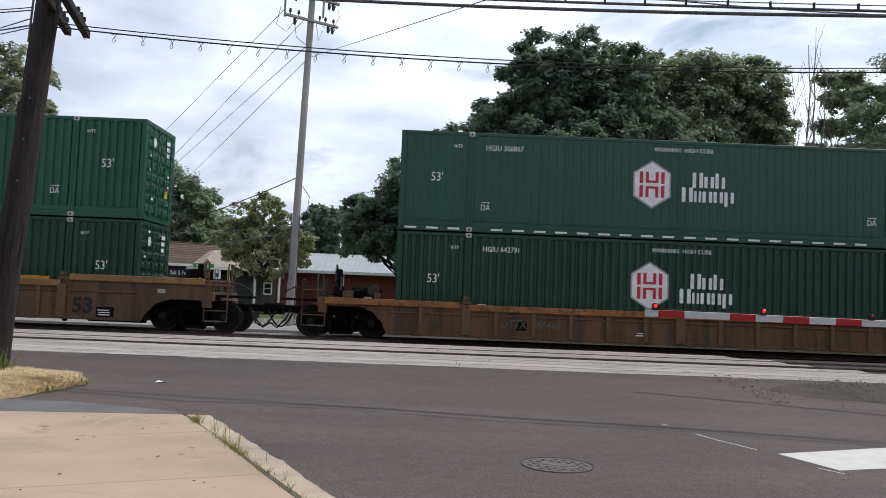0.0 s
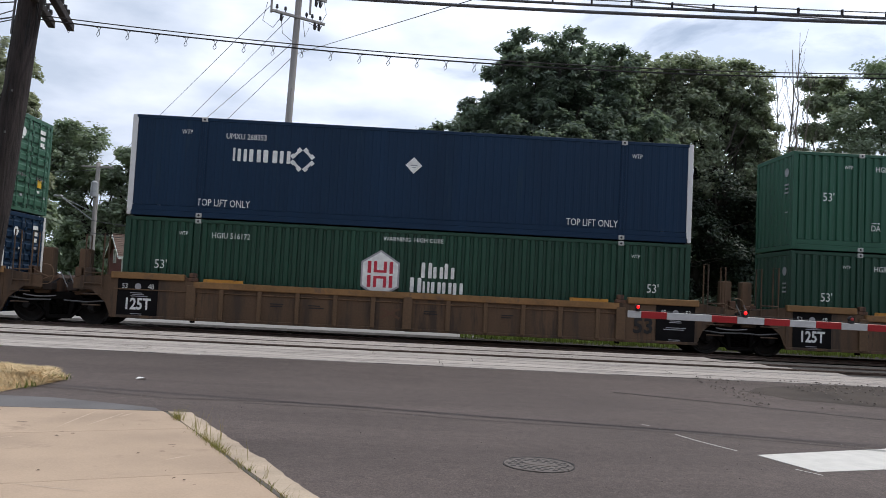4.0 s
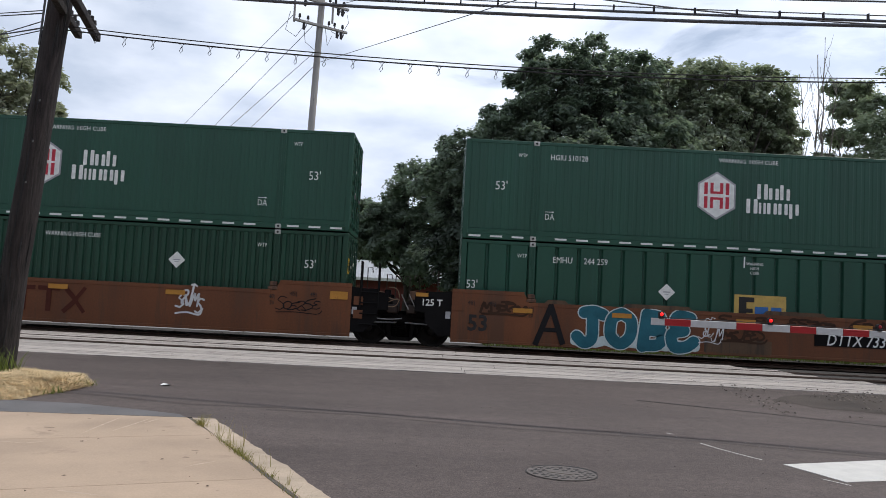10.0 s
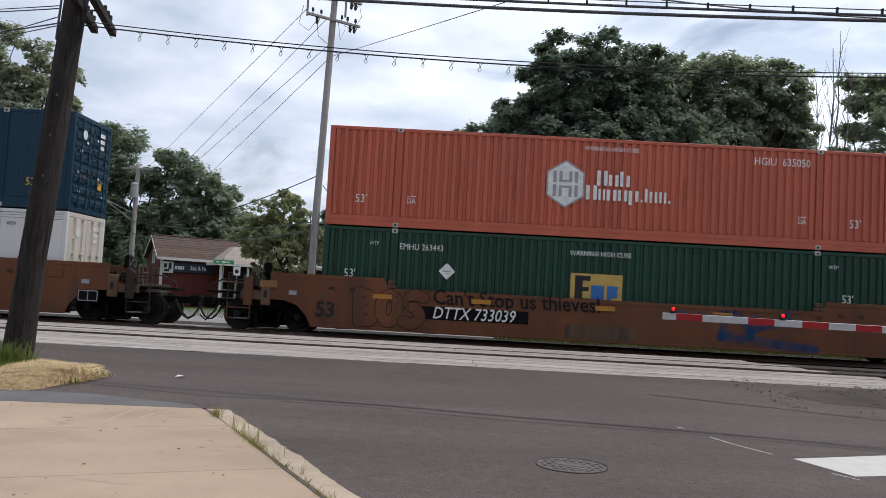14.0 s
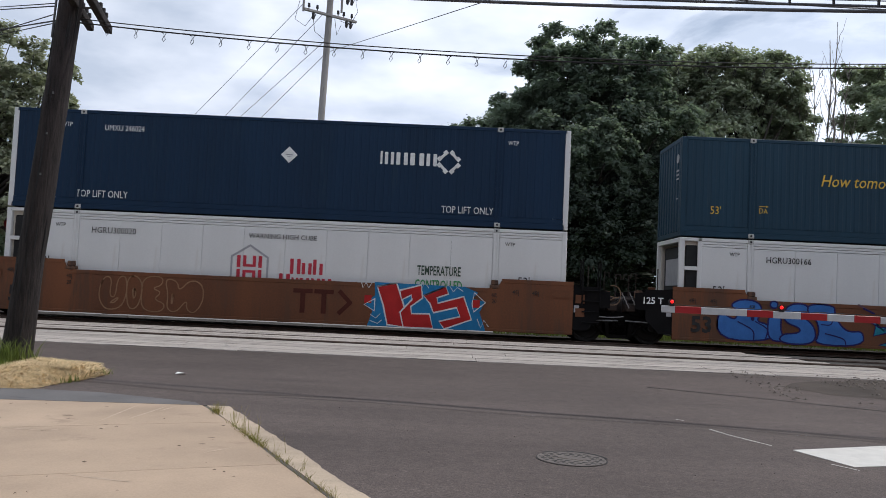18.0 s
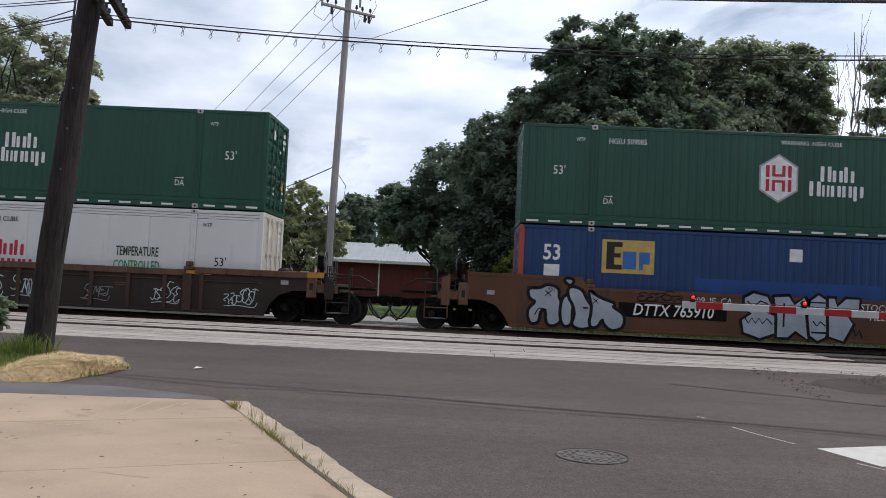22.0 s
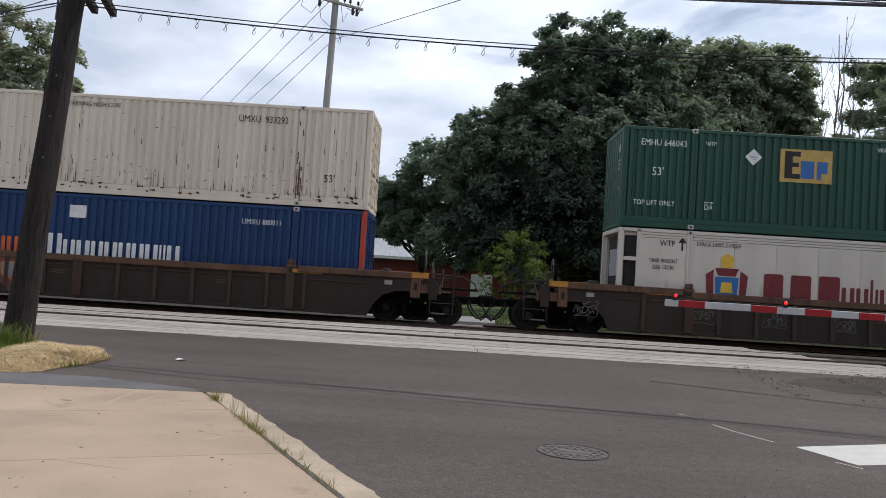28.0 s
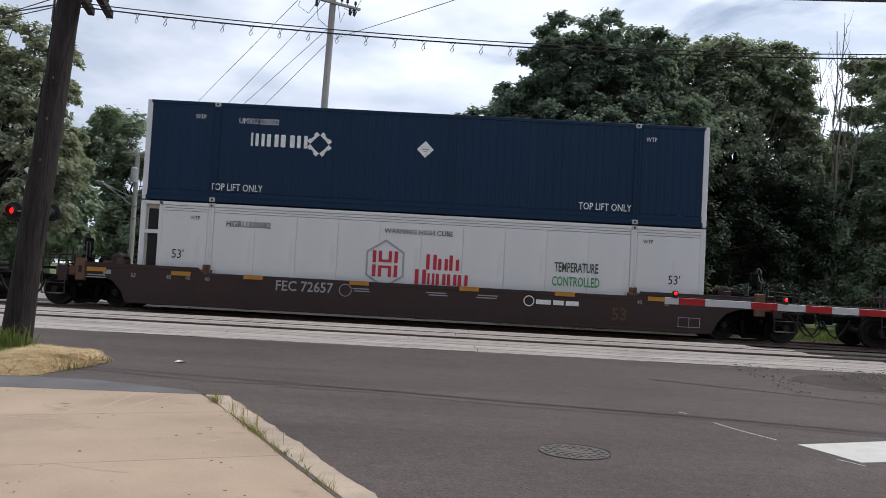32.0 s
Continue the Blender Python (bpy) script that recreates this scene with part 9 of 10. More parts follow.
for ax, ay in ((0.90, -0.06), (0.56, 0.0)):
    # twin crossarms pointing away from the viewer
    d = Vector((-0.23, 0.97, 0)).normalized()
    arm = part("crossarm", Shape().box(-1.0, -0.06, -0.07, 1.48 if ax > 0.7 else 1.28, 0.06, 0.07, 0.01), WOOD_POLE, POLE, at=(ax, ay, 6.2), turn=103.3)
    for k in (-0.8, -0.4, 0.55, 0.85, 1.12):
        part("insulator", once("insulator", lambda: Shape().tube((0, 0, 0), (0, 0, 0.08), 0.016, n=8).tube((0, 0, 0.07), (0, 0, 0.15), 0.036, 0.03, 12)), CABLE, arm, at=(k, 0, 0.07))
rnd = random.Random(19)
for k in range(26):
    a, z0, l = rnd.uniform(-2.9, -0.2), rnd.uniform(0.2, 6.6), rnd.uniform(0.3, 1.3)
    pts = []
    for j in range(7):
        z = z0 + l * j / 6
        r = 0.225 - 0.0047 * z + 0.05 * math.exp(-12 * (z + 0.3) / 9.2) - 0.001
        aa = a + 0.05 * noise.noise((k, z * 3, 0))
        pts.append((0.0843 * z - 0.06 + r * math.cos(aa), r * math.sin(aa), z))
    part("crack", Shape().path(pts, [0.012 * math.sin(math.pi * (j + 0.4) / 6.8) for j in range(7)], 5), DARK, POLE, "dark drying crack")
part("arm_bolt", Shape().tube((0.40, 0.15, 6.2), (0.92, 0.10, 6.2), 0.018), TAG_STEEL, POLE)
part("conduit", Shape().tube((pole_x(5.9) - 0.24, -0.05, 5.6), (pole_x(7.6) - 0.24, -0.05, 8.4), 0.02), CABLE_GREY, POLE)
for z in (1.1, 1.5, 3.2, 3.9, 4.6):
    part("nail_tag", once("nail_tag", lambda: Shape().box(-0.015, -0.006, -0.02, 0.015, 0.0, 0.02)), TAG_STEEL, POLE, at=(pole_x(z) + 0.04, -0.208, z))


def sag(a, b, drop, n=28):
    a, b = Vector(a), Vector(b)
    return [a.lerp(b, k / n) - Vector((0, 0, 4 * drop * (k / n) * (1 - k / n))) for k in range(n + 1)]


def wire(a, b, drop, r, material, label, name="overhead_wire"):
    return tagged(part(name, Shape().path(sag(a, b, drop), r, 5), material), label, "overhead wire", "overhead wires")


# festoon line with lamp hooks, from the wooden pole along the road
festoon = thing("festoon_line", "twin black overhead line with empty lamp hooks", "overhead line")
F_A, F_B, F_DROP = (-6.62, 14.0, 5.89), (24.0, 14.0, 7.64), 1.0
part("line", Shape().path(sag(F_A, F_B, F_DROP, 60), 0.013, 5), CABLE, festoon)
part("line", Shape().path(sag((F_A[0], 14.0, F_A[2] + 0.07), (F_B[0], 14.0, F_B[2] + 0.12), F_DROP + 0.02, 60), 0.010, 5), CABLE, festoon)
hook = once("lamp_hook", lambda: Shape().path([(-0.07, 0, 0), (-0.01, 0, -0.02), (0.0, 0, -0.07), (-0.03, 0, -0.13), (-0.01, 0, -0.17), (0.025, 0, -0.13), (0.01, 0, -0.07), (0.03, 0, -0.02), (0.08, 0, 0)], 0.0055, 4))
fp = sag(F_A, F_B, F_DROP, 62)
for k in range(1, 62):
    part("lamp_hook", hook, CABLE, festoon, at=tuple(fp[k]))
for z0, (bx, by, bz), r in ((6.22, (-17.6, 27.0, 10.18), 0.010), (6.17, (-17.6, 27.0, 10.10), 0.012), (6.03, (-17.6, 27.0, 8.82), 0.010), (5.91, (-17.6, 27.0, 9.2), 0.014), (5.87, (-17.6, 27.0, 8.9), 0.010)):
    wire((-7.05, 14.0, z0), (bx, by, bz), 0.02, r, CABLE, "thin overhead line leaving the wooden pole")
HEAVY = [((-6.8, 14.22, 6.75), (22, 7.88, 5.63), 0.53, 0.028), ((-6.8, 14.22, 6.80), (22, 7.88, 5.11), 0.25, 0.022), ((-6.8, 14.22, 7.13), (22, 7.88, 5.80), 0.46, 0.015), ((-6.8, 13.5, 8.20), (26, 13.5, 9.55), 2.29, 0.014)]
for a, b, d, r in HEAVY:
    wire(a, b, d, r, CABLE_GREY, "thick grey overhead cable above the road")
lashed = wire((-6.8, 14.22, 6.88), (22, 7.88, 5.19), 0.25, 0.009, CABLE_GREY, "messenger wire clipped to a grey cable")
clip = once("cable_clip", lambda: Shape().box(-0.012, -0.02, -0.09, 0.012, 0.02, 0.02))
for p_ in sag((-6.8, 14.22, 6.88), (22, 7.88, 5.19), 0.25, 50):
    part("cable_clip", clip, CABLE, lashed, at=tuple(p_))

# pole behind the track with two crossarms
P2 = thing("utility_pole", "grey wooden utility pole with two crossarms behind the track", "utility pole", at=(-5.78, 34.0, 0.1))
part("pole", wavy_tube((-0.08, 0, -0.3), (0.26, 0, 14.2), 0.165, 0.13), WOOD_GREY, P2, smooth=True)
for z, w in ((12.75, 2.45), (13.75, 2.5)):
    arm = part("crossarm", Shape().box(-w / 2, -0.2, -0.05, w / 2, -0.08, 0.05, 0.01), WOOD_GREY, P2, at=(0.22, 0, z), turn=36)
    for k in (-1.0, -0.62, 0.35, 0.62, 1.0):
        part("insulator", once("insulator2", lambda: Shape().tube((0, 0, -0.02), (0, 0, 0.10), 0.02, n=8).tube((0, 0, 0.08), (0, 0, 0.22), 0.06, 0.045, 10)), CABLE, arm, at=(k, -0.14, 0.07))
    for k in (-0.8, 0.75, 0.95):
        part("cutout", once("cutout", lambda: Shape().box(-0.05, -0.05, -0.34, 0.05, 0.05, -0.06, 0.02).tube((0.02, 0, -0.36), (0.12, 0, -0.1), 0.018, n=6)), CABLE, arm, at=(k, -0.16, 0))
for dx, z0 in ((-0.85, 12.9), (0.75, 12.9)):
    part("riser", Shape().box(dx - 0.04, -0.14, z0, dx + 0.04, -0.06, z0 + 0.9), WOOD_GREY, P2)
for pts in ([(-1.0, -0.2, 13.3), (-1.15, -0.25, 12.5), (-0.7, -0.3, 12.2), (-0.45, -0.25, 12.6)], [(1.25, -0.2, 13.8), (1.45, -0.25, 12.9), (1.15, -0.3, 12.3), (0.75, -0.25, 12.5)], [(0.5, -0.2, 12.6), (0.62, -0.25, 11.9), (0.78, -0.25, 12.3)], [(-0.4, -0.2, 12.6), (-0.3, -0.25, 12.0), (0.1, -0.2, 11.7)]):
    part("jumper_wire", Shape().path(pts, 0.012, 5), CABLE, P2)
for dx in (-0.15, 0.19):
    part("conduit", Shape().tube((dx * 0.9, -0.1, 0.2), (dx, -0.1, 4.6), 0.022), CABLE_GREY, P2)
part("drip_loop", Shape().path([(0.25, -0.1, 5.8), (0.55, -0.15, 5.4), (0.5, -0.15, 4.8), (0.22, -0.1, 4.4)], 0.016, 5), CABLE, P2)
T2 = Vector((-5.6, 34.0, 0))
for (x0, z0), (bx, bz) in (((-6.64, 13.34), (-33.95, 9.59)), ((-5.76, 12.97), (-31.05, 9.26)), ((-5.52, 11.94), (-29.95, 10.04)), ((-5.67, 11.17), (-27.63, 9.51))):
    wire((x0, 33.95, z0), (bx, 82.0, bz), 0.02, 0.014, CABLE_GREY, "overhead wire from the crossarm pole to the distance")
wire((-5.45, 34.0, 11.36), (1.51, 14.0, 6.99), 0.0, 0.010, CABLE_GREY, "overhead wire from the crossarm pole over the track")
wire((T2.x + 1.1, 33.9, 13.9), (18.0, 15.0, 15.0), 0.3, 0.012, CABLE_GREY, "overhead wire from the crossarm pole over the track")
wire((T2.x - 0.1, 33.9, 6.3), (-20.5, 56.0, 5.2), 0.35, 0.022, CABLE, "thick service cable from the pole to the red house")
wire((-18.9, 48.0, 5.0), (-5.7, 34.2, 4.4), 0.4, 0.018, CABLE_GREY, "slack cable between two poles")
wire((-18.9, 48.0, 4.3), (-5.7, 34.2, 4.1), 0.5, 0.018, CABLE_GREY, "slack cable between two poles")
wire((-18.9, 48.0, 7.9), (-60, 60.0, 8.0), 0.5, 0.014, CABLE_GREY, "overhead wire to the street lamp pole")

# street lamp pole beside the red house
LP = thing("street_lamp", "grey wooden pole with a transformer and a long lamp arm", "street lamp", at=(-18.75, 48.0, 0.05))
part("pole", wavy_tube((0, 0, -0.2), (0.02, 0, 8.3), 0.16, 0.12, rough=0.02), WOOD_GREY, LP, smooth=True)
part("transformer", Shape().tube((0.0, -0.3, 6.3), (0.0, -0.3, 7.1), 0.2, n=16).tube((0, -0.3, 7.1), (0, -0.3, 7.2), 0.2, 0.1, 16), STEEL, LP)
part("lamp_arm", Shape().path([(0, 0, 4.9), (-0.8, -0.3, 5.5), (-1.7, -0.6, 6.15)], 0.035, 6).path([(0, 0, 5.4), (-0.8, -0.3, 5.75), (-1.7, -0.6, 6.15)], 0.03, 6), STEEL, LP)
part("lamp_head", Shape().box(-2.1, -0.75, 6.12, -1.6, -0.5, 6.26, 0.05), STEEL, LP)
part("crossarm", Shape().box(-0.9, -0.1, 8.0, 0.9, 0.0, 8.1, 0.01), WOOD_GREY, LP)

# crossing gate arm, lowered
GATE = thing("crossing_gate", "lowered red and white striped crossing gate arm with red lamps", "crossing gate", at=(4.76, 18.5, 0.0))
arm_z, x = 1.37, 0.0
rnd = random.Random(2)
for k, w in enumerate((0.30, 0.58, 1.02, 0.58, 0.62, 0.58, 0.60, 0.58, 0.60, 0.58, 0.60, 0.58, 0.60)):
    z = arm_z - 0.008 * x
    part("stripe", Shape().box(x, -0.02, z - 0.078, x + w, 0.02, z + 0.078, 0.008), ARM_RED if k % 2 else ARM_WHITE, GATE)
    x += w + 0.002
gate_end = x
for x in (0.22, 2.66, 5.1):
    z = arm_z - 0.008 * x
    lamp = part("lamp_housing", Shape().box(-0.06, -0.06, 0.07, 0.06, 0.06, 0.13, 0.015).tube((0, -0.05, 0.17), (0, 0.05, 0.17), 0.062, n=16), DARK, GATE, at=(x, 0, z))
    part("lens", Shape().tube((0, -0.07, 0.17), (0, -0.05, 0.17), 0.022, 0.040, 16), LAMP_RED if x < 5 else ARM_RED, lamp, "lit red lens" if x < 5 else "unlit red lens")
part("lamp_cable", Shape().path([(0.22 + k * 0.2, 0, arm_z + 0.095 - 0.008 * k * 0.2 + 0.012 * (k % 2)) for k in range(40)], 0.007, 4), CABLE, GATE)
part("mast", Shape().tube((gate_end + 0.9, 0.0, 0.1), (gate_end + 0.9, 0.0, 3.6), 0.065, n=14), STEEL, GATE)
part("drive_box", Shape().box(gate_end + 0.2, -0.25, 0.85, gate_end + 0.75, 0.25, 1.6, 0.04), STEEL, GATE)
part("mast_base", Shape().box(gate_end + 0.6, -0.3, -0.05, gate_end + 1.2, 0.3, 0.25, 0.04), PANEL, GATE)

# signal with crossed boards behind the track
SG = thing("crossing_signal", "railway crossing signal with crossed boards and twin round lamps", "crossing signal", at=(-14.7, 28.6, 0.2))
part("mast", Shape().tube((0, 0, 0), (0, 0, 4.9), 0.06, n=12), STEEL, SG)
for a in (45, -45):
    b = part("cross_board", Shape().box(-0.5, -0.01, -0.075, 0.5, 0.01, 0.075, 0.005), TRIM, SG, "white crossed board", at=(0.06, -0.08, 4.14))
    b.matrix_basis = pose(0.06, -0.08 - 0.012 * (a > 0), 4.14, 0, a, 0)
for dx in (-0.66, 0.66):
    d = part("lamp_disc", Shape().tube((dx, 0.0, 3.0), (dx, 0.05, 3.0), 0.30, n=24), DARK, SG)
    part("hood", Shape().tube((dx, -0.28, 3.0), (dx, 0.0, 3.0), 0.15, n=18, caps=False), DARK, d)
    part("lens", Shape().tube((dx, -0.05, 3.0), (dx, -0.02, 3.0), 0.12, n=18), LAMP_RED if dx < 0 else STEEL, d, "lit red lens" if dx < 0 else "pale unlit lens")
part("lamp_bar", Shape().box(-0.68, -0.03, 2.97, 0.68, 0.03, 3.03), STEEL, SG)
part("bell", Shape().tube((0, 0, 4.9), (0, 0, 5.05), 0.14, 0.06, 14), STEEL, SG)

# ---- houses ----
def board_wall(parent, a, b, z0, z1, board, material, skip=()):
    """Upright boards from a to b in the plan, as pieces of a wall; skip: (from, to, z_low, z_high) openings along it."""
    a, b = Vector(a), Vector(b)
    d = (b - a)
    n = max(1, round(d.length / board))
    ang = math.degrees(math.atan2(d.y, d.x))
    w = d.length / n
    for k in range(n):
        u0, u1 = k * w, (k + 1) * w
        spans = [(z0, z1)]
        for s0, s1, zl, zh in skip:
            if u1 > s0 and u0 < s1:
                spans = [(z0, zl), (zh, z1)]
        for lo, hi in spans:
            if hi - lo > 0.02:
                p = a + d.normalized() * u0
                part("board", once(("board", round(w, 3), round(hi - lo, 3)), lambda: Shape().box(0.006, -0.02, 0, w - 0.006, 0.02, hi - lo, 0.005)), material, parent, at=(p.x, p.y, lo), turn=ang)


def roof_rows(parent, o, along_v, up_v, length, rows, material, name="course"):
    """Lapped courses of a roof plane from the eave upwards."""
    o, al, up = Vector(o), Vector(along_v).normalized(), Vector(up_v)
    nrm = al.cross(up).normalized()
    if nrm.z < 0:
        nrm = -nrm
    for k in range(rows):
        p0, p1 = o + up * (k / rows), o + up * ((k + 1.15) / rows)
        vs = [p0 + nrm * 0.03, p0 + al * length + nrm * 0.03, p1 + al * length + nrm * 0.008, p1 + nrm * 0.008, p0, p0 + al * length]
        part(name, Shape().add(vs, [(0, 1, 2, 3), (4, 5, 1, 0)]), material, parent)


def window(parent, x, y, z, w, h, turn, lights=(2, 2)):
    wd = part("window", Shape().box(-w / 2, -0.02, -h / 2, w / 2, 0.03, h / 2), GLASS, parent, "window with white frame", at=(x, y, z), turn=turn)
    fr = Shape()
    for a, b in ((-w / 2 - 0.08, -w / 2), (w / 2, w / 2 + 0.08)):
        fr.box(a, -0.06, -h / 2 - 0.08, b, 0.03, h / 2 + 0.08, 0.008)
    for a, b in ((-h / 2 - 0.08, -h / 2), (h / 2, h / 2 + 0.08)):
        fr.box(-w / 2, -0.06, a, w / 2, 0.03, b, 0.008)
    part("window_frame", fr, TRIM, wd)
    bars = Shape()
    for i in range(1, lights[0]):
        bars.box(-w / 2 + w * i / lights[0] - 0.02, -0.045, -h / 2, -w / 2 + w * i / lights[0] + 0.02, -0.015, h / 2)
    for j in range(1, lights[1]):
        bars.box(-w / 2, -0.05, -h / 2 + h * j / lights[1] - 0.02, w / 2, -0.02, -h / 2 + h * j / lights[1] + 0.02)
    part("glazing_bar", bars, TRIM, wd)
    return wd


BARN = thing("red_house", "red board house with a brown shingle roof and a small porch", "house", at=(-19.45, 55.0, 0.0), turn=30)
BL, BD, EV, RG = 10.5, 4.8, 3.32, 4.78
board_wall(BARN, (0, 0), (BL, 0), 0.0, EV, 0.30, BRICK_RED)
board_wall(BARN, (0, BD), (0, 0), 0.0, EV, 0.30, BRICK_RED)
part("wall", Shape().box(BL - 0.1, 0, 0, BL, BD, EV).box(0, BD - 0.1, 0, BL, BD, EV).box(0.05, 0.04, 0, BL - 0.05, BD - 0.04, EV - 0.05), BRICK_RED, BARN)
part("gable", Shape().add([(0, -0.0, EV), (0, BD, EV), (0, BD / 2, RG - 0.08), (0.1, 0, EV), (0.1, BD, EV), (0.1, BD / 2, RG - 0.08)], [(0, 2, 1), (3, 4, 5), (0, 3, 5, 2), (1, 2, 5, 4), (0, 1, 4, 3)]), BRICK_RED, BARN)
part("gable", Shape().add([(BL, 0.0, EV), (BL, BD, EV), (BL, BD / 2, RG - 0.08), (BL - 0.1, 0, EV), (BL - 0.1, BD, EV), (BL - 0.1, BD / 2, RG - 0.08)], [(0, 1, 2), (3, 5, 4), (0, 2, 5, 3), (1, 4, 5, 2), (0, 3, 4, 1)]), BRICK_RED, BARN)
roof = part("roof", Shape().prism([(-0.3, 0), (BL + 0.3, 0), (BL + 0.3, 0.01), (-0.3, 0.01)], 0, 0.01), SHINGLE, BARN, at=(0, BD / 2, RG))
ev = EV - 0.12
roof_rows(roof, (-0.3, -BD / 2 - 0.35, ev - RG), (1, 0, 0), (0, BD / 2 + 0.35, RG - ev), BL + 0.6, 12, SHINGLE)
roof_rows(roof, (-0.3, BD / 2 + 0.35, ev - RG), (1, 0, 0), (0, -BD / 2 - 0.35, RG - ev), BL + 0.6, 12, SHINGLE)
part("ridge_cap", Shape().box(-0.3, -0.12, -0.01, BL + 0.3, 0.12, 0.05, 0.02), SHINGLE, roof)
for sgn in (-1, 1):
    s = Shape().add([(-0.31, sgn * 0.0, 0.0), (-0.31, sgn * (BD / 2 + 0.35), ev - RG), (-0.31, sgn * (BD / 2 + 0.35), ev - RG - 0.16), (-0.31, 0.0, -0.18), (-0.34, 0, 0), (-0.34, sgn * (BD / 2 + 0.35), ev - RG), (-0.34, sgn * (BD / 2 + 0.35), ev - RG - 0.16), (-0.34, 0, -0.18)], [(0, 1, 2, 3), (4, 7, 6, 5), (0, 4, 5, 1), (3, 2, 6, 7), (1, 5, 6, 2)])
    part("bargeboard", s, TRIM, roof)
part("fascia", Shape().box(-0.3, -0.40, ev - 0.16, BL + 0.3, -0.36, ev + 0.02), TRIM, BARN)
part("corner_board", Shape().box(-0.04, -0.05, 0, 0.14, 0.0, EV - 0.15), TRIM, BARN)
window(BARN, -0.02, BD / 2, 3.3, 0.7, 0.8, -90)
sg = part("signboard", Shape().box(0.10, -0.14, 2.25, 3.60, -0.06, 2.90, 0.02), SIGN_NAVY, BARN, "navy shop signboard with white blocks and a white emblem")
part("emblem", Shape().box(0.06, -0.155, 2.18, 0.80, -0.142, 2.94), TRIM, sg)
part("emblem_mark", flat([rect(0.28, 2.66, 0.22, 0.28), rect(0.58, 2.64, 0.20, 0.42), rect(0.37, 2.35, 0.36, 0.16)], 0.004), SIGN_NAVY, sg, at=(0, -0.162, 0))
for x, w in ((0.98, 0.17), (1.17, 0.13), (1.32, 0.13), (1.46, 0.10)):
    part("word_block", flat([rect(0, 0, w, 0.24)], 0.006), TRIM, sg, at=(x, -0.145, 2.57))
part("lettering", letters("Salt & Fe", 0.40, 0.74, 0, 0.006), TRIM, sg, at=(2.45, -0.146, 2.58))
window(BARN, 4.6, -0.03, 1.25, 0.8, 1.1, 0)
part("door", Shape().box(5.3, -0.08, 0.05, 6.2, -0.02, 2.1, 0.015), TRIM, BARN)
part("porch_wall", Shape().box(5.2, -2.3, 0.0, 8.6, -0.1, 2.62, 0.01), SLATE, BARN, "dark grey boarded front under the porch")
window(BARN, 8.0, -2.33, 1.75, 0.45, 0.68, 0, (1, 2))
# hipped porch
pc = part("porch_roof", Shape().add([(3.0, -0.2, 2.98), (8.7, -0.2, 2.98), (8.7, -3.4, 2.98), (3.0, -3.4, 2.98), (4.7, 0.6, 4.25), (7.0, 0.6, 4.25), (7.0, -0.6, 4.25), (4.7, -0.6, 4.25)],
                                    [(0, 3, 7, 4), (3, 2, 6, 7), (2, 1, 5, 6), (4, 7, 6, 5), (0, 1, 2, 3)]), SHINGLE_PALE, BARN, "pale hipped porch roof")
part("porch_fascia", Shape().box(2.95, -3.46, 2.84, 8.75, -3.40, 3.02).box(2.92, -3.4, 2.84, 2.98, -0.2, 3.02), TRIM, pc)
TARP = mat("torn_white_tarpaulin", (0.62, 0.61, 0.60), 0.55, 0, 0.15, 2, 30, 0.2)
rnd = random.Random(77)
vs = [(6.2 + 0.42 * i + 0.10 * rnd.uniform(-1, 1), -3.45 + 0.62 * j * (1 - 0.04 * i), 3.05 + 0.30 * j + 0.06 * rnd.random()) for j in range(5) for i in range(7)]
part("tarpaulin", Shape().add(vs, [(j * 7 + i, j * 7 + i + 1, (j + 1) * 7 + i + 1, (j + 1) * 7 + i) for j in range(4) for i in range(6) if (i, j) not in ((0, 3), (1, 3), (0, 2), (5, 0))]), TARP, pc, "torn white tarpaulin over the porch roof")
for x in (3.2, 5.0, 6.8, 8.5):
    part("porch_post", once("porch_post", lambda: Shape().box(-0.07, -0.07, 0, 0.07, 0.07, 2.9, 0.012)), TRIM, BARN, at=(x, -3.2, 0.0))

STREET = thing("street_sign", "small green street sign on a thin post by the red house", "street sign", at=(-12.2, 44.0, 0.05))
part("post", Shape().tube((0, 0, 0), (0, 0, 2.95), 0.03, n=8), STEEL, STREET)
part("blade", Shape().box(-0.55, -0.02, 2.62, 0.55, 0.02, 2.84, 0.006), MARK_LEAF, STREET, "green sign blade")
for k, w in enumerate((0.22, 0.30, 0.14)):
    part("name_bar", Shape().box(-0.4 + 0.30 * k, -0.03, 2.69, -0.4 + 0.30 * k + w * 0.8, -0.021, 2.77), MARK_W, STREET)
LIMIT = thing("traffic_sign", "small white rectangular traffic sign on a post", "traffic sign", at=(-11.46, 44.0, 0.05))
part("post", Shape().tube((0, 0, 0), (0, 0, 2.58), 0.03, n=8), STEEL, LIMIT)
part("plate", Shape().box(-0.19, -0.04, 2.05, 0.19, -0.02, 2.52, 0.006), TRIM, LIMIT, "white plate with a dark mark")
part("mark", Shape().tube((0, -0.05, 2.26), (0, -0.041, 2.26), 0.11, n=14), MARK_K, LIMIT)

SHED = thing("red_shed", "long red board shed with a bare metal roof", "shed", at=(-12.0, 62.0, 0.0))
SL, SD, SE, SR = 18.5, 8.0, 3.25, 4.75
board_wall(SHED, (0, 0), (SL, 0), 0, SE, 0.42, BRICK_RED)
part("wall", Shape().box(0.02, 0.03, 0, SL - 0.02, SD, SE - 0.02), BRICK_RED, SHED)
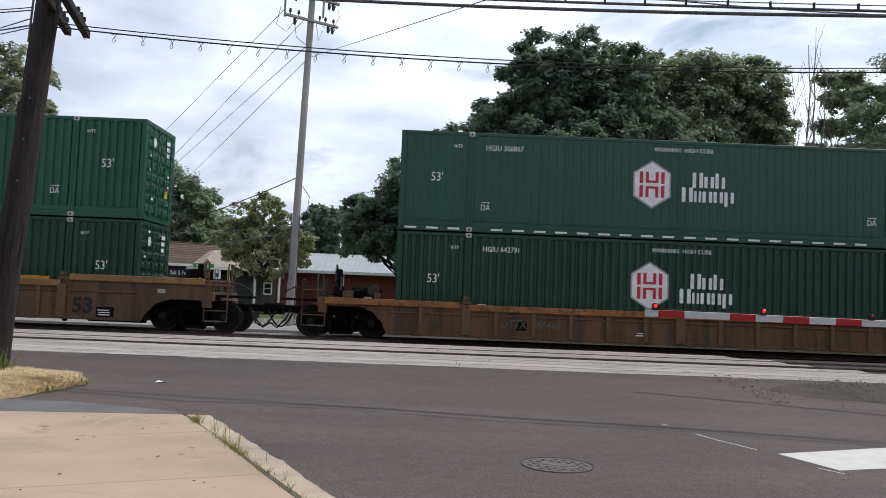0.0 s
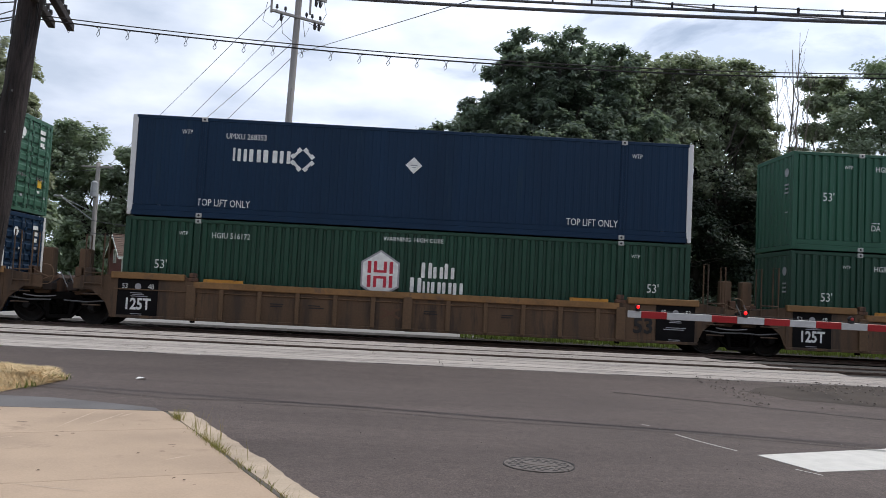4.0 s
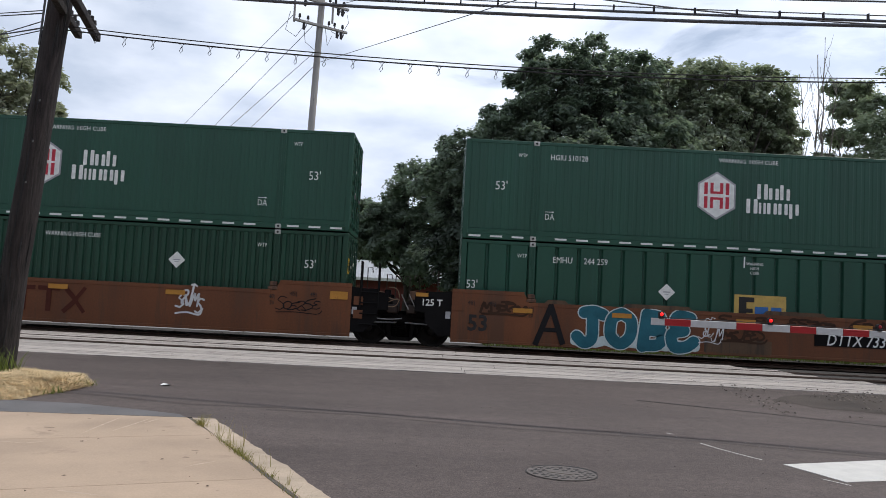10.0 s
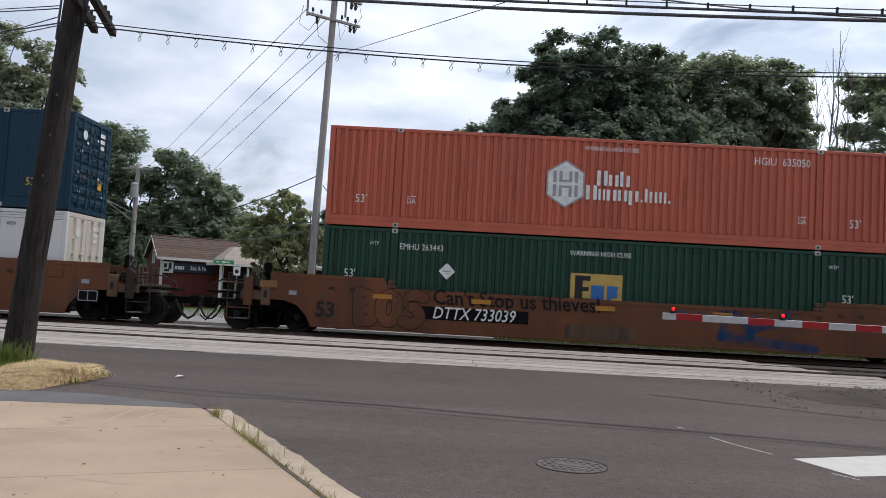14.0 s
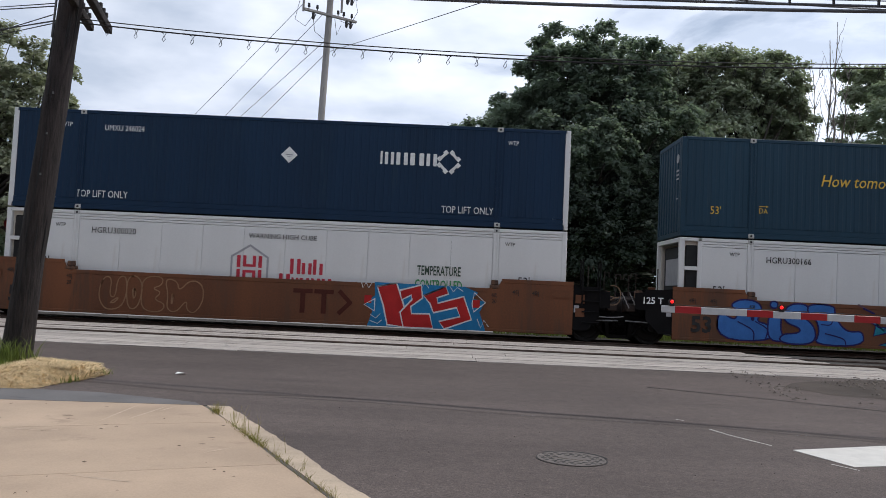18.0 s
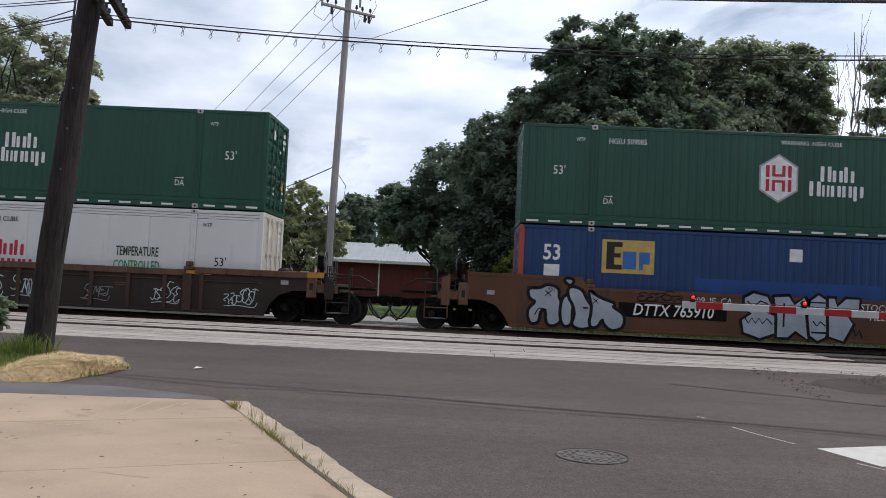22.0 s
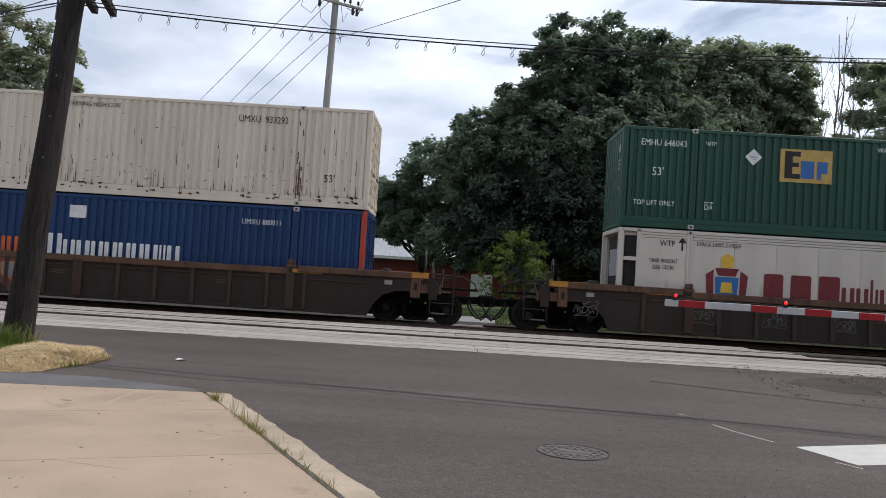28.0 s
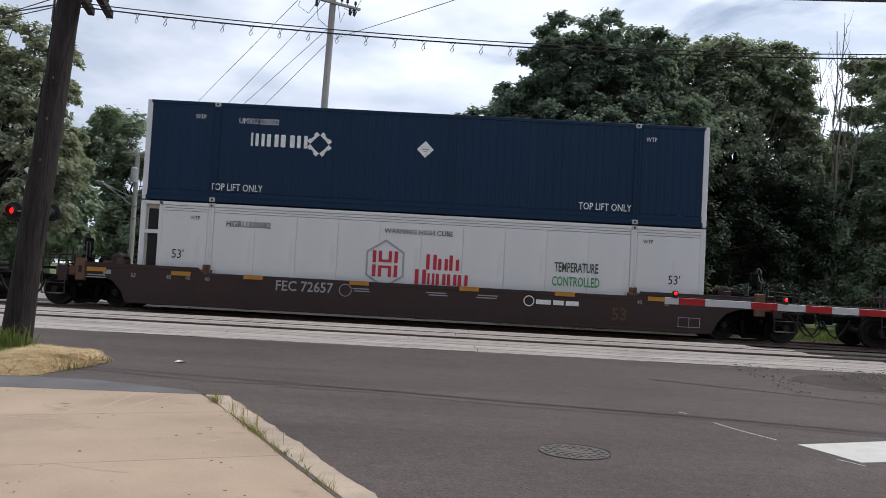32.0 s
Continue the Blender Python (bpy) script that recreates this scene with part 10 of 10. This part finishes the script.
rf = part("roof", Shape().add([(-0.3, -0.5, SE), (SL + 0.3, -0.5, SE), (SL + 0.3, SD / 2, SR), (-0.3, SD / 2, SR), (-0.3, SD + 0.5, SE), (SL + 0.3, SD + 0.5, SE)], [(0, 1, 2, 3), (3, 2, 5, 4), (0, 3, 4), (1, 5, 2)]), METAL_ROOF, SHED, "bright bare metal roof")
slope = Vector((0, SD / 2 + 0.5, SR - SE))
for k in range(44):
    x = -0.25 + k * (SL + 0.5) / 43
    part("roof_rib", once("roof_rib", lambda: Shape().path([(0, 0, 0.015), tuple(slope + Vector((0, 0, 0.015)))], 0.035, 4)), METAL_ROOF, rf, at=(x, -0.5, SE))
part("fascia", Shape().box(-0.3, -0.54, SE - 0.2, SL + 0.3, -0.5, SE + 0.01), TRIM, SHED)
part("vent_pipe", Shape().tube((2.0, 1.2, SE + 0.3), (2.0, 1.2, SE + 1.5), 0.08, n=10).tube((2.0, 1.2, SE + 1.5), (2.0, 1.2, SE + 1.62), 0.14, n=10), STEEL, SHED)
window(SHED, 0.85, -0.03, 1.35, 0.95, 1.1, 0)
part("downpipe", Shape().tube((5.3, -0.08, 0), (5.3, -0.08, SE), 0.05, n=8), TRIM, SHED)
part("door", Shape().box(13.4, -0.07, 0, 15.0, -0.02, 2.3, 0.015), TRIM, SHED)

HOUSE = thing("grey_house", "pale grey lap-sided house half hidden behind trees", "house", at=(26.5, 52.0, 0.0), turn=-20)
for k in range(14):
    part("lap_board", once("lap_board", lambda: Shape().add([(0, -0.02, 0), (9.0, -0.02, 0), (9.0, 0.0, 0.205), (0, 0, 0.205), (0, 0.0, 0), (9.0, 0.0, 0)], [(0, 1, 2, 3), (0, 4, 5, 1)])), SIDING, HOUSE, at=(0, 0, 0.2 * k))
part("wall", Shape().box(0.0, 0.01, 0, 9.0, 7.0, 2.8), SIDING, HOUSE)
part("roof", Shape().add([(-0.4, -0.5, 2.7), (9.4, -0.5, 2.7), (9.4, 3.5, 5.0), (-0.4, 3.5, 5.0), (-0.4, 7.5, 2.7), (9.4, 7.5, 2.7)], [(0, 1, 2, 3), (3, 2, 5, 4), (0, 3, 4), (1, 5, 2)]), SHINGLE_PALE, HOUSE)
window(HOUSE, 2.0, -0.04, 1.5, 0.9, 1.2, 0, (1, 2))
window(HOUSE, 5.5, -0.04, 1.5, 0.9, 1.2, 0, (1, 2))

# ---- trees ----
def limb_path(rnd, a, b, n=6, bend=0.12):
    a, b = Vector(a), Vector(b)
    l = (b - a).length
    off_ = [Vector((rnd.uniform(-1, 1), rnd.uniform(-1, 1), rnd.uniform(-0.5, 0.5))) * bend * l * math.sin(math.pi * k / n) for k in range(n + 1)]
    return [a.lerp(b, k / n) + off_[k] * 0.5 for k in range(n + 1)]


def tree(name, label, x, y, height, crown, leaf, seed, trunk=0.35, leaves=16000, size=0.20, base=None, lumps=34, fork=0.35, fill=0.36):
    """A trunk with limbs and a crown of leaf clumps. crown: ellipsoids (dx, dy, z, rx, ry, rz) that the clumps fill."""
    rnd = random.Random(seed)
    rng = np.random.default_rng(seed)
    t = thing(name, label, "tree", at=(x, y, base if base is not None else rise(y) - 0.1))
    s = Shape()
    top = (rnd.uniform(-0.3, 0.3), rnd.uniform(-0.3, 0.3), height * fork)
    pts = limb_path(rnd, (0, 0, -0.1), top, 6, 0.05)
    s.path(pts, [trunk * (1.25 - 0.5 * k / 6) for k in range(7)], 10)
    heads, radii = [], []
    vol = [c[3] * c[4] * c[5] for c in crown]
    for c, v_ in zip(crown, vol):
        n = max(5, round(lumps * (v_ ** 0.67) / sum(q ** 0.67 for q in vol)))
        mean = (c[3] * c[4] * c[5]) ** (1 / 3)
        for k in range(n):
            # clumps spread evenly over the skin, some further in
            zz = 1 - 2 * (k + 0.5) / n
            a, q = k * 2.39996 + rnd.uniform(-0.3, 0.3), (0.80 if k % 4 else 0.40) * rnd.uniform(0.88, 1.10)
            rr_ = math.sqrt(1 - zz * zz)
            heads.append(Vector((c[0] + q * c[3] * rr_ * math.cos(a), c[1] + q * c[4] * rr_ * math.sin(a), c[2] + q * c[5] * zz)))
            radii.append(mean * fill * (18 / max(n, 10)) ** 0.33 * rnd.uniform(0.75, 1.2))
    order = list(range(len(heads)))
    rnd.shuffle(order)
    heads, radii = [heads[i] for i in order], [radii[i] for i in order]
    part("trunk", s, BARK, t, smooth=True)
    for h in heads[: max(8, lumps // 2)]:
        a = Vector(top).lerp(Vector((0, 0, height * fork * 0.55)), rnd.random() * 0.6)
        q = limb_path(rnd, a, h, 6, 0.16)
        r0 = trunk * rnd.uniform(0.22, 0.42)
        part("limb", Shape().path(q, [r0 * (1 - 0.85 * k / 6) for k in range(7)], 6), BARK, t, smooth=True)
    # boughs: domes of leaf tufts that face outwards and up, leaves drooping round each tuft
    per = leaves // len(heads)
    rr = np.array(radii)
    mid_ = np.array([[sum(c[k] * v_ for c, v_ in zip(crown, vol)) / sum(vol) for k in range(3)]])[0]
    allv = []
    for i in range(len(heads)):
        h = np.array(heads[i][:])
        out = (h - mid_) / (np.linalg.norm(h - mid_) + 1e-6)
        out = out * 0.75 + np.array([0, 0, 0.55])
        out /= np.linalg.norm(out)
        nt = max(6, per // 46)
        d = rng.normal(size=(nt * 3, 3))
        d /= np.linalg.norm(d, axis=1)[:, None]
        d = d[np.argsort(-(d @ out) + rng.uniform(0, 0.9, nt * 3))][:nt]
        tuft = h + d * rr[i] * rng.uniform(0.66, 1.20, (nt, 1)) * np.array([1.08, 1.08, 0.92])
        m = per // nt
        dd = np.repeat(d, m, 0)
        spread = rng.normal(size=(nt * m, 3)) * rr[i] * np.array([0.17, 0.17, 0.13])
        deep = (rng.random((nt * m, 1)) < 0.16) * rng.uniform(0.2, 0.9, (nt * m, 1))
        c = np.repeat(tuft, m, 0) * (1 - deep) + h * deep + spread
        n = dd * 0.55 + np.array([0, 0, 0.75]) + 0.42 * rng.normal(size=dd.shape)
        u = dd + np.array([0, 0, -0.45]) + 0.75 * rng.normal(size=dd.shape)
        w = np.cross(n, u)
        w /= np.linalg.norm(w, axis=1)[:, None] + 1e-6
        u = np.cross(w, n)
        u /= np.linalg.norm(u, axis=1)[:, None] + 1e-6
        sz = size * rng.uniform(0.6, 1.3, (nt * m, 1))
        quad = np.stack([c - u * sz * 0.9, c - w * sz * 0.70 + u * sz * 0.1, c + u * sz, c + w * sz * 0.70 + u * sz * 0.1], 1)
        allv.append(quad.reshape(-1, 3))
    v = np.concatenate(allv)
    m = len(v) // 4
    me = bpy.data.meshes.new("crown")
    me.vertices.add(len(v))
    me.vertices.foreach_set("co", v.astype(np.float32).ravel())
    me.loops.add(4 * m)
    me.loops.foreach_set("vertex_index", np.arange(4 * m, dtype=np.int32))
    me.polygons.add(m)
    me.polygons.foreach_set("loop_start", np.arange(0, 4 * m, 4, dtype=np.int32))
    me.polygons.foreach_set("loop_total", np.full(m, 4, dtype=np.int32))
    me.update(calc_edges=True)
    part("crown", me, leaf, t)
    return t


tree("maple_tree", "large dark green maple tree with a broad dense crown", 6.6, 43.0, 15.6,
     [(2.7, 0, 12.7, 1.6, 2.2, 3.1), (0.5, 0, 13.2, 1.5, 2.2, 3.1), (-1.7, 0, 13.0, 1.6, 2.2, 3.0), (0.4, 0.4, 10.4, 4.0, 3.2, 3.3), (-3.4, 0, 10.0, 2.1, 2.4, 2.3), (-5.5, 0.5, 8.2, 2.3, 2.6, 2.4), (-1.6, 0.2, 7.4, 4.4, 3.4, 2.2), (-0.4, -1.2, 8.6, 4.2, 2.8, 2.6), (3.8, 0, 9.4, 3.0, 3.2, 2.6)], LEAF_DARK, 31, 0.42, 250000, 0.105, lumps=300, fill=0.35)
# Lower crowns of both maples, split off to carry shade in their leaf colour.
tree("maple_tree", "lower crowns of two maples, shade put into the leaf colour", 5.0, 42.4, 8.0, [(-2.8, 0.5, 4.6, 2.9, 2.4, 2.8), (0.6, 0, 4.8, 4.6, 3.4, 3.6), (5.2, 0.2, 5.2, 3.4, 3.0, 4.0), (11.0, 3.0, 5.0, 4.9, 3.0, 4.0)], LEAF_SHADE, 52, 0.2, 110000, 0.11, lumps=130, fill=0.36)
tree("maple_tree", "tall green tree with gaps showing the sky", 15.6, 46.0, 15.0,
     [(-3.6, 0, 13.6, 2.2, 2.2, 2.3), (-1.0, 0, 14.0, 1.8, 2.0, 2.2), (1.6, 0, 13.7, 2.0, 2.2, 2.3), (2.6, 0, 11.6, 1.5, 1.8, 2.0), (-0.6, 0.3, 12.2, 3.4, 2.0, 2.2), (-1.8, 0, 10.0, 3.0, 2.6, 2.8), (2.9, 0, 9.0, 1.6, 1.8, 2.4)], LEAF_SAGE, 32, 0.36, 150000, 0.105, lumps=180, fill=0.37)
tree("maple_tree", "dark broad tree near the grey house", 25.8, 44.0, 15.0,
     [(0.2, 0, 11.8, 3.9, 3.2, 4.8), (-2.0, 0, 6.5, 2.6, 2.6, 3.4), (3.0, 0, 8.5, 3.6, 3.0, 5.0), (-0.6, -0.8, 3.4, 4.2, 2.4, 3.0), (-4.2, 0.8, 4.4, 2.4, 2.4, 3.8)], LEAF, 33, 0.40, 140000, 0.11, lumps=130, fill=0.36)
tree("maple_tree", "slender green tree beside a dead one", 23.4, 49.0, 15.4, [(0.7, 0, 14.2, 1.4, 1.5, 3.0), (0.3, 0, 9.4, 2.0, 1.8, 3.0), (-1.7, 0, 9.2, 1.3, 1.4, 2.2), (-1.6, 0, 6.6, 2.6, 2.2, 4.4), (-3.0, 0.5, 4.6, 2.4, 2.2, 3.8)], LEAF_SAGE, 34, 0.24, 95000, 0.11, lumps=60)
tree("maple_tree", "dense undergrowth tree behind the maples, shade put into its leaf colour", 10.0, 54.0, 10.0, [(0, 0, 4.6, 6.4, 3.0, 4.6), (9.0, 0, 4.6, 5.5, 3.0, 4.6)], LEAF_SHADE, 35, 0.3, 40000, 0.24, lumps=60)
tree("maple_tree", "trees behind the grey house with shade in their leaf colour", 30.0, 66.0, 12.0, [(-4, 0, 5.6, 7.0, 3.0, 5.6), (8.0, 0, 6.0, 7.0, 3.0, 6.0)], LEAF_SHADE, 46, 0.3, 40000, 0.28, lumps=60)
tree("maple_tree", "dark tree in front of the red shed", -2.0, 52.0, 9.0, [(0.6, 0, 7.6, 3.0, 2.4, 2.9), (-2.4, 0.5, 6.2, 1.8, 1.6, 2.0), (3.0, 0, 6.2, 2.2, 2.0, 2.9), (-1.0, -1.0, 4.9, 1.9, 1.4, 1.3), (2.4, -2.0, 4.4, 3.0, 1.6, 1.6), (5.4, -2.0, 4.6, 2.4, 1.6, 1.9)], LEAF_DARK, 36, 0.24, 80000, 0.12, lumps=80)
tree("maple_tree", "dark green trees behind the shed", -7.8, 76.0, 11.5, [(-2.4, 0, 6.6, 2.8, 2.8, 3.4), (2.4, 0, 7.4, 3.2, 2.8, 3.8)], LEAF_DARK, 37, 0.3, 28000, 0.22, lumps=34)
tree("small_tree", "small yellowish green tree beside the red house", -9.6, 45.5, 7.0, [(0.2, 0, 5.4, 1.8, 1.8, 1.7), (-1.4, 0, 4.4, 1.3, 1.3, 1.3), (1.6, 0, 3.9, 1.3, 1.3, 1.4), (0.1, -0.2, 3.5, 1.7, 1.5, 1.3)], LEAF_GOLD, 38, 0.14, 34000, 0.085, lumps=84, fill=0.32)
tree("maple_tree", "tall green trees behind the red house", -30.0, 78.0, 18.0, [(-3.0, 0, 11.4, 3.8, 3.4, 5.4), (2.8, 0, 9.8, 3.8, 3.4, 5.0), (6.6, 0, 8.0, 2.8, 3.2, 4.6), (1.0, 0, 4.5, 9.0, 3.2, 4.0)], LEAF, 39, 0.4, 90000, 0.19, lumps=90)
tree("maple_tree", "green tree behind the roof of the red house", -18.5, 88.0, 11.5, [(0, 0, 5.0, 4.0, 3.4, 4.2), (-6, 0, 5.6, 4.6, 3.4, 4.6)], LEAF, 40, 0.3, 40000, 0.22, lumps=44)
tree("maple_tree", "tall yellowish green tree at the roadside", -25.4, 44.0, 16.0, [(-0.6, 0, 11.0, 4.0, 3.0, 4.4), (2.8, 0, 10.4, 2.0, 2.4, 4.2), (3.4, 0, 6.5, 1.9, 2.4, 3.6), (0.6, 0, 6.0, 4.6, 3.2, 4.0)], LEAF_PALE, 41, 0.38, 70000, 0.12, lumps=150, fill=0.30)
tree("maple_tree", "tall green tree behind the roadside tree", -36.0, 58.0, 17.0, [(0, 0, 11.4, 4.8, 3.6, 5.4), (4.5, 0, 5.4, 6.0, 3.4, 4.6)], LEAF, 42, 0.38, 60000, 0.20, lumps=56)
tree("maple_tree", "far belt of green trees", -52.0, 100.0, 14.0, [(0, 0, 6.5, 12, 4, 6.0), (16, 0, 5.5, 9, 4, 4.8), (30, 0, 4.5, 9, 4, 4.2)], LEAF, 47, 0.3, 60000, 0.32, lumps=80)
tree("maple_tree", "far belt of green trees with shade in their leaf colour", 10.0, 96.0, 12.0, [(-8, 0, 5.0, 9, 4, 4.6), (10, 0, 5.5, 10, 4, 5.0), (30, 0, 6.0, 12, 4, 5.4)], LEAF_SHADE, 48, 0.3, 60000, 0.34, lumps=80)
tree("bush", "light green leafy bush behind the track", 2.9, 38.0, 3.8, [(-0.1, 0, 2.9, 1.25, 1.2, 1.3), (0.8, 0, 2.0, 0.9, 0.8, 1.1), (-0.8, 0, 1.8, 0.9, 0.8, 1.0)], LEAF_BUSH, 43, 0.06, 6000, 0.06, lumps=30, fork=0.3, fill=0.42)
tree("bush", "small green shrub with upright shoots behind the track", 9.4, 35.0, 3.0, [(0, 0, 2.0, 0.5, 0.6, 1.0), (1.5, 0, 1.5, 0.5, 0.5, 0.7)], LEAF_SILVER, 44, 0.05, 620, 0.075, lumps=14, fork=0.3)
tree("bush", "low shrubs under the trees with shade in their leaf colour", 15.5, 40.0, 2.6, [(0, 0, 1.2, 3.5, 1.2, 1.1)], LEAF_SHADE, 45, 0.06, 9000, 0.10, lumps=26, fork=0.2)

tree("bush", "small green bush behind the wooden pole", -8.95, 15.2, 1.3, [(0, 0, 0.65, 0.42, 0.4, 0.5), (-0.3, 0.1, 0.4, 0.3, 0.3, 0.3)], LEAF, 49, 0.03, 2600, 0.05, lumps=14, fork=0.3)

# the bare dead tree
DT = thing("dead_tree", "bare dead tree with thin pale upright branches", "tree", at=(20.2, 45.0, 0.0))
rnd = random.Random(51)
part("trunk", Shape().path([(0, 0, -0.1), (0.02, 0, 1.6), (0.0, 0, 3.4), (0.06, 0, 5.0)], [0.13, 0.11, 0.10, 0.085], 8), DEAD, DT, smooth=True)
for k, (tx, tz, r0) in enumerate(((-1.5, 12.6, 0.05), (-0.75, 14.6, 0.055), (0.15, 16.4, 0.075), (0.55, 17.4, 0.065), (1.25, 15.2, 0.05), (-1.1, 9.6, 0.04), (1.6, 12.0, 0.04))):
    a = (rnd.uniform(-0.05, 0.08), 0, rnd.uniform(3.2, 5.0))
    q = limb_path(rnd, a, (tx * 0.75, rnd.uniform(-0.5, 0.5), a[2] + (tz - a[2]) * 0.55), 4, 0.06) + limb_path(rnd, (tx * 0.75, 0, a[2] + (tz - a[2]) * 0.6), (tx, 0, tz), 4, 0.05)
    br = part("branch", Shape().path(q, [1.35 * r0 * (1 - 0.80 * j / (len(q) - 1)) for j in range(len(q))], 6), DEAD, DT, smooth=True)
    for j in range(11):
        p = q[rnd.randint(3, len(q) - 2)]
        side = rnd.choice((-1, 1))
        l = rnd.uniform(0.9, 2.6)
        part("twig", Shape().path(limb_path(rnd, p, p + Vector((side * l * rnd.uniform(0.15, 0.4), rnd.uniform(-0.3, 0.3), l)), 5, 0.07), [0.02 - 0.0028 * i for i in range(6)], 4), DEAD, br)


# ---- motion ----
def travel(t):
    """How far the train has gone at t seconds."""
    for (t0, s0), (t1, s1) in zip(TRAVEL, TRAVEL[1:]):
        if t <= t1:
            return s0 + (s1 - s0) * (t - t0) / (t1 - t0)
    return TRAVEL[-1][1]


def motions():
    for ob, first in MOVING:
        walk(ob, [(t, Matrix.Translation(first + Vector((s, 0, 0)))) for t, s in TRAVEL])
    # the wheels roll while they are in sight
    for w, unit, x, r, at in WHEELSETS:
        start = LEFT[unit] + x
        times = [t / 15 for t in range(0, 481) if -17 < start + travel(t / 15) < 17]
        if len(times) < 2:
            continue
        rows = [(t, Matrix.Translation(at) @ Matrix.Rotation(travel(t) / r, 4, "Y")) for t in times]
        if times[0] > 0:
            rows.insert(0, (0.0, rows[0][1]))
        if times[-1] < 32:
            rows.append((32.0, rows[-1][1]))
        walk(w, rows)


motions()
